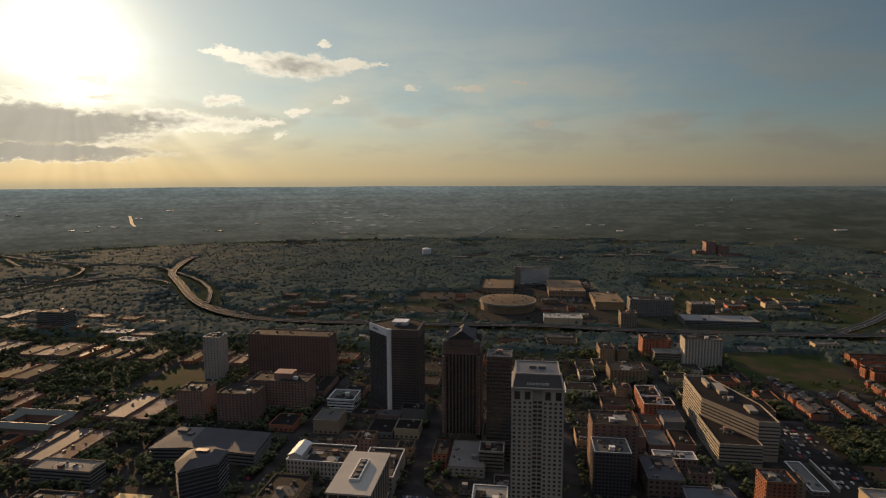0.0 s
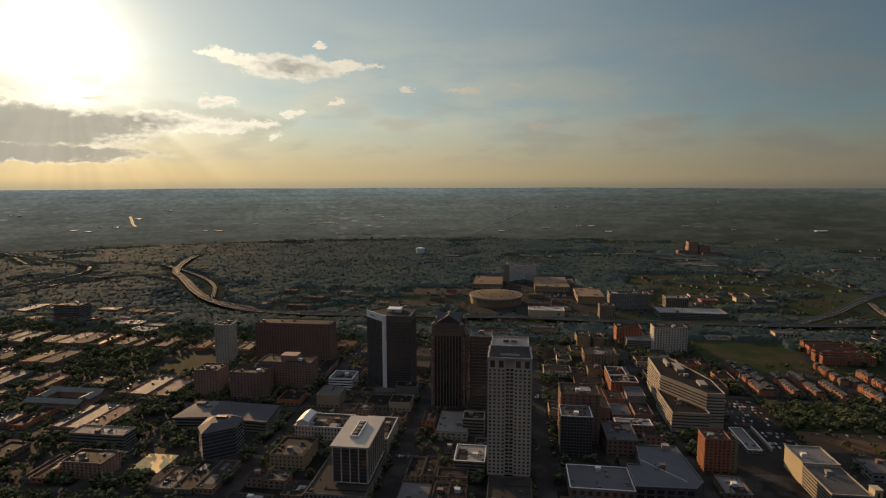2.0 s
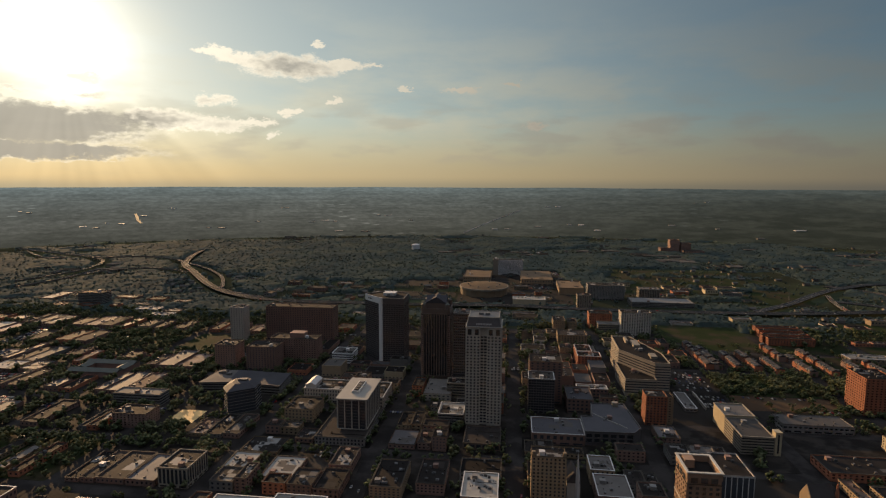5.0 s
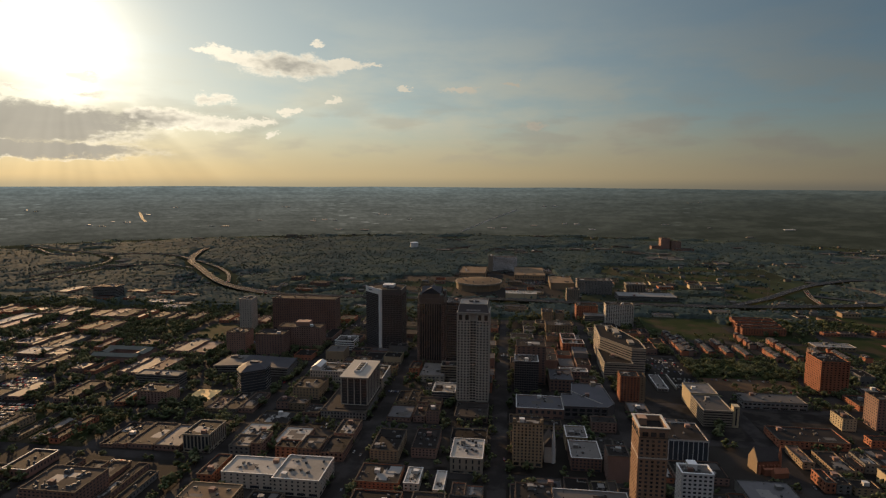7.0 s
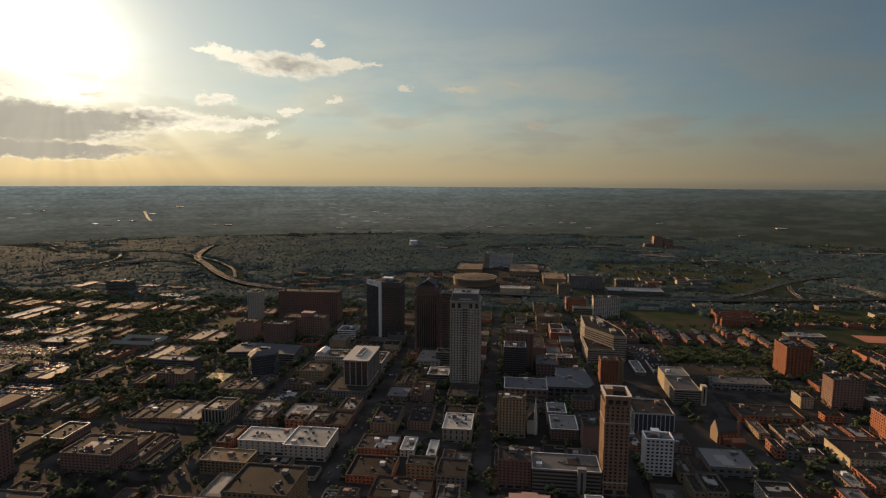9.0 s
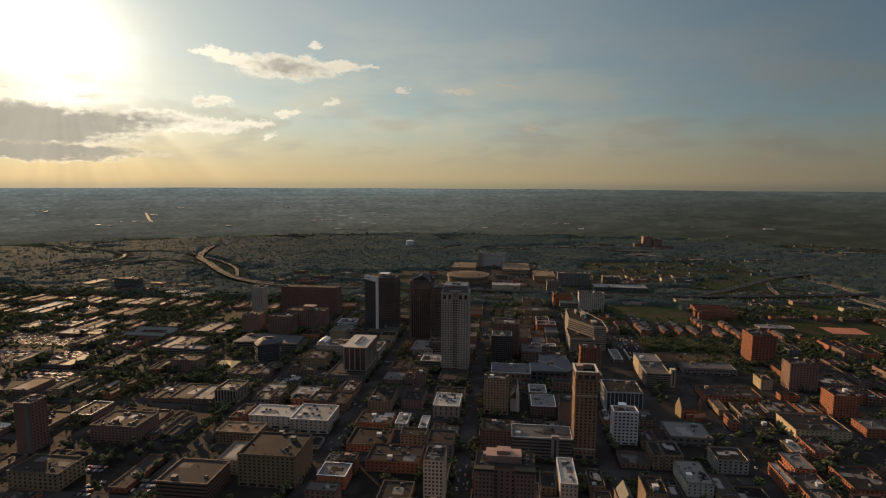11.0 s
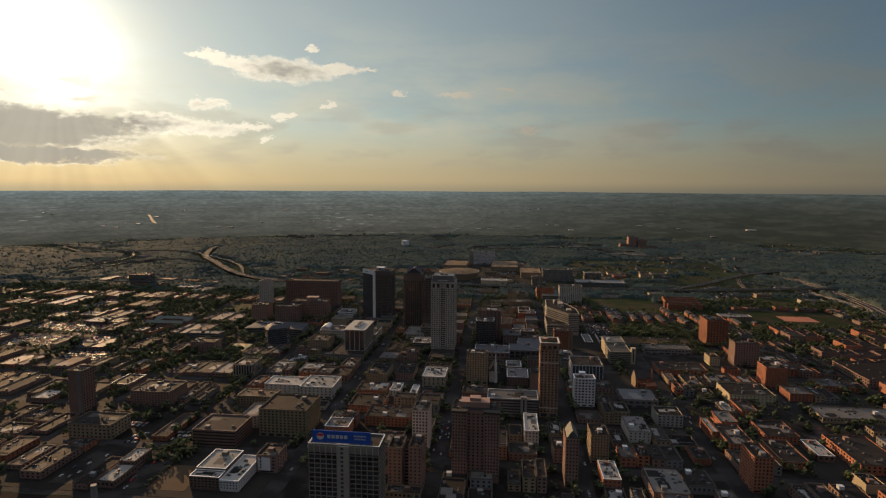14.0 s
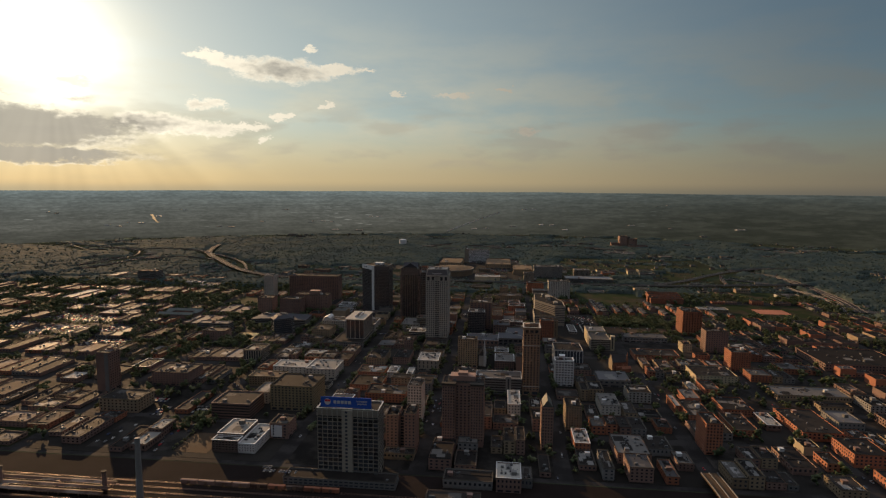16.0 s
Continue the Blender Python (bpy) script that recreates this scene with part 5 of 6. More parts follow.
arena = thing("arena", -160 * S, 1862 * S, "low polygonal arena with a tan domed roof", "arena")
TAKEN.append((-222, -98, 1800, 1925))
part("wall", Geo().disc(0, 0, 56, 0, 15, 24), TAN, arena)
part("fascia", Geo().disc(0, 0, 58.5, 15, 19, 24), BEIGE, arena)
part("roof", Geo().disc(0, 0, 57, 19, 22, 24, 30).disc(0, 0, 30, 22.002, 23.5, 24, 6), BUFF, arena, "tan domed roof")
for k in range(10):
    a = k * 0.63
    part("roof_vent", Geo().box(-1.5, 1.5, -1.5, 1.5, 0, 2.2), DUCT, arena, at=(38 * math.cos(a), 38 * math.sin(a), 20.8))
for y in (1450, 1478, 1506, 1531):
    building("brick_row_block", "long red brick apartment row with sunlit end and dark roof", 368 + (y - 1450) * 0.12, 446 + (y - 1450) * 0.12, y, y + 14, 14, BRICK, (16, 3), 4, 0.45, 0.5, TAR, COPING, 2.0,
             "apartment block", single=False, units=4, big=False, group="brick apartment rows")
building("brick_row_block", "red brick apartment row with sunlit windowed side", 364, 367.2 + 8, 1464.6, 1477.4, 14, BRICK, (2, 3), 4, 0.45, 0.5, TAR, COPING, 2.0, "apartment block", single=False, units=0, big=False, group="brick apartment rows")
building("low_white_roof", "low block with a white roof", 455, 520, 1360, 1385, 8, TAN, (10, 4), 1, 0.5, 0.5, BRIGHT, WHITE, 2.0, "shop", units=4)
hosp = building("hospital", "rose-brick hospital tower on a wooded rise", 560, 596, 2830, 2870, 52, ROSE, (8, 8), 10, 0.4, 0.5, TAR, COPING, 3.0, "hospital", single=False)
for x0, x1, y0, h in ((602, 640, 2826, 40), (520, 556, 2820, 20), (598, 680, 2780, 14)):
    wing = building("hospital_wing", "lower rose-brick hospital wing with small windows", x0, x1, y0, y0 + 36, h, ROSE, (8, 6), max(2, h // 5), 0.4, 0.5, GRAVEL, COPING, 3.0, "hospital", single=False)
    wing.location.z = land(600 * S, 2850 * S)
hosp.location.z = land(600 * S, 2850 * S)
building("white_roof_shed", "low shed with a white roof", -910, -858, 1536, 1560, 9, STONE, (10, 4), 1, 0.5, 0.5, BRIGHT, WHITE, 2.0, "shed", units=3)
building("white_roof_shed", "low shed with a white roof", -845, -800, 1490, 1512, 9, STONE, (10, 4), 1, 0.5, 0.5, BRIGHT, WHITE, 2.0, "shed", units=3)
building("grey_office", "grey banded office block", -1090, -1030, 1590, 1622, 30, CONCRETE, (1, 1), 7, 1.0, 0.5, GRAVEL, COPING, 2.0, "office block")
tank = thing("water_tank", -486 * S, 2733 * S, "white cylindrical water tank on a wooded hill", "water tank", z=land(-486 * S, 2733 * S))
part("drum", Geo().disc(0, 0, 16, 0, 24, 24), CLEAN, tank)
part("dome", Geo().disc(0, 0, 16, 24, 27, 24, 4), CLEAN, tank)
# ---- motorways ----


def smooth(points, steps=8):
    """A soft line through the points."""
    p = [points[0], *points, points[-1]]
    out = []
    for i in range(1, len(p) - 2):
        for k in range(steps):
            t = k / steps
            out.append(tuple(0.5 * (2 * p[i][c] + (p[i + 1][c] - p[i - 1][c]) * t + (2 * p[i - 1][c] - 5 * p[i][c] + 4 * p[i + 1][c] - p[i + 2][c]) * t * t
                                    + (3 * p[i][c] - p[i - 1][c] - 3 * p[i + 1][c] + p[i + 2][c]) * t ** 3) for c in range(len(p[0]))))
    return out + [points[-1]]


ROUTES = []


def motorway(points, width, rise=5.0, label="pale concrete motorway on a low viaduct", thick=1.2, mt=None):
    line = [(x * S, y * S) for x, y in smooth(points)]
    ROUTES.append((line, width))
    n, deck, rails = len(line), Geo(), Geo()
    for side, g, a, b, z0, z1 in ((0, deck, -width / 2, width / 2, -thick, 0), (1, rails, -width / 2, -width / 2 + 0.5, 0.002, 1.0),
                                  (1, rails, width / 2 - 0.5, width / 2, 0.002, 1.0), (1, rails, -0.3, 0.3, 0.002, 0.9)):
        k0 = len(g.v)
        for i, (x, y) in enumerate(line):
            q, r = line[min(i + 1, n - 1)], line[max(i - 1, 0)]
            l = math.hypot(q[0] - r[0], q[1] - r[1])
            nx, ny = (q[1] - r[1]) / l, -(q[0] - r[0]) / l
            z = land(x, y) + rise
            g.v += [(x + nx * a, y + ny * a, z + z0), (x + nx * b, y + ny * b, z + z0), (x + nx * b, y + ny * b, z + z1), (x + nx * a, y + ny * a, z + z1)]
        for i in range(n - 1):
            for c in range(4):
                d = (c + 1) % 4
                g.f.append((k0 + 4 * i + c, k0 + 4 * i + d, k0 + 4 * i + 4 + d, k0 + 4 * i + 4 + c))
        g.f += [(k0, k0 + 3, k0 + 2, k0 + 1), (k0 + 4 * n - 4, k0 + 4 * n - 3, k0 + 4 * n - 2, k0 + 4 * n - 1)]
    ob = setting("road", deck, mt or ROAD, label)
    part("barrier", rails, CONCRETE, ob)
    if rise > 3:
        piers = Geo()
        for i in range(0, n, 2):
            x, y = line[i]
            piers.box(x - 1, x + 1, y - 1, y + 1, land(x, y) - 0.5, land(x, y) + rise - thick - 0.002)
        part("piers", piers, CONCRETE, ob, kind="stuff")


motorway([(900, 1770), (802, 1750), (524, 1692), (289, 1676), (58, 1678), (-100, 1690), (-332, 1674), (-446, 1672), (-586, 1671), (-707, 1693), (-822, 1763), (-932, 1873),
          (-1071, 2047), (-1195, 2205), (-1291, 2421), (-1335, 2566)], 20, 6.0)
motorway([(-700, 1716), (-845, 1790), (-865, 1834), (-936, 1968), (-1031, 2085), (-1124, 2172), (-1195, 2230)], 8, 4.0)
motorway([(-1140, 2130), (-1210, 2225), (-1291, 2299), (-1407, 2345), (-1500, 2335), (-1586, 2309), (-1728, 2351), (-1899, 2418), (-2110, 2514)], 9, 7.0)
motorway([(-1470, 1820), (-1440, 1944), (-1437, 2040), (-1460, 2136), (-1524, 2238), (-1610, 2292)], 8, 7.0)
motorway([(-1395, 1740), (-1372, 1852), (-1372, 1943), (-1345, 2030), (-1266, 2090), (-1160, 2075), (-1085, 2030)], 9, 7.0)
motorway([(-1981, 2420), (-1836, 2307), (-1772, 2269), (-1700, 2276)], 7, 7.0)
motorway([(450, 1705), (560, 1800), (668, 1916), (771, 2014), (927, 2109), (1050, 2093)], 16, 5.0)
motorway([(782, 2080), (866, 1963), (885, 1806), (868, 1565), (830, 1400)], 24, 2.0, thick=2.4)
motorway([(682, 1868), (785, 1793), (826, 1645), (830, 1507), (800, 1400)], 14, 2.0, thick=2.4)
motorway([(709, 1930), (675, 1829), (657, 1742)], 9, 4.0)
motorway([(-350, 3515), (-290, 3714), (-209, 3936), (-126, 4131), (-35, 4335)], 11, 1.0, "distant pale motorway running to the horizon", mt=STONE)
motorway([(770, 1500), (830, 1440), (950, 1300)], 30, 1.5, thick=2.0)

motorway([(207, 372), (207, 512), (205, 560)], 15, 7.4, "brown street viaduct over the tracks", mt=SOIL)


def light_mast(x, y):
    ob = thing("light_mast", x * S, y * S, "tall slim grey steel light mast beside the motorway", "lamp post", "motorway light masts")
    part("pole", Geo().disc(0, 0, 0.4, 0, 32, 8, 0.2), CONCRETE, ob)
    part("lamp_ring", Geo().disc(0, 0, 1.3, 32, 32.6, 10), DUCT, ob)


for x, y in ((430, 1740), (545, 1770), (640, 1715), (700, 1790), (790, 1880), (850, 1720), (600, 1890), (735, 1985), (905, 1900), (-40, 1700), (180, 1700), (-640, 1700), (-760, 1760), (-1010, 1990), (-1240, 2260)):
    light_mast(x, y)

# ---- terraced houses ----


def town_house(wall):
    ob = thing("town_house", 0, 0, "brick terraced house with a dark gable roof and white dormer", "house", "terraced houses")
    g, seen = Geo().box(-5.5, 5.5, -3.4, 3.4, 0, 7.5), []
    facade(g, seen, (-5.5, 3.4), (-5.5, -3.4), 0.5, 7.3, 2, 2, 0.4, 0.5, 0.2)
    facade(g, seen, (5.5, -3.4), (5.5, 3.4), 0.5, 7.3, 2, 2, 0.4, 0.5, 0.2)
    part("wall", g, wall, ob)
    part("roof", Geo().gable(-6, 6, -3.5, 3.5, 7.502, 10.3, "y"), SHINGLE, ob)
    part("dormer", Geo().box(-5.6, -2.6, -0.9, 0.9, 7.2, 8.9).gable(-5.8, -2.2, -1.1, 1.1, 8.9, 9.9, "x"), BEIGE, ob, "white dormer")
    part("window_panes", joined_panes(seen), GLASS, ob, kind="stuff")
    return ob


protos = [town_house(BRICK), town_house(BROWN)]
for x, ya, yb in ((219, 1302, 1425), (232, 1302, 1400), (262, 1300, 1370), (290, 1300, 1380), (317, 1290, 1346), (349, 1356, 1424), (362, 1285, 1362), (395, 1290, 1400),
                  (440, 1290, 1350), (470, 1290, 1350)):
    y = ya
    while y < yb:
        src = protos[RND.random() < 0.3]
        copy_thing(src, pose(x * S, y * S, 0.2, 0, 0, 0 if RND.random() < 0.8 else 180))
        y += 7.6 if RND.random() < 0.85 else 15
protos[0].location, protos[1].location = (505 * S, 1300 * S, 0.2), (505 * S, 1307.6 * S, 0.2)
TAKEN += [(104, 156, 1020, 1166), (132, 210, 1110, 1290), (198, 345, 1110, 1275), (198, 345, 1002, 1070), (142, 156, 880, 1000), (187, 214, 880, 1000), (205, 515, 1280, 1440), (195, 350, 1440, 1570), (520, 720, 1310, 1460), (-672, -566, 1288, 1394), (-507, -466, 1000, 1050), (-375, -315, 553, 603)]

# ---- railway in the foreground ----
patch("rail_yard", -720, 700, 380, 535.5, BALLAST, "brown gravel rail yard with tracks", 0.1)
for k in range(9):
    y = (418 + k * 9.5) * S
    tr = thing("rail_track", 0, y, "rusty railway track on gravel", "railway track", "tracks in the rail yard")
    for dy in (-0.75, 0.75):
        part("rail", Geo().box(-640 * S, 640 * S, dy - 0.08, dy + 0.08, 0.25, 0.45), STEEL, tr)
    g = Geo()
    for i in range(420):
        x = (-640 + i * 3.05) * S
        g.box(x, x + 0.5, -1.3, 1.3, 0.1, 0.25)
    part("sleepers", g, BROWN, tr, kind="stuff")


def box_car(x, y, mt, label):
    ob = thing("freight_car", x * S, y * S, label, "railway wagon", "wagons of a freight train")
    part("body", Geo().box(-7.6, 7.6, -1.5, 1.5, 1.2, 4.3).gable(-7.6, 7.6, -1.55, 1.55, 4.3, 4.6, "x"), mt, ob)
    part("door", Geo().box(-1.4, 1.4, -1.62, -1.5, 1.3, 4.1), STEEL, ob)
    for a in (-5.4, 5.4):
        part("bogie", Geo().box(a - 1.4, a + 1.4, -1.1, 1.1, 0.45, 1.2), STEEL, ob)


for k in range(9):
    box_car(-300 + k * 17.6, 494, RND.choice((RUST, BRICK, BROWN)), "rust-red steel boxcar on the tracks")
for k in range(6):
    box_car(-560 + k * 17.6, 465.5, METAL, "grey steel boxcar on the tracks")
for k, y in enumerate((460.7, 470.2, 479.7)):
    cp = thing("platform_canopy", -425 * S, y * S, "long rusty platform canopy with a ridged roof", "canopy", "platform canopies")
    part("roof", Geo().gable(-55, 55, -3.0, 3.0, 4.6, 5.6, "x"), RUST, cp)
    for i in range(12):
        part("post", Geo().box(-52 + i * 9.4, -51.7 + i * 9.4, -0.15, 0.15, 0.1, 4.62), STEEL, cp)
for x, y, h in ((-373, 474, 17), (-478, 471, 17)):
    sk = thing("tank_stack", x * S, y * S, "short round dark stack with a pale rim", "stack")
    part("shaft", Geo().disc(0, 0, 2.0, 0.1, h, 14, 1.8), BROWN, sk)
    part("rim", Geo().disc(0, 0, 2.3, h, h + 0.8, 14), COPING, sk)
mast = thing("chimney", -313 * S, 439 * S, "tall slender pale concrete chimney beside the tracks", "chimney")
part("shaft", Geo().disc(0, 0, 2.9, 0.1, 70 * S, 20, 1.9), CONCRETE, mast)
part("rim", Geo().disc(0, 0, 2.1, 70 * S, 70 * S + 0.8, 20), CONCRETE, mast)
building("depot", "low brick depot beside the tracks", -67, -18, 470, 492, 11, BROWN, (12, 5), 2, 0.5, 0.5, GRAVEL, COPING, 2.0, "depot", units=5)
building("depot", "low grey freight shed with pale roof", -55, -8, 516, 538, 9, CONCRETE, (10, 4), 1, 0.5, 0.5, GRAVEL, COPING, 2.0, "shed", units=4)
building("sunlit_shop", "low dark shop with a sunlit buff roof", -402, -384, 553, 586, 8, BROWN, (4, 8), 1, 0.5, 0.5, BRIGHT, COPING, 1.0, "shop", units=2, big=False)
building("sunlit_shop", "two-storey dark shop with a sunlit buff roof", -402, -386, 587, 615, 11, BROWN, (4, 7), 2, 0.5, 0.5, BRIGHT, COPING, 1.0, "shop", units=2, big=False)

building("pale_block", "pale rendered block with a cluttered pale roof", 126, 150, 714, 758, 14, STONE, (5, 8), 3, 0.35, 0.5, PALE, COPING, 2.0, "commercial building", units=9)
building("pale_shed", "low shed with a pale roof", 181, 196, 577, 603, 9, BROWN, (4, 6), 2, 0.4, 0.5, PALE, COPING, 2.0, "shed", units=2)
building("red_shop", "low shop with a red painted side wall", 184, 200, 668, 696, 8, BRICK, (3, 5), 2, 0.3, 0.5, TAR, COPING, 2.0, "shop", units=2)
building("cream_shop", "low shop with a sunlit pale roof", 262, 276, 803, 836, 8, TAN, (3, 7), 1, 0.4, 0.5, BRIGHT, COPING, 2.0, "shop", units=3)
building("red_block", "red brick block with a white roof rim", -220, -193, 686, 711, 14, BRICK, (5, 5), 3, 0.25, 0.4, PALE, CLEAN, 2.0, "commercial building", units=1, big=False)
for x0, x1, y0, y1, h, roof, words in (
        (-1100, -1068, 1285, 1405, 7, BRIGHT, "long low shed with a pale shining roof"), (-1066, -1040, 1290, 1400, 6, BROWN, "long low brown shed"),
        (-884, -840, 1146, 1186, 6, BRIGHT, "low square shed with a buff shining roof"), (-832, -800, 1150, 1190, 6, METAL, "low metal-roofed shed"),
        (-1215, -1180, 1615, 1695, 9, BRIGHT, "low shed with a bright roof"), (-1045, -1020, 1408, 1476, 7, PALE, "low shed with a brown roof"),
        (-1015, -990, 1400, 1470, 7, PALE, "low shed with a brown roof"), (-566, -540, 797, 838, 10, TAR, "low dark block with a bright parapet rim"),
        (-640, -615, 742, 772, 7, BRIGHT, "low shed with a bright roof"), (-940, -905, 1200, 1240, 6, METAL, "low metal-roofed shed"), (-990, -960, 1180, 1230, 6, TAR, "low dark shed")):
    building("low_shed", words + " beside the car lots", x0, x1, y0, y1, h, BROWN, (6, 10), 1, 0.5, 0.4, roof, WHITE if roof is TAR else COPING, 1.0, "shed", units=3, big=False, group="sheds of the west side")
for x0, x1, y0, y1, h, wall, roof, words in (
        (-488, -466, 560, 616, 9, BROWN, TAR, "long dark brick warehouse with a cluttered dark roof"), (-488, -466, 619, 640, 7, BRICK, GRAVEL, "narrow red brick shed with a gravel roof"),
        (-516, -501, 575, 620, 6, BROWN, BUFF, "low brown shed with a tan roof"), (-600, -562, 592, 622, 8, BROWN, RUST, "low brown warehouse with a rusted roof"),
        (-556, -532, 590, 634, 7, BRICK, BUFF, "low brick shed with a tan roof"), (-600, -565, 640, 668, 7, BROWN, TAR, "low brown shed with a dark roof"),
        (-510, -458, 650, 684, 18, TAN, GRAVEL, "four-storey buff block with a gravel roof"), (-700, -664, 672, 730, 7, BROWN, BUFF, "long low shed with a tan roof"),
        (-650, -612, 560, 585, 7, BROWN, TAR, "low brown shed with a dark roof"), (-690, -655, 590, 640, 7, BRICK, RUST, "low brick warehouse with a rusted roof")):
    if all(x1 + 1 < a or x0 - 1 > b or y1 + 1 < c or y0 - 1 > d for a, b, c, d in TAKEN):
        building("yard_warehouse", words, x0, x1, y0, y1, h, wall, (max(2, int((x1 - x0) / 5)), max(2, int((y1 - y0) / 5))), max(1, round(h / 4.5)), 0.45, 0.5, roof, COPING, 1.0, "warehouse",
                 units=4, big=False, plain="NW", group="warehouses by the rail yard")
patch("car_park", -456, -424, 556, 640, LOT, "dark asphalt car park between warehouses", 0.28)
TAKEN += [(-456, -424, 556, 640), (-384, -314, 553, 646), (-264, -190, 545, 612)]
CAR_LOTS = ((-900, -815, 1085, 1140), (-925, -830, 980, 1050), (-755, -670, 920, 970), (-1000, -975, 1290, 1385), (-960, -905, 1090, 1150), (-1010, -960, 1010, 1075), (-790, -740, 1010, 1060))
for x0, x1, y0, y1 in CAR_LOTS:
    patch("car_park", x0 - 4, x1 + 4, y0 - 4, y1 + 4, LOT, "asphalt car park filled with rows of cars", 0.28)
    TAKEN.append((x0, x1, y0, y1))

# ---- the rest of the town ----


def free(x0, x1, y0, y1, pad=2.5):
    return all(x1 + pad < a or x0 - pad > b or y1 + pad < c or y0 - pad > d for a, b, c, d in TAKEN)


WALLS = ((BRICK, "red brick"), (BROWN, "brown brick"), (TAN, "tan brick"), (CONCRETE, "grey concrete"), (STONE, "pale stone"), (CREAM, "cream rendered"))
ROOFS = ((TAR, "dark tar roof"), (GRAVEL, "gravel roof"), (PALE, "white roof"), (METAL, "metal roof"), (RUST, "rusted roof"))
REST = {}
RND.seed(21)
for bx in XS[:-1]:
    for by in YS[:-1]:
        left, far_off, right = bx < -520, by > 1250, bx > 120
        key = block_id(bx + 74, by + 53)
        if key in LAWNS:
            continue
        nx = RND.choice((4, 5, 6)) if left else RND.choice((3, 4, 4, 5))
        for row in range(1 if left else 2):
            x = bx + 11
            for i in range(nx):
                wide_ = 126 / nx
                x0, x1 = x + RND.uniform(0.3, 2.0), x + wide_ - RND.uniform(0.3, 2.5)
                y0 = by + 10 + row * 45 + RND.uniform(0, 2)
                y1 = y0 + (RND.uniform(48, 84) if left else RND.uniform(26, 41))
                x += wide_
                if RND.random() < (0.24 if left else 0.35 if far_off else 0.28 if right else 0.12):
                    continue
                if not free(x0, x1, y0, y1, 1.5):
                    mid = (x0 + x1) / 2
                    for a, b, c, d in ((x0, mid, y0, y1), (mid, x1, y0, y1), (x0, x1, y0, (y0 + y1) / 2), (x0, x1, (y0 + y1) / 2, y1)):
                        if b - a > 9 and d - c > 12 and free(a, b, c, d, 1.5):
                            x0, x1, y0, y1 = a, b, c, d
                            break
                    else:
                        continue
                h = RND.uniform(4.5, 7.5) if left else RND.uniform(5, 9) if far_off else RND.uniform(6, 12) if right else RND.choice((6, 8, 9, 11, 13, 16))
                wall, wn = RND.choices(WALLS, (4, 7, 1.2, 1.5, 0.2, 0.2) if right else (2, 6, 1, 0.6, 0, 0) if left else (1.5, 5, 2, 2, 0.7, 0.3))[0]
                roof, rn = RND.choices(ROOFS, (8, 2.5, 0.6, 0.5, 0.3) if right else (5, 3, 1.0, 0.6, 0) if not left else (6, 3, 0.3, 1.2, 3))[0]
                fl = max(1, round((h - 2) / 3.8))
                if left and (bx < -700 or by > 1000) or by > 1170 or bx > 480:
                    w_, r_ = REST.setdefault(wall.name, (Geo(), wall))[0], REST.setdefault(roof.name, (Geo(), roof))[0]
                    w_.box(x0 * S, x1 * S, y0 * S, y1 * S, 0.2, h * S)
                    r_.box(x0 * S + 0.4, x1 * S - 0.4, y0 * S + 0.4, y1 * S - 0.4, h * S + 0.002, h * S + 0.1)
                    for b_ in ring((x1 - x0) * S, (y1 - y0) * S, 0.4):
                        w_.box(b_[0] + (x0 + x1) / 2 * S, b_[1] + (x0 + x1) / 2 * S, b_[2] + (y0 + y1) / 2 * S, b_[3] + (y0 + y1) / 2 * S, h * S + 0.001, h * S + 0.8)
                    for _ in range(RND.choice((1, 2, 3))):
                        ux, uy = RND.uniform(x0 + 2, x1 - 5) * S, RND.uniform(y0 + 2, y1 - 5) * S
                        REST.setdefault(DUCT.name, (Geo(), DUCT))[0].box(ux, ux + RND.uniform(1.5, 3), uy, uy + RND.uniform(1.5, 3), h * S + 0.3, h * S + RND.uniform(1.2, 2.4))
                    joined_ = []
                    n_ = max(2, int((x1 - x0) / 5))
                    for k in range(n_):
                        joined_.append(((x0 + (k + 0.5) * (x1 - x0) / n_) * S, y0 * S, 1.4, 0.0, 2.4, 1.8))
                    g_ = joined_panes(joined_)
                    REST.setdefault(GLASS.name, (Geo(), GLASS))[0].add(g_.v, g_.f)
                    TAKEN.append((x0, x1, y0, y1))
                    continue
                lots = [(x0, x1, h, wall, wn, roof, rn, fl)]
                if x1 - x0 > 22 and RND.random() < 0.45:
                    cut, h2 = x0 + (x1 - x0) * RND.uniform(0.35, 0.65), h + RND.choice((-2.2, -1.2, 1.4, 3.0))
                    wall2, wn2 = RND.choice(WALLS[:4])
                    roof2, rn2 = RND.choices(ROOFS, (5, 3, 0.8, 0.5, 0.2))[0]
                    lots = [(x0, cut - 0.6, h, wall, wn, roof, rn, fl), (cut + 0.6, x1, h2, wall2, wn2, roof2, rn2, max(1, round((h2 - 2) / 3.8)))]
                for x0, x1, h, wall, wn, roof, rn, fl in lots:
                  building("town_building", f"low {wn} town building with a {rn}", x0, x1, y0, y1, h, wall, (max(2, int((x1 - x0) / 4.5)), max(2, int((y1 - y0) / 4.5))), fl, 0.45, 0.5,
                           roof, COPING, 1.0, "building", units=RND.choice((0, 1, 1, 2, 3)), big=RND.random() < 0.25, plain="N" + ("E" if bx > -80 else "W"), group="low town buildings")

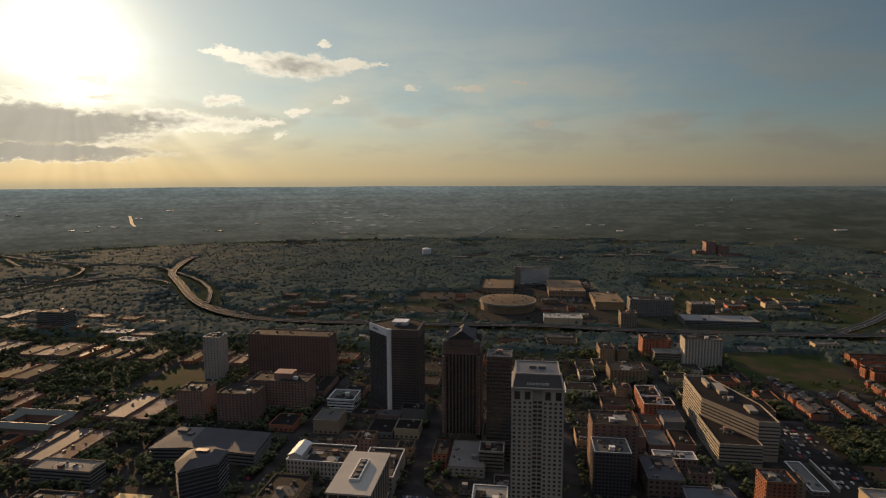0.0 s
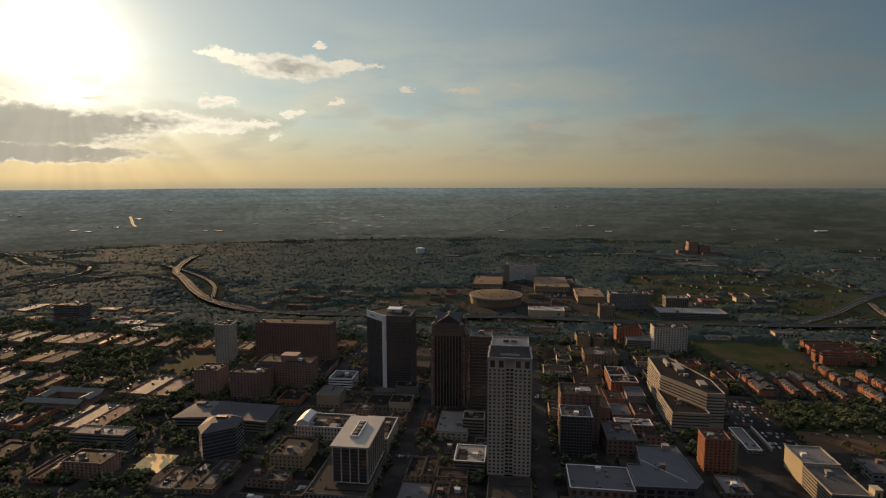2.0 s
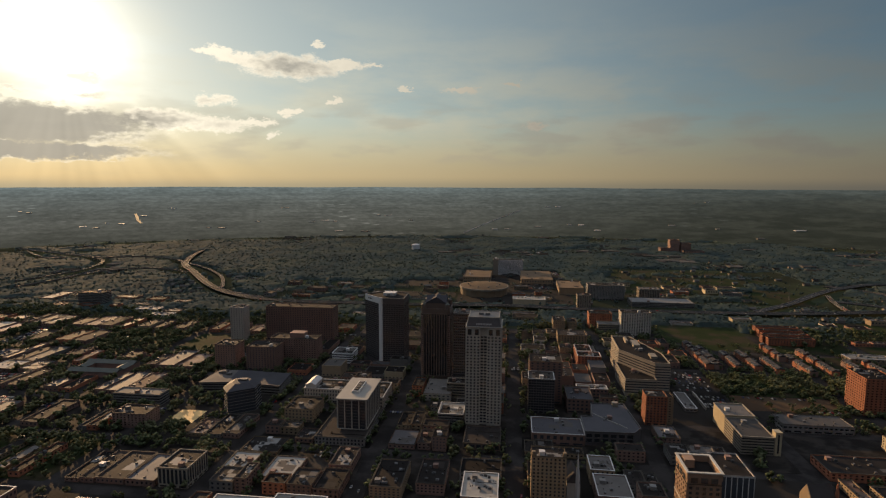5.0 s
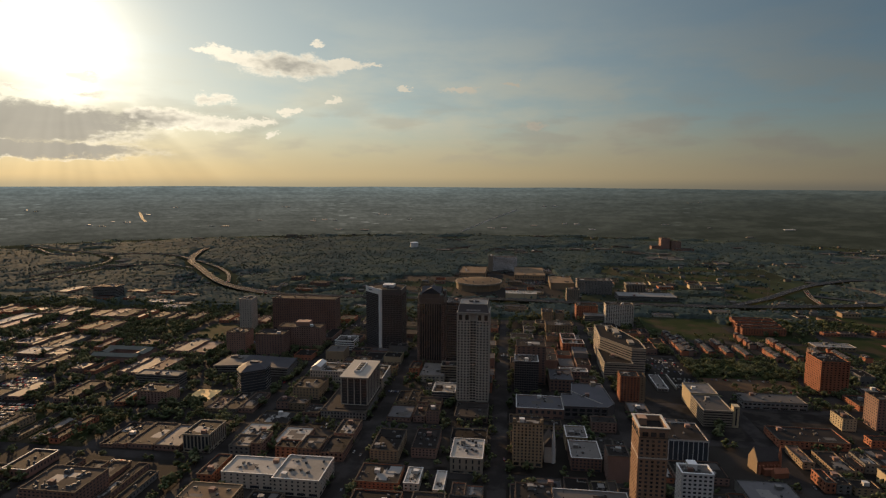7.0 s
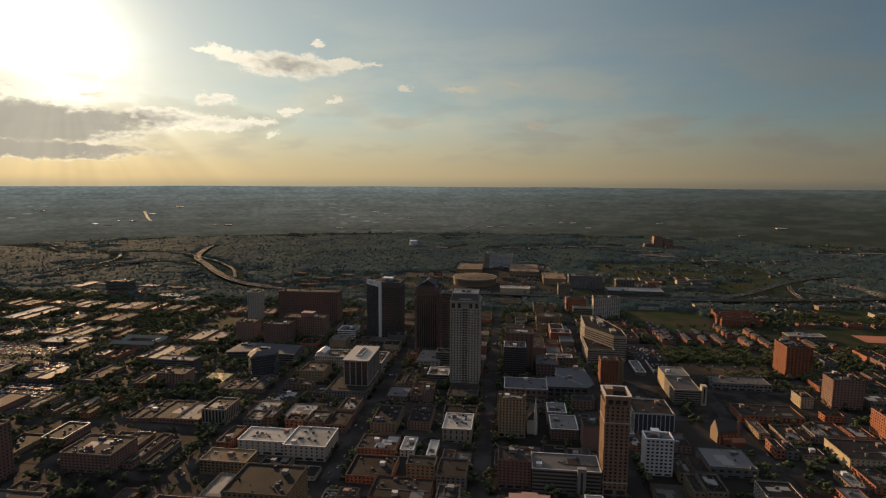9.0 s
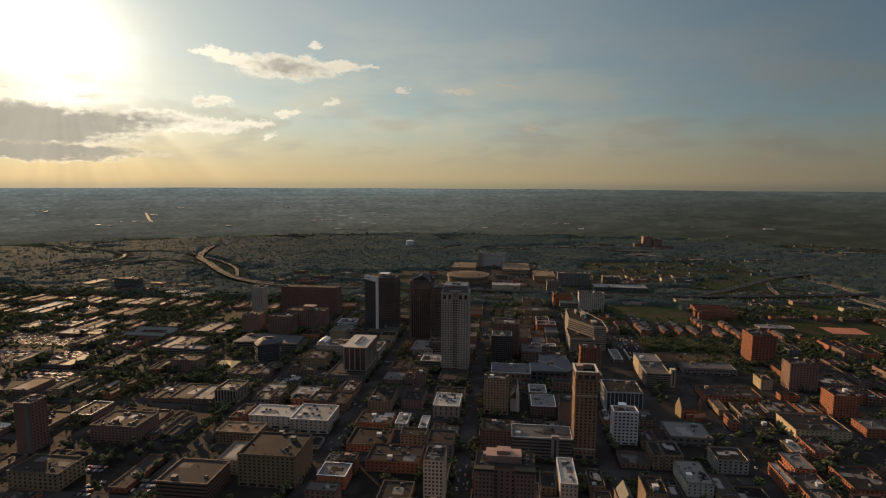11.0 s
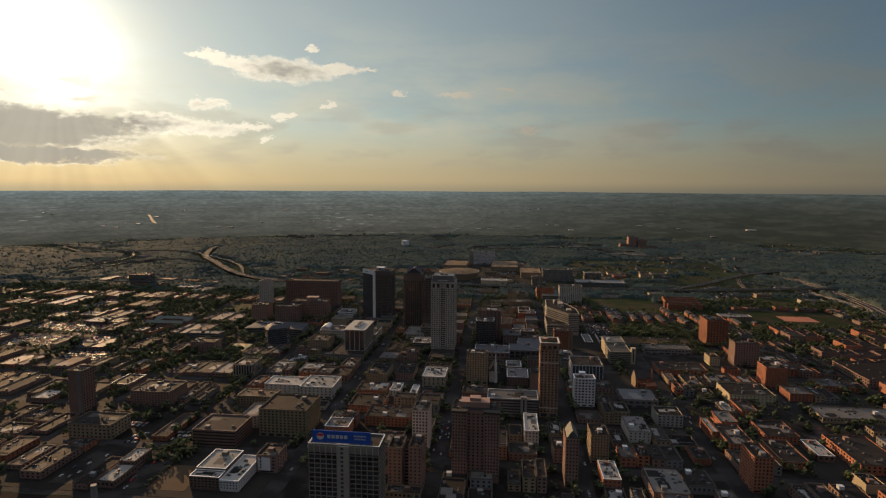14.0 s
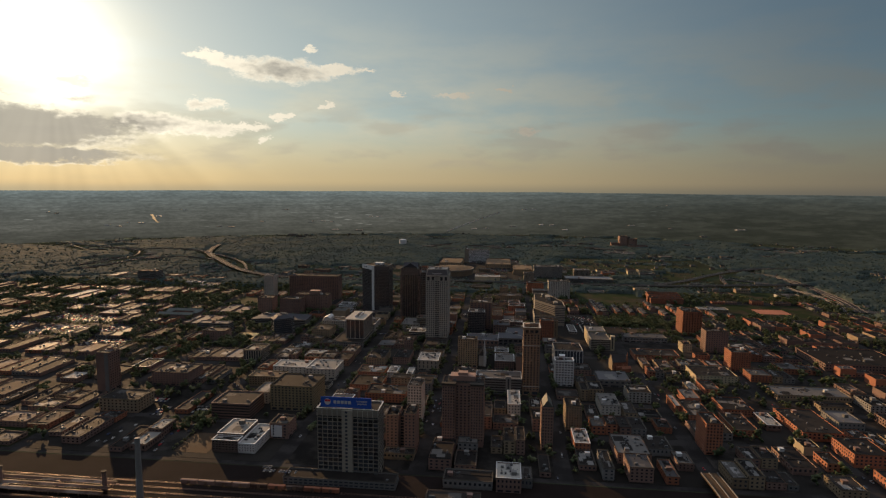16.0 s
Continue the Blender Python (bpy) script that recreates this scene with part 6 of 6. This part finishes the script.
for name, (shape, mt) in REST.items():
    ob = new("outlying_buildings", shape.mesh("outlying_buildings", mt))
    tagged(ob, "low flat-roofed sheds and houses of the outskirts", "buildings", kind="stuff")
for x0, x1, y0, y1 in ((-700, 780, 1560, 1650), (-720, -250, 1710, 1980), (-1250, -720, 1520, 1680), (120, 520, 1890, 2060), (-240, 62, 1705, 2200)):
    for _ in range(24):
        w, d = RND.uniform(18, 55), RND.uniform(16, 34)
        x, y = RND.uniform(x0, x1 - w), RND.uniform(y0, y1 - d)
        if free(x, x + w, y, y + d, 6):
            roof, rn = RND.choices(ROOFS, (3, 3, 2, 2, 0))[0]
            wall, wn = RND.choice(WALLS)
            building("warehouse", f"low {wn} warehouse with a {rn}", x, x + w, y, y + d, RND.uniform(5, 11), wall, (max(2, int(w / 6)), max(2, int(d / 6))), 1, 0.5, 0.4, roof, COPING, 1.0,
                     "warehouse", units=2, big=False, plain="NEW", group="warehouses by the motorway")

# ---- cars ----


def car(mt):
    ob = thing("car", 0, 0, "parked saloon car with dark windows", "car", "cars")
    part("body", Geo().slab([(-2.2, -0.85), (2.1, -0.85), (2.25, 0), (2.1, 0.85), (-2.2, 0.85), (-2.3, 0)], 0.3, 0.85), mt, ob)
    part("cabin", Geo().taper([(-1.5, -0.78), (1.0, -0.78), (1.0, 0.78), (-1.5, 0.78)], [(-1.0, -0.62), (0.4, -0.62), (0.4, 0.62), (-1.0, 0.62)], 0.85, 1.4), GLASS, ob)
    for x in (-1.4, 1.35):
        for y in (-0.8, 0.65):
            w = part("wheel", Geo().disc(0, 0, 0.32, 0, 0.18, 10), RUBBER, ob, at=(x, y + 0.18, 0.32))
            w.rotation_euler = (radians(90), 0, 0)
    return ob


fleet = [car(m) for m in PAINTS]
spots = []
for x in XS:
    if -400 < x < 500:
        spots += [(x + RND.choice((-6.5, -2.5, 2.5, 6.5)), RND.uniform(545, 900), 90) for _ in range(9)]
spots += [(-235 + 3.2 * (k % 12), 512 + 7 * (k // 12), 90) for k in range(16) if k % 5]
for k, (x, y, a) in enumerate(spots):
    copy_thing(fleet[RND.choice((0, 0, 0, 1, 1, 2, 2, 3, 4, 5))], pose(x * S, y * S, 0.06 if k < 54 else 7.6, 0, 0, a))
for k, c in enumerate(fleet):
    c.matrix_basis = pose((-88 + 6 * (k % 2)) * S, (700 + 9 * k) * S, 0.06, 0, 0, 90)


def many_cars(name, label, mt, places, up=0.0):
    g = Geo()
    for x, y, a in places:
        c_, s_ = math.cos(a), math.sin(a)
        q = lambda px, py: (x + c_ * px - s_ * py, y + s_ * px + c_ * py)
        g.slab([q(-2.2, -0.9), q(2.2, -0.9), q(2.2, 0.9), q(-2.2, 0.9)], up + 0.5, up + 1.05)
        g.taper([q(-1.5, -0.8), q(1.1, -0.8), q(1.1, 0.8), q(-1.5, 0.8)], [q(-1.0, -0.65), q(0.5, -0.65), q(0.5, 0.65), q(-1.0, 0.65)], up + 1.05, up + 1.6)
    ob = new(name, g.mesh(name, mt))
    tagged(ob, label, "cars", kind="stuff")


bags = [[] for _ in PAINTS]
for _ in range(150):
    x0, y0 = RND.uniform(-1150, 480), RND.uniform(600, 1480)
    if x0 > -560 and RND.random() < 0.6:
        x0 -= 560
    n, m = RND.choice((5, 8, 12)), RND.choice((1, 2, 2, 4))
    if not free(x0, x0 + n * 3.1, y0, y0 + m * 7, 0):
        continue
    for i in range(n * m):
        if RND.random() < 0.75:
            bags[RND.choice((0, 0, 1, 2, 2, 3, 4, 5))].append(((x0 + (i % n) * 3.1) * S, (y0 + (i // n) * 7.5) * S, 1.5708 + RND.uniform(-0.05, 0.05)))
for x0, x1, y0, y1 in CAR_LOTS:
    y = y0 + 3
    while y < y1:
        x = x0
        while x < x1:
            if RND.random() < 0.6:
                bags[RND.choice((0, 0, 1, 2, 2, 3, 4, 5))].append((x * S, y * S, 1.5708 + RND.uniform(-0.05, 0.05)))
            x += 3.0
        y += RND.choice((5.6, 9.5))
for x0, x1, y0, y1, share in ((165, 197, 1140, 1188, 0.35), (-452, -428, 560, 636, 0.12), (-380, -360, 560, 636, 0.2), (-400, -350, 660, 690, 0.5), (138, 195, 1200, 1282, 0.3), (290, 330, 1139, 1146, 0.7), (208, 340, 1180, 1186, 0.15), (-220, -150, 1935, 2010, 0.5), (-60, 20, 1940, 1985, 0.5), (-20, 60, 2170, 2235, 0.6), (262, 330, 1870, 1930, 0.5)):
    for i in range(int((x1 - x0) / 3.1) * max(1, int((y1 - y0) / 9))):
        if RND.random() < share:
            n = int((x1 - x0) / 3.1)
            bags[RND.choice((0, 0, 1, 2, 2, 3, 4, 5))].append(((x0 + (i % n) * 3.1) * S, (y0 + (i // n) * 9) * S, 1.5708 + RND.uniform(-0.05, 0.05)))
for bag, mt in zip(bags, PAINTS):
    many_cars("parked_cars", "rows of small parked cars in the lots", mt, bag)

drive = [[] for _ in PAINTS]
for line, width in ROUTES[:-1]:
    for p, q in zip(line, line[1:]):
        if RND.random() < 0.3:
            a = math.atan2(q[1] - p[1], q[0] - p[0])
            o, t = RND.choice((-0.3, 0.3)) * width, RND.random()
            drive[RND.choice((0, 0, 0, 1, 2, 3))].append((p[0] + (q[0] - p[0]) * t - math.sin(a) * o, p[1] + (q[1] - p[1]) * t + math.cos(a) * o, a))
for bag, mt in zip(drive, PAINTS):
    if bag:
        many_cars("motorway_cars", "cars spread along the motorways", mt, bag, 5.6)

# ---- trees ----
PHI = (1 + 5 ** 0.5) / 2
ICO = np.array([(-1, PHI, 0), (1, PHI, 0), (-1, -PHI, 0), (1, -PHI, 0), (0, -1, PHI), (0, 1, PHI), (0, -1, -PHI), (0, 1, -PHI), (PHI, 0, -1), (PHI, 0, 1), (-PHI, 0, -1), (-PHI, 0, 1)]) / 1.902
ICO_F = np.array([0, 11, 5, 0, 5, 1, 0, 1, 7, 0, 7, 10, 0, 10, 11, 1, 5, 9, 5, 11, 4, 11, 10, 2, 10, 7, 6, 7, 1, 8, 3, 9, 4, 3, 4, 2, 3, 2, 6, 3, 6, 8, 3, 8, 9, 4, 9, 5, 2, 4, 11, 6, 2, 10, 8, 6, 7, 9, 8, 1]).reshape(-1, 3)


OCT = np.array([(1, 0, 0), (0, 1, 0), (-1, 0, 0), (0, -1, 0), (0, 0, 1), (0, 0, -1)], float)
OCT_F = np.array([0, 1, 4, 1, 2, 4, 2, 3, 4, 3, 0, 4, 1, 0, 5, 2, 1, 5, 3, 2, 5, 0, 3, 5]).reshape(-1, 3)


def clump_mesh(name, at, size, tall, mt, seed, rough=0.35, form=(ICO, ICO_F)):
    """Many ragged clumps of leaves in one mesh."""
    r = np.random.RandomState(seed)
    n, k = len(at), len(form[0])
    v = form[0][None] * (1 + r.uniform(-rough, rough, (n, k, 1)))
    a = r.uniform(0, 6.28, n)
    c, s_ = np.cos(a)[:, None], np.sin(a)[:, None]
    v = np.stack([v[..., 0] * c - v[..., 1] * s_, v[..., 0] * s_ + v[..., 1] * c, v[..., 2] * tall], -1) * np.asarray(size)[:, None, None]
    v += np.asarray(at)[:, None]
    f = (form[1][None] + k * np.arange(n)[:, None, None]).reshape(-1, 3)
    me = bpy.data.meshes.new(name)
    me.vertices.add(k * n), me.loops.add(3 * len(f)), me.polygons.add(len(f))
    me.vertices.foreach_set("co", v.ravel())
    me.loops.foreach_set("vertex_index", f.ravel())
    me.polygons.foreach_set("loop_start", np.arange(0, 3 * len(f), 3))
    me.update()
    me.materials.append(mt)
    return me


def tree(seed, height):
    """A tapered trunk with limbs and a ragged crown of leaf clumps."""
    r = np.random.RandomState(seed)
    ob = thing("tree", 0, 0, "leafy broad-crowned street tree", "tree", "street trees")
    g = Geo().disc(0, 0, 0.28, 0, height * 0.5, 7, 0.16)
    for k in range(4):
        a = k * 1.57 + r.uniform(0, 1)
        x, y = math.cos(a) * height * 0.2, math.sin(a) * height * 0.2
        g.taper([(-0.1, -0.1), (0.1, -0.1), (0.1, 0.1), (-0.1, 0.1)], [(x - 0.05, y - 0.05), (x + 0.05, y - 0.05), (x + 0.05, y + 0.05), (x - 0.05, y + 0.05)], height * 0.35, height * 0.7)
    part("trunk", g, BARK, ob)
    n = 34
    d = r.normal(size=(n, 3))
    d /= np.linalg.norm(d, axis=1)[:, None]
    at = d * r.uniform(0.45, 1.0, (n, 1)) * np.array([0.36, 0.36, 0.3]) * height + (0, 0, height * 0.66)
    part("crown", clump_mesh("crown", at, r.uniform(0.07, 0.15, n) * height, 0.8, LEAF, seed, 0.4), LEAF, ob)
    return ob


kinds = [tree(11 + k, h) for k, h in enumerate((7.5, 9, 10.5, 12))]
rt = random.Random(5)
for x in XS:
    if not -420 < x < 260:
        continue
    for y in range(556, 1000, 9):
        if rt.random() < 0.34 and min(abs(y - v) for v in YS) > 12:
            sx_ = rt.choice((-11.5, 11.5))
            if free(x + sx_ - 1, x + sx_ + 1, y - 1, y + 1, 0.5):
                copy_thing(kinds[rt.randrange(4)], pose((x + sx_) * S, y * S, 0.15, 0, 0, rt.uniform(0, 360)))
for k, t in enumerate(kinds):
    t.location = ((-96.5) * S, (700 + 14 * k) * S, 0.15)

rs = np.random.RandomState(21)
at, size = [], []


def grove(x, y, h):
    for _ in range(rs.randint(8, 13)):
        at.append((x * S + rs.normal(0, h * 0.2), y * S + rs.normal(0, h * 0.2), h * rs.uniform(0.3, 0.9)))
        size.append(h * rs.uniform(0.13, 0.26))


def clear(x, y, pad):
    return all(x + pad < a or x - pad > b or y + pad < c or y - pad > d for a, b, c, d in TAKEN)


for x in XS:
    for y in range(560, 1500, 8):
        leafy_street = 0.75 if (x < -100 and y > 930) or (x > 100 and y > 1060) else 0.5 if x < -420 else 0.55 if y > 1000 else 0.22
        for sx_ in (-12, 12):
            if rs.uniform() < leafy_street and (y > 1000 or not -420 < x < 260) and min(abs(y - v) for v in YS) > 10 and clear(x + sx_, y, 2.5):
                grove(x + sx_, y, rs.uniform(6, 11))
for x in (-85, -233, -381, 63):
    for y in range(560, 1005, 7):
        for sx_ in (-12.5, 12.5):
            if rs.uniform() < (0.62 if x == -85 else 0.4) and min(abs(y - v) for v in YS) > 9 and clear(x + sx_, y, 1.2):
                grove(x + sx_, y, rs.uniform(6, 10))
for y in YS:
    for x in range(-1410, 790, 8):
        if y < 560:
            break
        leafy_street = 0.08 if (y < 700 and x < -250) else 0.7 if (x < -100 and y > 930) or (x > 100 and y > 1060) else 0.3
        for sy_ in (-11, 11):
            if rs.uniform() < leafy_street and min(abs(x - v) for v in XS) > 10 and clear(x, y + sy_, 2.5):
                grove(x, y + sy_, rs.uniform(5, 10))
for _ in range(2600):
    x, y = rs.uniform(200, 520), rs.uniform(1075, 1440)
    if noise.noise(Vector((x / 40, y / 40, 2.0))) > 0.0 and y < 1300 and not (215 < x < 335 and 1150 < y < 1230):
        grove(x, y, rs.uniform(4, 8))
    elif min(abs(x - v) for v in (244, 276, 304, 333, 378, 416, 452, 490)) < 3.5 and rs.uniform() < 0.8:
        grove(x, y, rs.uniform(4, 8))
for _ in range(46):
    x, y = rs.uniform(-384, -345), rs.uniform(606, 655)
    if y < 645 or clear(x, y, 1):
        grove(x, y, rs.uniform(5, 9))
for y in range(560, 604, 7):
    grove(-356 + rs.uniform(-1, 1), y, rs.uniform(3, 5))
for _ in range(420):
    x, y = rs.uniform(206, 344), rs.uniform(1190, 1275)
    if noise.noise(Vector((x / 26, y / 18, 3.0))) > -0.12:
        grove(x, y, rs.uniform(4, 9))
for y in range(1130, 1290, 6):
    if rs.uniform() < 0.75:
        grove(202 + rs.uniform(-1, 1), y, rs.uniform(5, 8))
    if rs.uniform() < 0.6 and y > 1195:
        grove(136 + rs.uniform(0, 6), y, rs.uniform(6, 11))
for _ in range(27000):
    x, y = rs.uniform(-1420, 800), rs.uniform(562, 1560)
    dense = noise.noise(Vector((x / 160, y / 160, 9.0))) * 0.55 + 0.22
    dense += 0.4 if (x < -380 and y > 940) else 0.05 if x < -560 else 0.38 if (y > 1100 and x > -60) else -0.02
    dense -= 0.3 if (y < 700 and x < -200) else 0.0
    dense += 0.35 if (-580 < x < -450 and 930 < y < 1100) or (-700 < x < -560 and 1100 < y < 1290) else 0.0
    if rs.uniform() < dense and clear(x, y, 4) and min(abs(x - v) for v in XS) > 7 and min(abs(y - v) for v in YS) > 6:
        grove(x, y, rs.uniform(6, 13))
ob = new("town_trees", clump_mesh("town_trees", np.array(at), np.array(size), 0.85, LEAF, 3, 0.4, (OCT, OCT_F)))
tagged(ob, "scattered leafy trees between the houses", "trees", kind="stuff")

# far woods, houses and sheds
line_pts = np.array([(p[0] + (q[0] - p[0]) * k / 5, p[1] + (q[1] - p[1]) * k / 5) for line, _ in ROUTES for p, q in zip(line, line[1:]) for k in range(5)])
CLEAR = ((-400, -225, 1790, 2045), (-240, 62, 1720, 2245), (195, 350, 1440, 1575), (515, 725, 1300, 1465), (560, 800, 1495, 1645),
         (60, 340, 1690, 1900))
at, size, roofs, walls = [], [], Geo(), Geo()
near_road = set()
for p in line_pts:
    for i in (-1, 0, 1):
        for j in (-1, 0, 1):
            near_road.add((int(p[0] // 13) + i, int(p[1] // 13) + j))
SOLID = np.array([t for t in TAKEN if t[3] > 1500 or t[0] < -1300]) if TAKEN else np.zeros((0, 4))


def wooded(x, y, r):
    """Whether trees stand at a place (plan units), or else how open it is: 0 clear, 1 scattered houses, 2 woods."""
    if y < 1530 and -1430 < x < 810 or any(p <= x <= q and v <= y <= w for p, q, v, w in CLEAR):
        return 0
    if (int(x * S // 13), int(y * S // 13)) in near_road or ((x + 6 > SOLID[:, 0]) & (x - 6 < SOLID[:, 1]) & (y + 6 > SOLID[:, 2]) & (y - 6 < SOLID[:, 3])).any():
        return 0
    if 195 < x < 760 and 1780 < y < 2350 and noise.noise(Vector((x / 110, y / 70, 4.0))) < 0.16:
        return 0
    if -715 < x < -250 and 1700 < y < 1990 and noise.noise(Vector((x / 50, y / 50, 6.0))) < 0.1:
        return 0
    if r > 2750 and noise.noise(Vector((x / 240, y / 120, 8.0))) < (r - 2750) / 400 - 0.7:
        return 0
    n1 = noise.noise(Vector((x / 420, y / 420, 1.0))) + 0.5 * noise.noise(Vector((x / 130, y / 130, 5.0)))
    return 1 if n1 > (0.2 if x > 250 else 0.32) else 2


# the closed canopy: one uneven sheet of tree tops, sunk under the ground where the land is open
RINGS = [1130.0]
while RINGS[-1] < 3130:
    RINGS.append(RINGS[-1] + 4.5 + (RINGS[-1] - 1130) / 280)
SPOKES = np.radians(np.arange(-60, 48, 0.17))
canopy = Geo()
for r in RINGS:
    for a in SPOKES:
        a += 0.0012 * rs.uniform(-1, 1)
        x, y = -60 + r * math.sin(a), 290 + r * math.cos(a)
        kind = wooded(x, y, r)
        z = land(x * S, y * S)
        tall = 2.5 + 3.2 * noise.noise(Vector((x / 37, y / 37, 2.0))) + rs.uniform(0, 3.6)
        canopy.v.append((x * S, y * S, z + (tall + 2.0 if kind == 2 else tall - 3.2 if kind == 1 else -3.0)))
for i in range(len(RINGS) - 1):
    for k in range(len(SPOKES) - 1):
        a = i * len(SPOKES) + k
        q = (a, a + 1, a + 1 + len(SPOKES), a + len(SPOKES))
        if max(canopy.v[j][2] - land(canopy.v[j][0], canopy.v[j][1]) for j in q) > -2.5:
            canopy.f.append(q)
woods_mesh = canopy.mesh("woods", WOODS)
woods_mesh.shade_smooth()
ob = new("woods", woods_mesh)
tagged(ob, "closed green canopy of woods spreading far out, distance haze painted into its colour", "woods", kind="stuff")

for _ in range(42000):
    r = (1150 ** 2 + rs.uniform() * (3150 ** 2 - 1150 ** 2)) ** 0.5 if rs.uniform() < 0.6 else rs.uniform(1150, 2300)
    a = radians(rs.uniform(-58, 46))
    x, y = -60 + r * math.sin(a), 290 + r * math.cos(a)
    kind = wooded(x, y, r)
    if kind == 0:
        if rs.uniform() < 0.12 and y > 1700 and (int(x * S // 13), int(y * S // 13)) not in near_road and clear(x, y, 5):
            kind = 1
        else:
            continue
    z = land(x * S, y * S)
    if kind == 1 and rs.uniform() < 0.065:
        w, d, h = rs.uniform(8, 16), rs.uniform(8, 12), rs.uniform(3.5, 6)
        if r > 2200 and rs.uniform() < 0.3:
            w, d = rs.uniform(30, 90), rs.uniform(18, 40)
        walls.box(x * S - w / 2, x * S + w / 2, y * S - d / 2, y * S + d / 2, z - 2, z + h)
        if w > 20:
            roofs.box(x * S - w / 2, x * S + w / 2, y * S - d / 2, y * S + d / 2, z + h + 0.002, z + h + 0.5)
        else:
            roofs.gable(x * S - w / 2 - 0.5, x * S + w / 2 + 0.5, y * S - d / 2 - 0.5, y * S + d / 2 + 0.5, z + h + 0.002, z + h + 2.6, "x")
        continue
    sz = rs.uniform(2.2, 4.2)
    at.append((x * S, y * S, z + (rs.uniform(3.5, 7.5) if kind == 2 else sz * 0.9)))
    size.append(sz)
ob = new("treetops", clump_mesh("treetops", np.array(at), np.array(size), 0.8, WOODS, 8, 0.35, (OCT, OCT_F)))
tagged(ob, "crowns of single trees rising from dark woods", "trees", kind="stuff")
HOUSE = material("house_wall", (0.12, 0.108, 0.09), 0.85, island=0.4)
HROOF = material("house_roof", (0.0715, 0.066, 0.05775), 0.9, spec=0.0, vary=0.25, island=0.8)
ob = new("far_houses", walls.mesh("far_houses", HOUSE))
tagged(ob, "small pale houses among distant trees", "houses", kind="stuff")
ob = new("far_house_roofs", roofs.mesh("far_house_roofs", HROOF))
tagged(ob, "pale and dark roofs among distant trees", "roofs", kind="stuff")

# A glint on the plain, painted as a pale matt road.
motorway([(-2132, 3340), (-2193, 3404), (-2268, 3501), (-2336, 3586)], 14, 1.0, "distant road, its low sun glint painted as pale sand colour", mt=SAND)
sheds = Geo()
for x, y, w in ((-2212, 3274, 125), (-2194, 3517, 112), (-2229, 3133, 152), (-2188, 3819, 106), (-2795, 3349, 141), (-1638, 3364, 175), (-1537, 3623, 93), (-1184, 3755, 185), (-1259, 3680, 43), (-995, 3457, 83), (-860, 3464, 55), (-657, 3889, 93), (92, 3770, 71), (311, 3807, 120), (447, 3635, 98), (231, 4484, 130), (1262, 4552, 155), (1165, 3356, 51), (841, 3777, 49), (-96, 3657, 142), (55, 2739, 60), (1450, 3562, 81), (1068, 3653, 73), (-874, 4029, 130), (-1564, 4111, 105)):
    for k in range(max(1, w // 60)):
        a, d, h = (x + (k - w / 120) * 62 / S) * S, rs.uniform(12, 26), rs.uniform(1.5, 4.0)
        b = y * S + rs.uniform(-18, 18)
        sheds.box(a - rs.uniform(4, 27), a + rs.uniform(4, 27), b - d / 2, b + d / 2, land(a, b) - 6, land(a, b) + h)
ob = new("far_sheds", sheds.mesh("far_sheds", material("far_shed", (0.26, 0.245, 0.22), 0.8, island=0.7)))
tagged(ob, "long pale sheds on the distant plain", "sheds", kind="stuff")
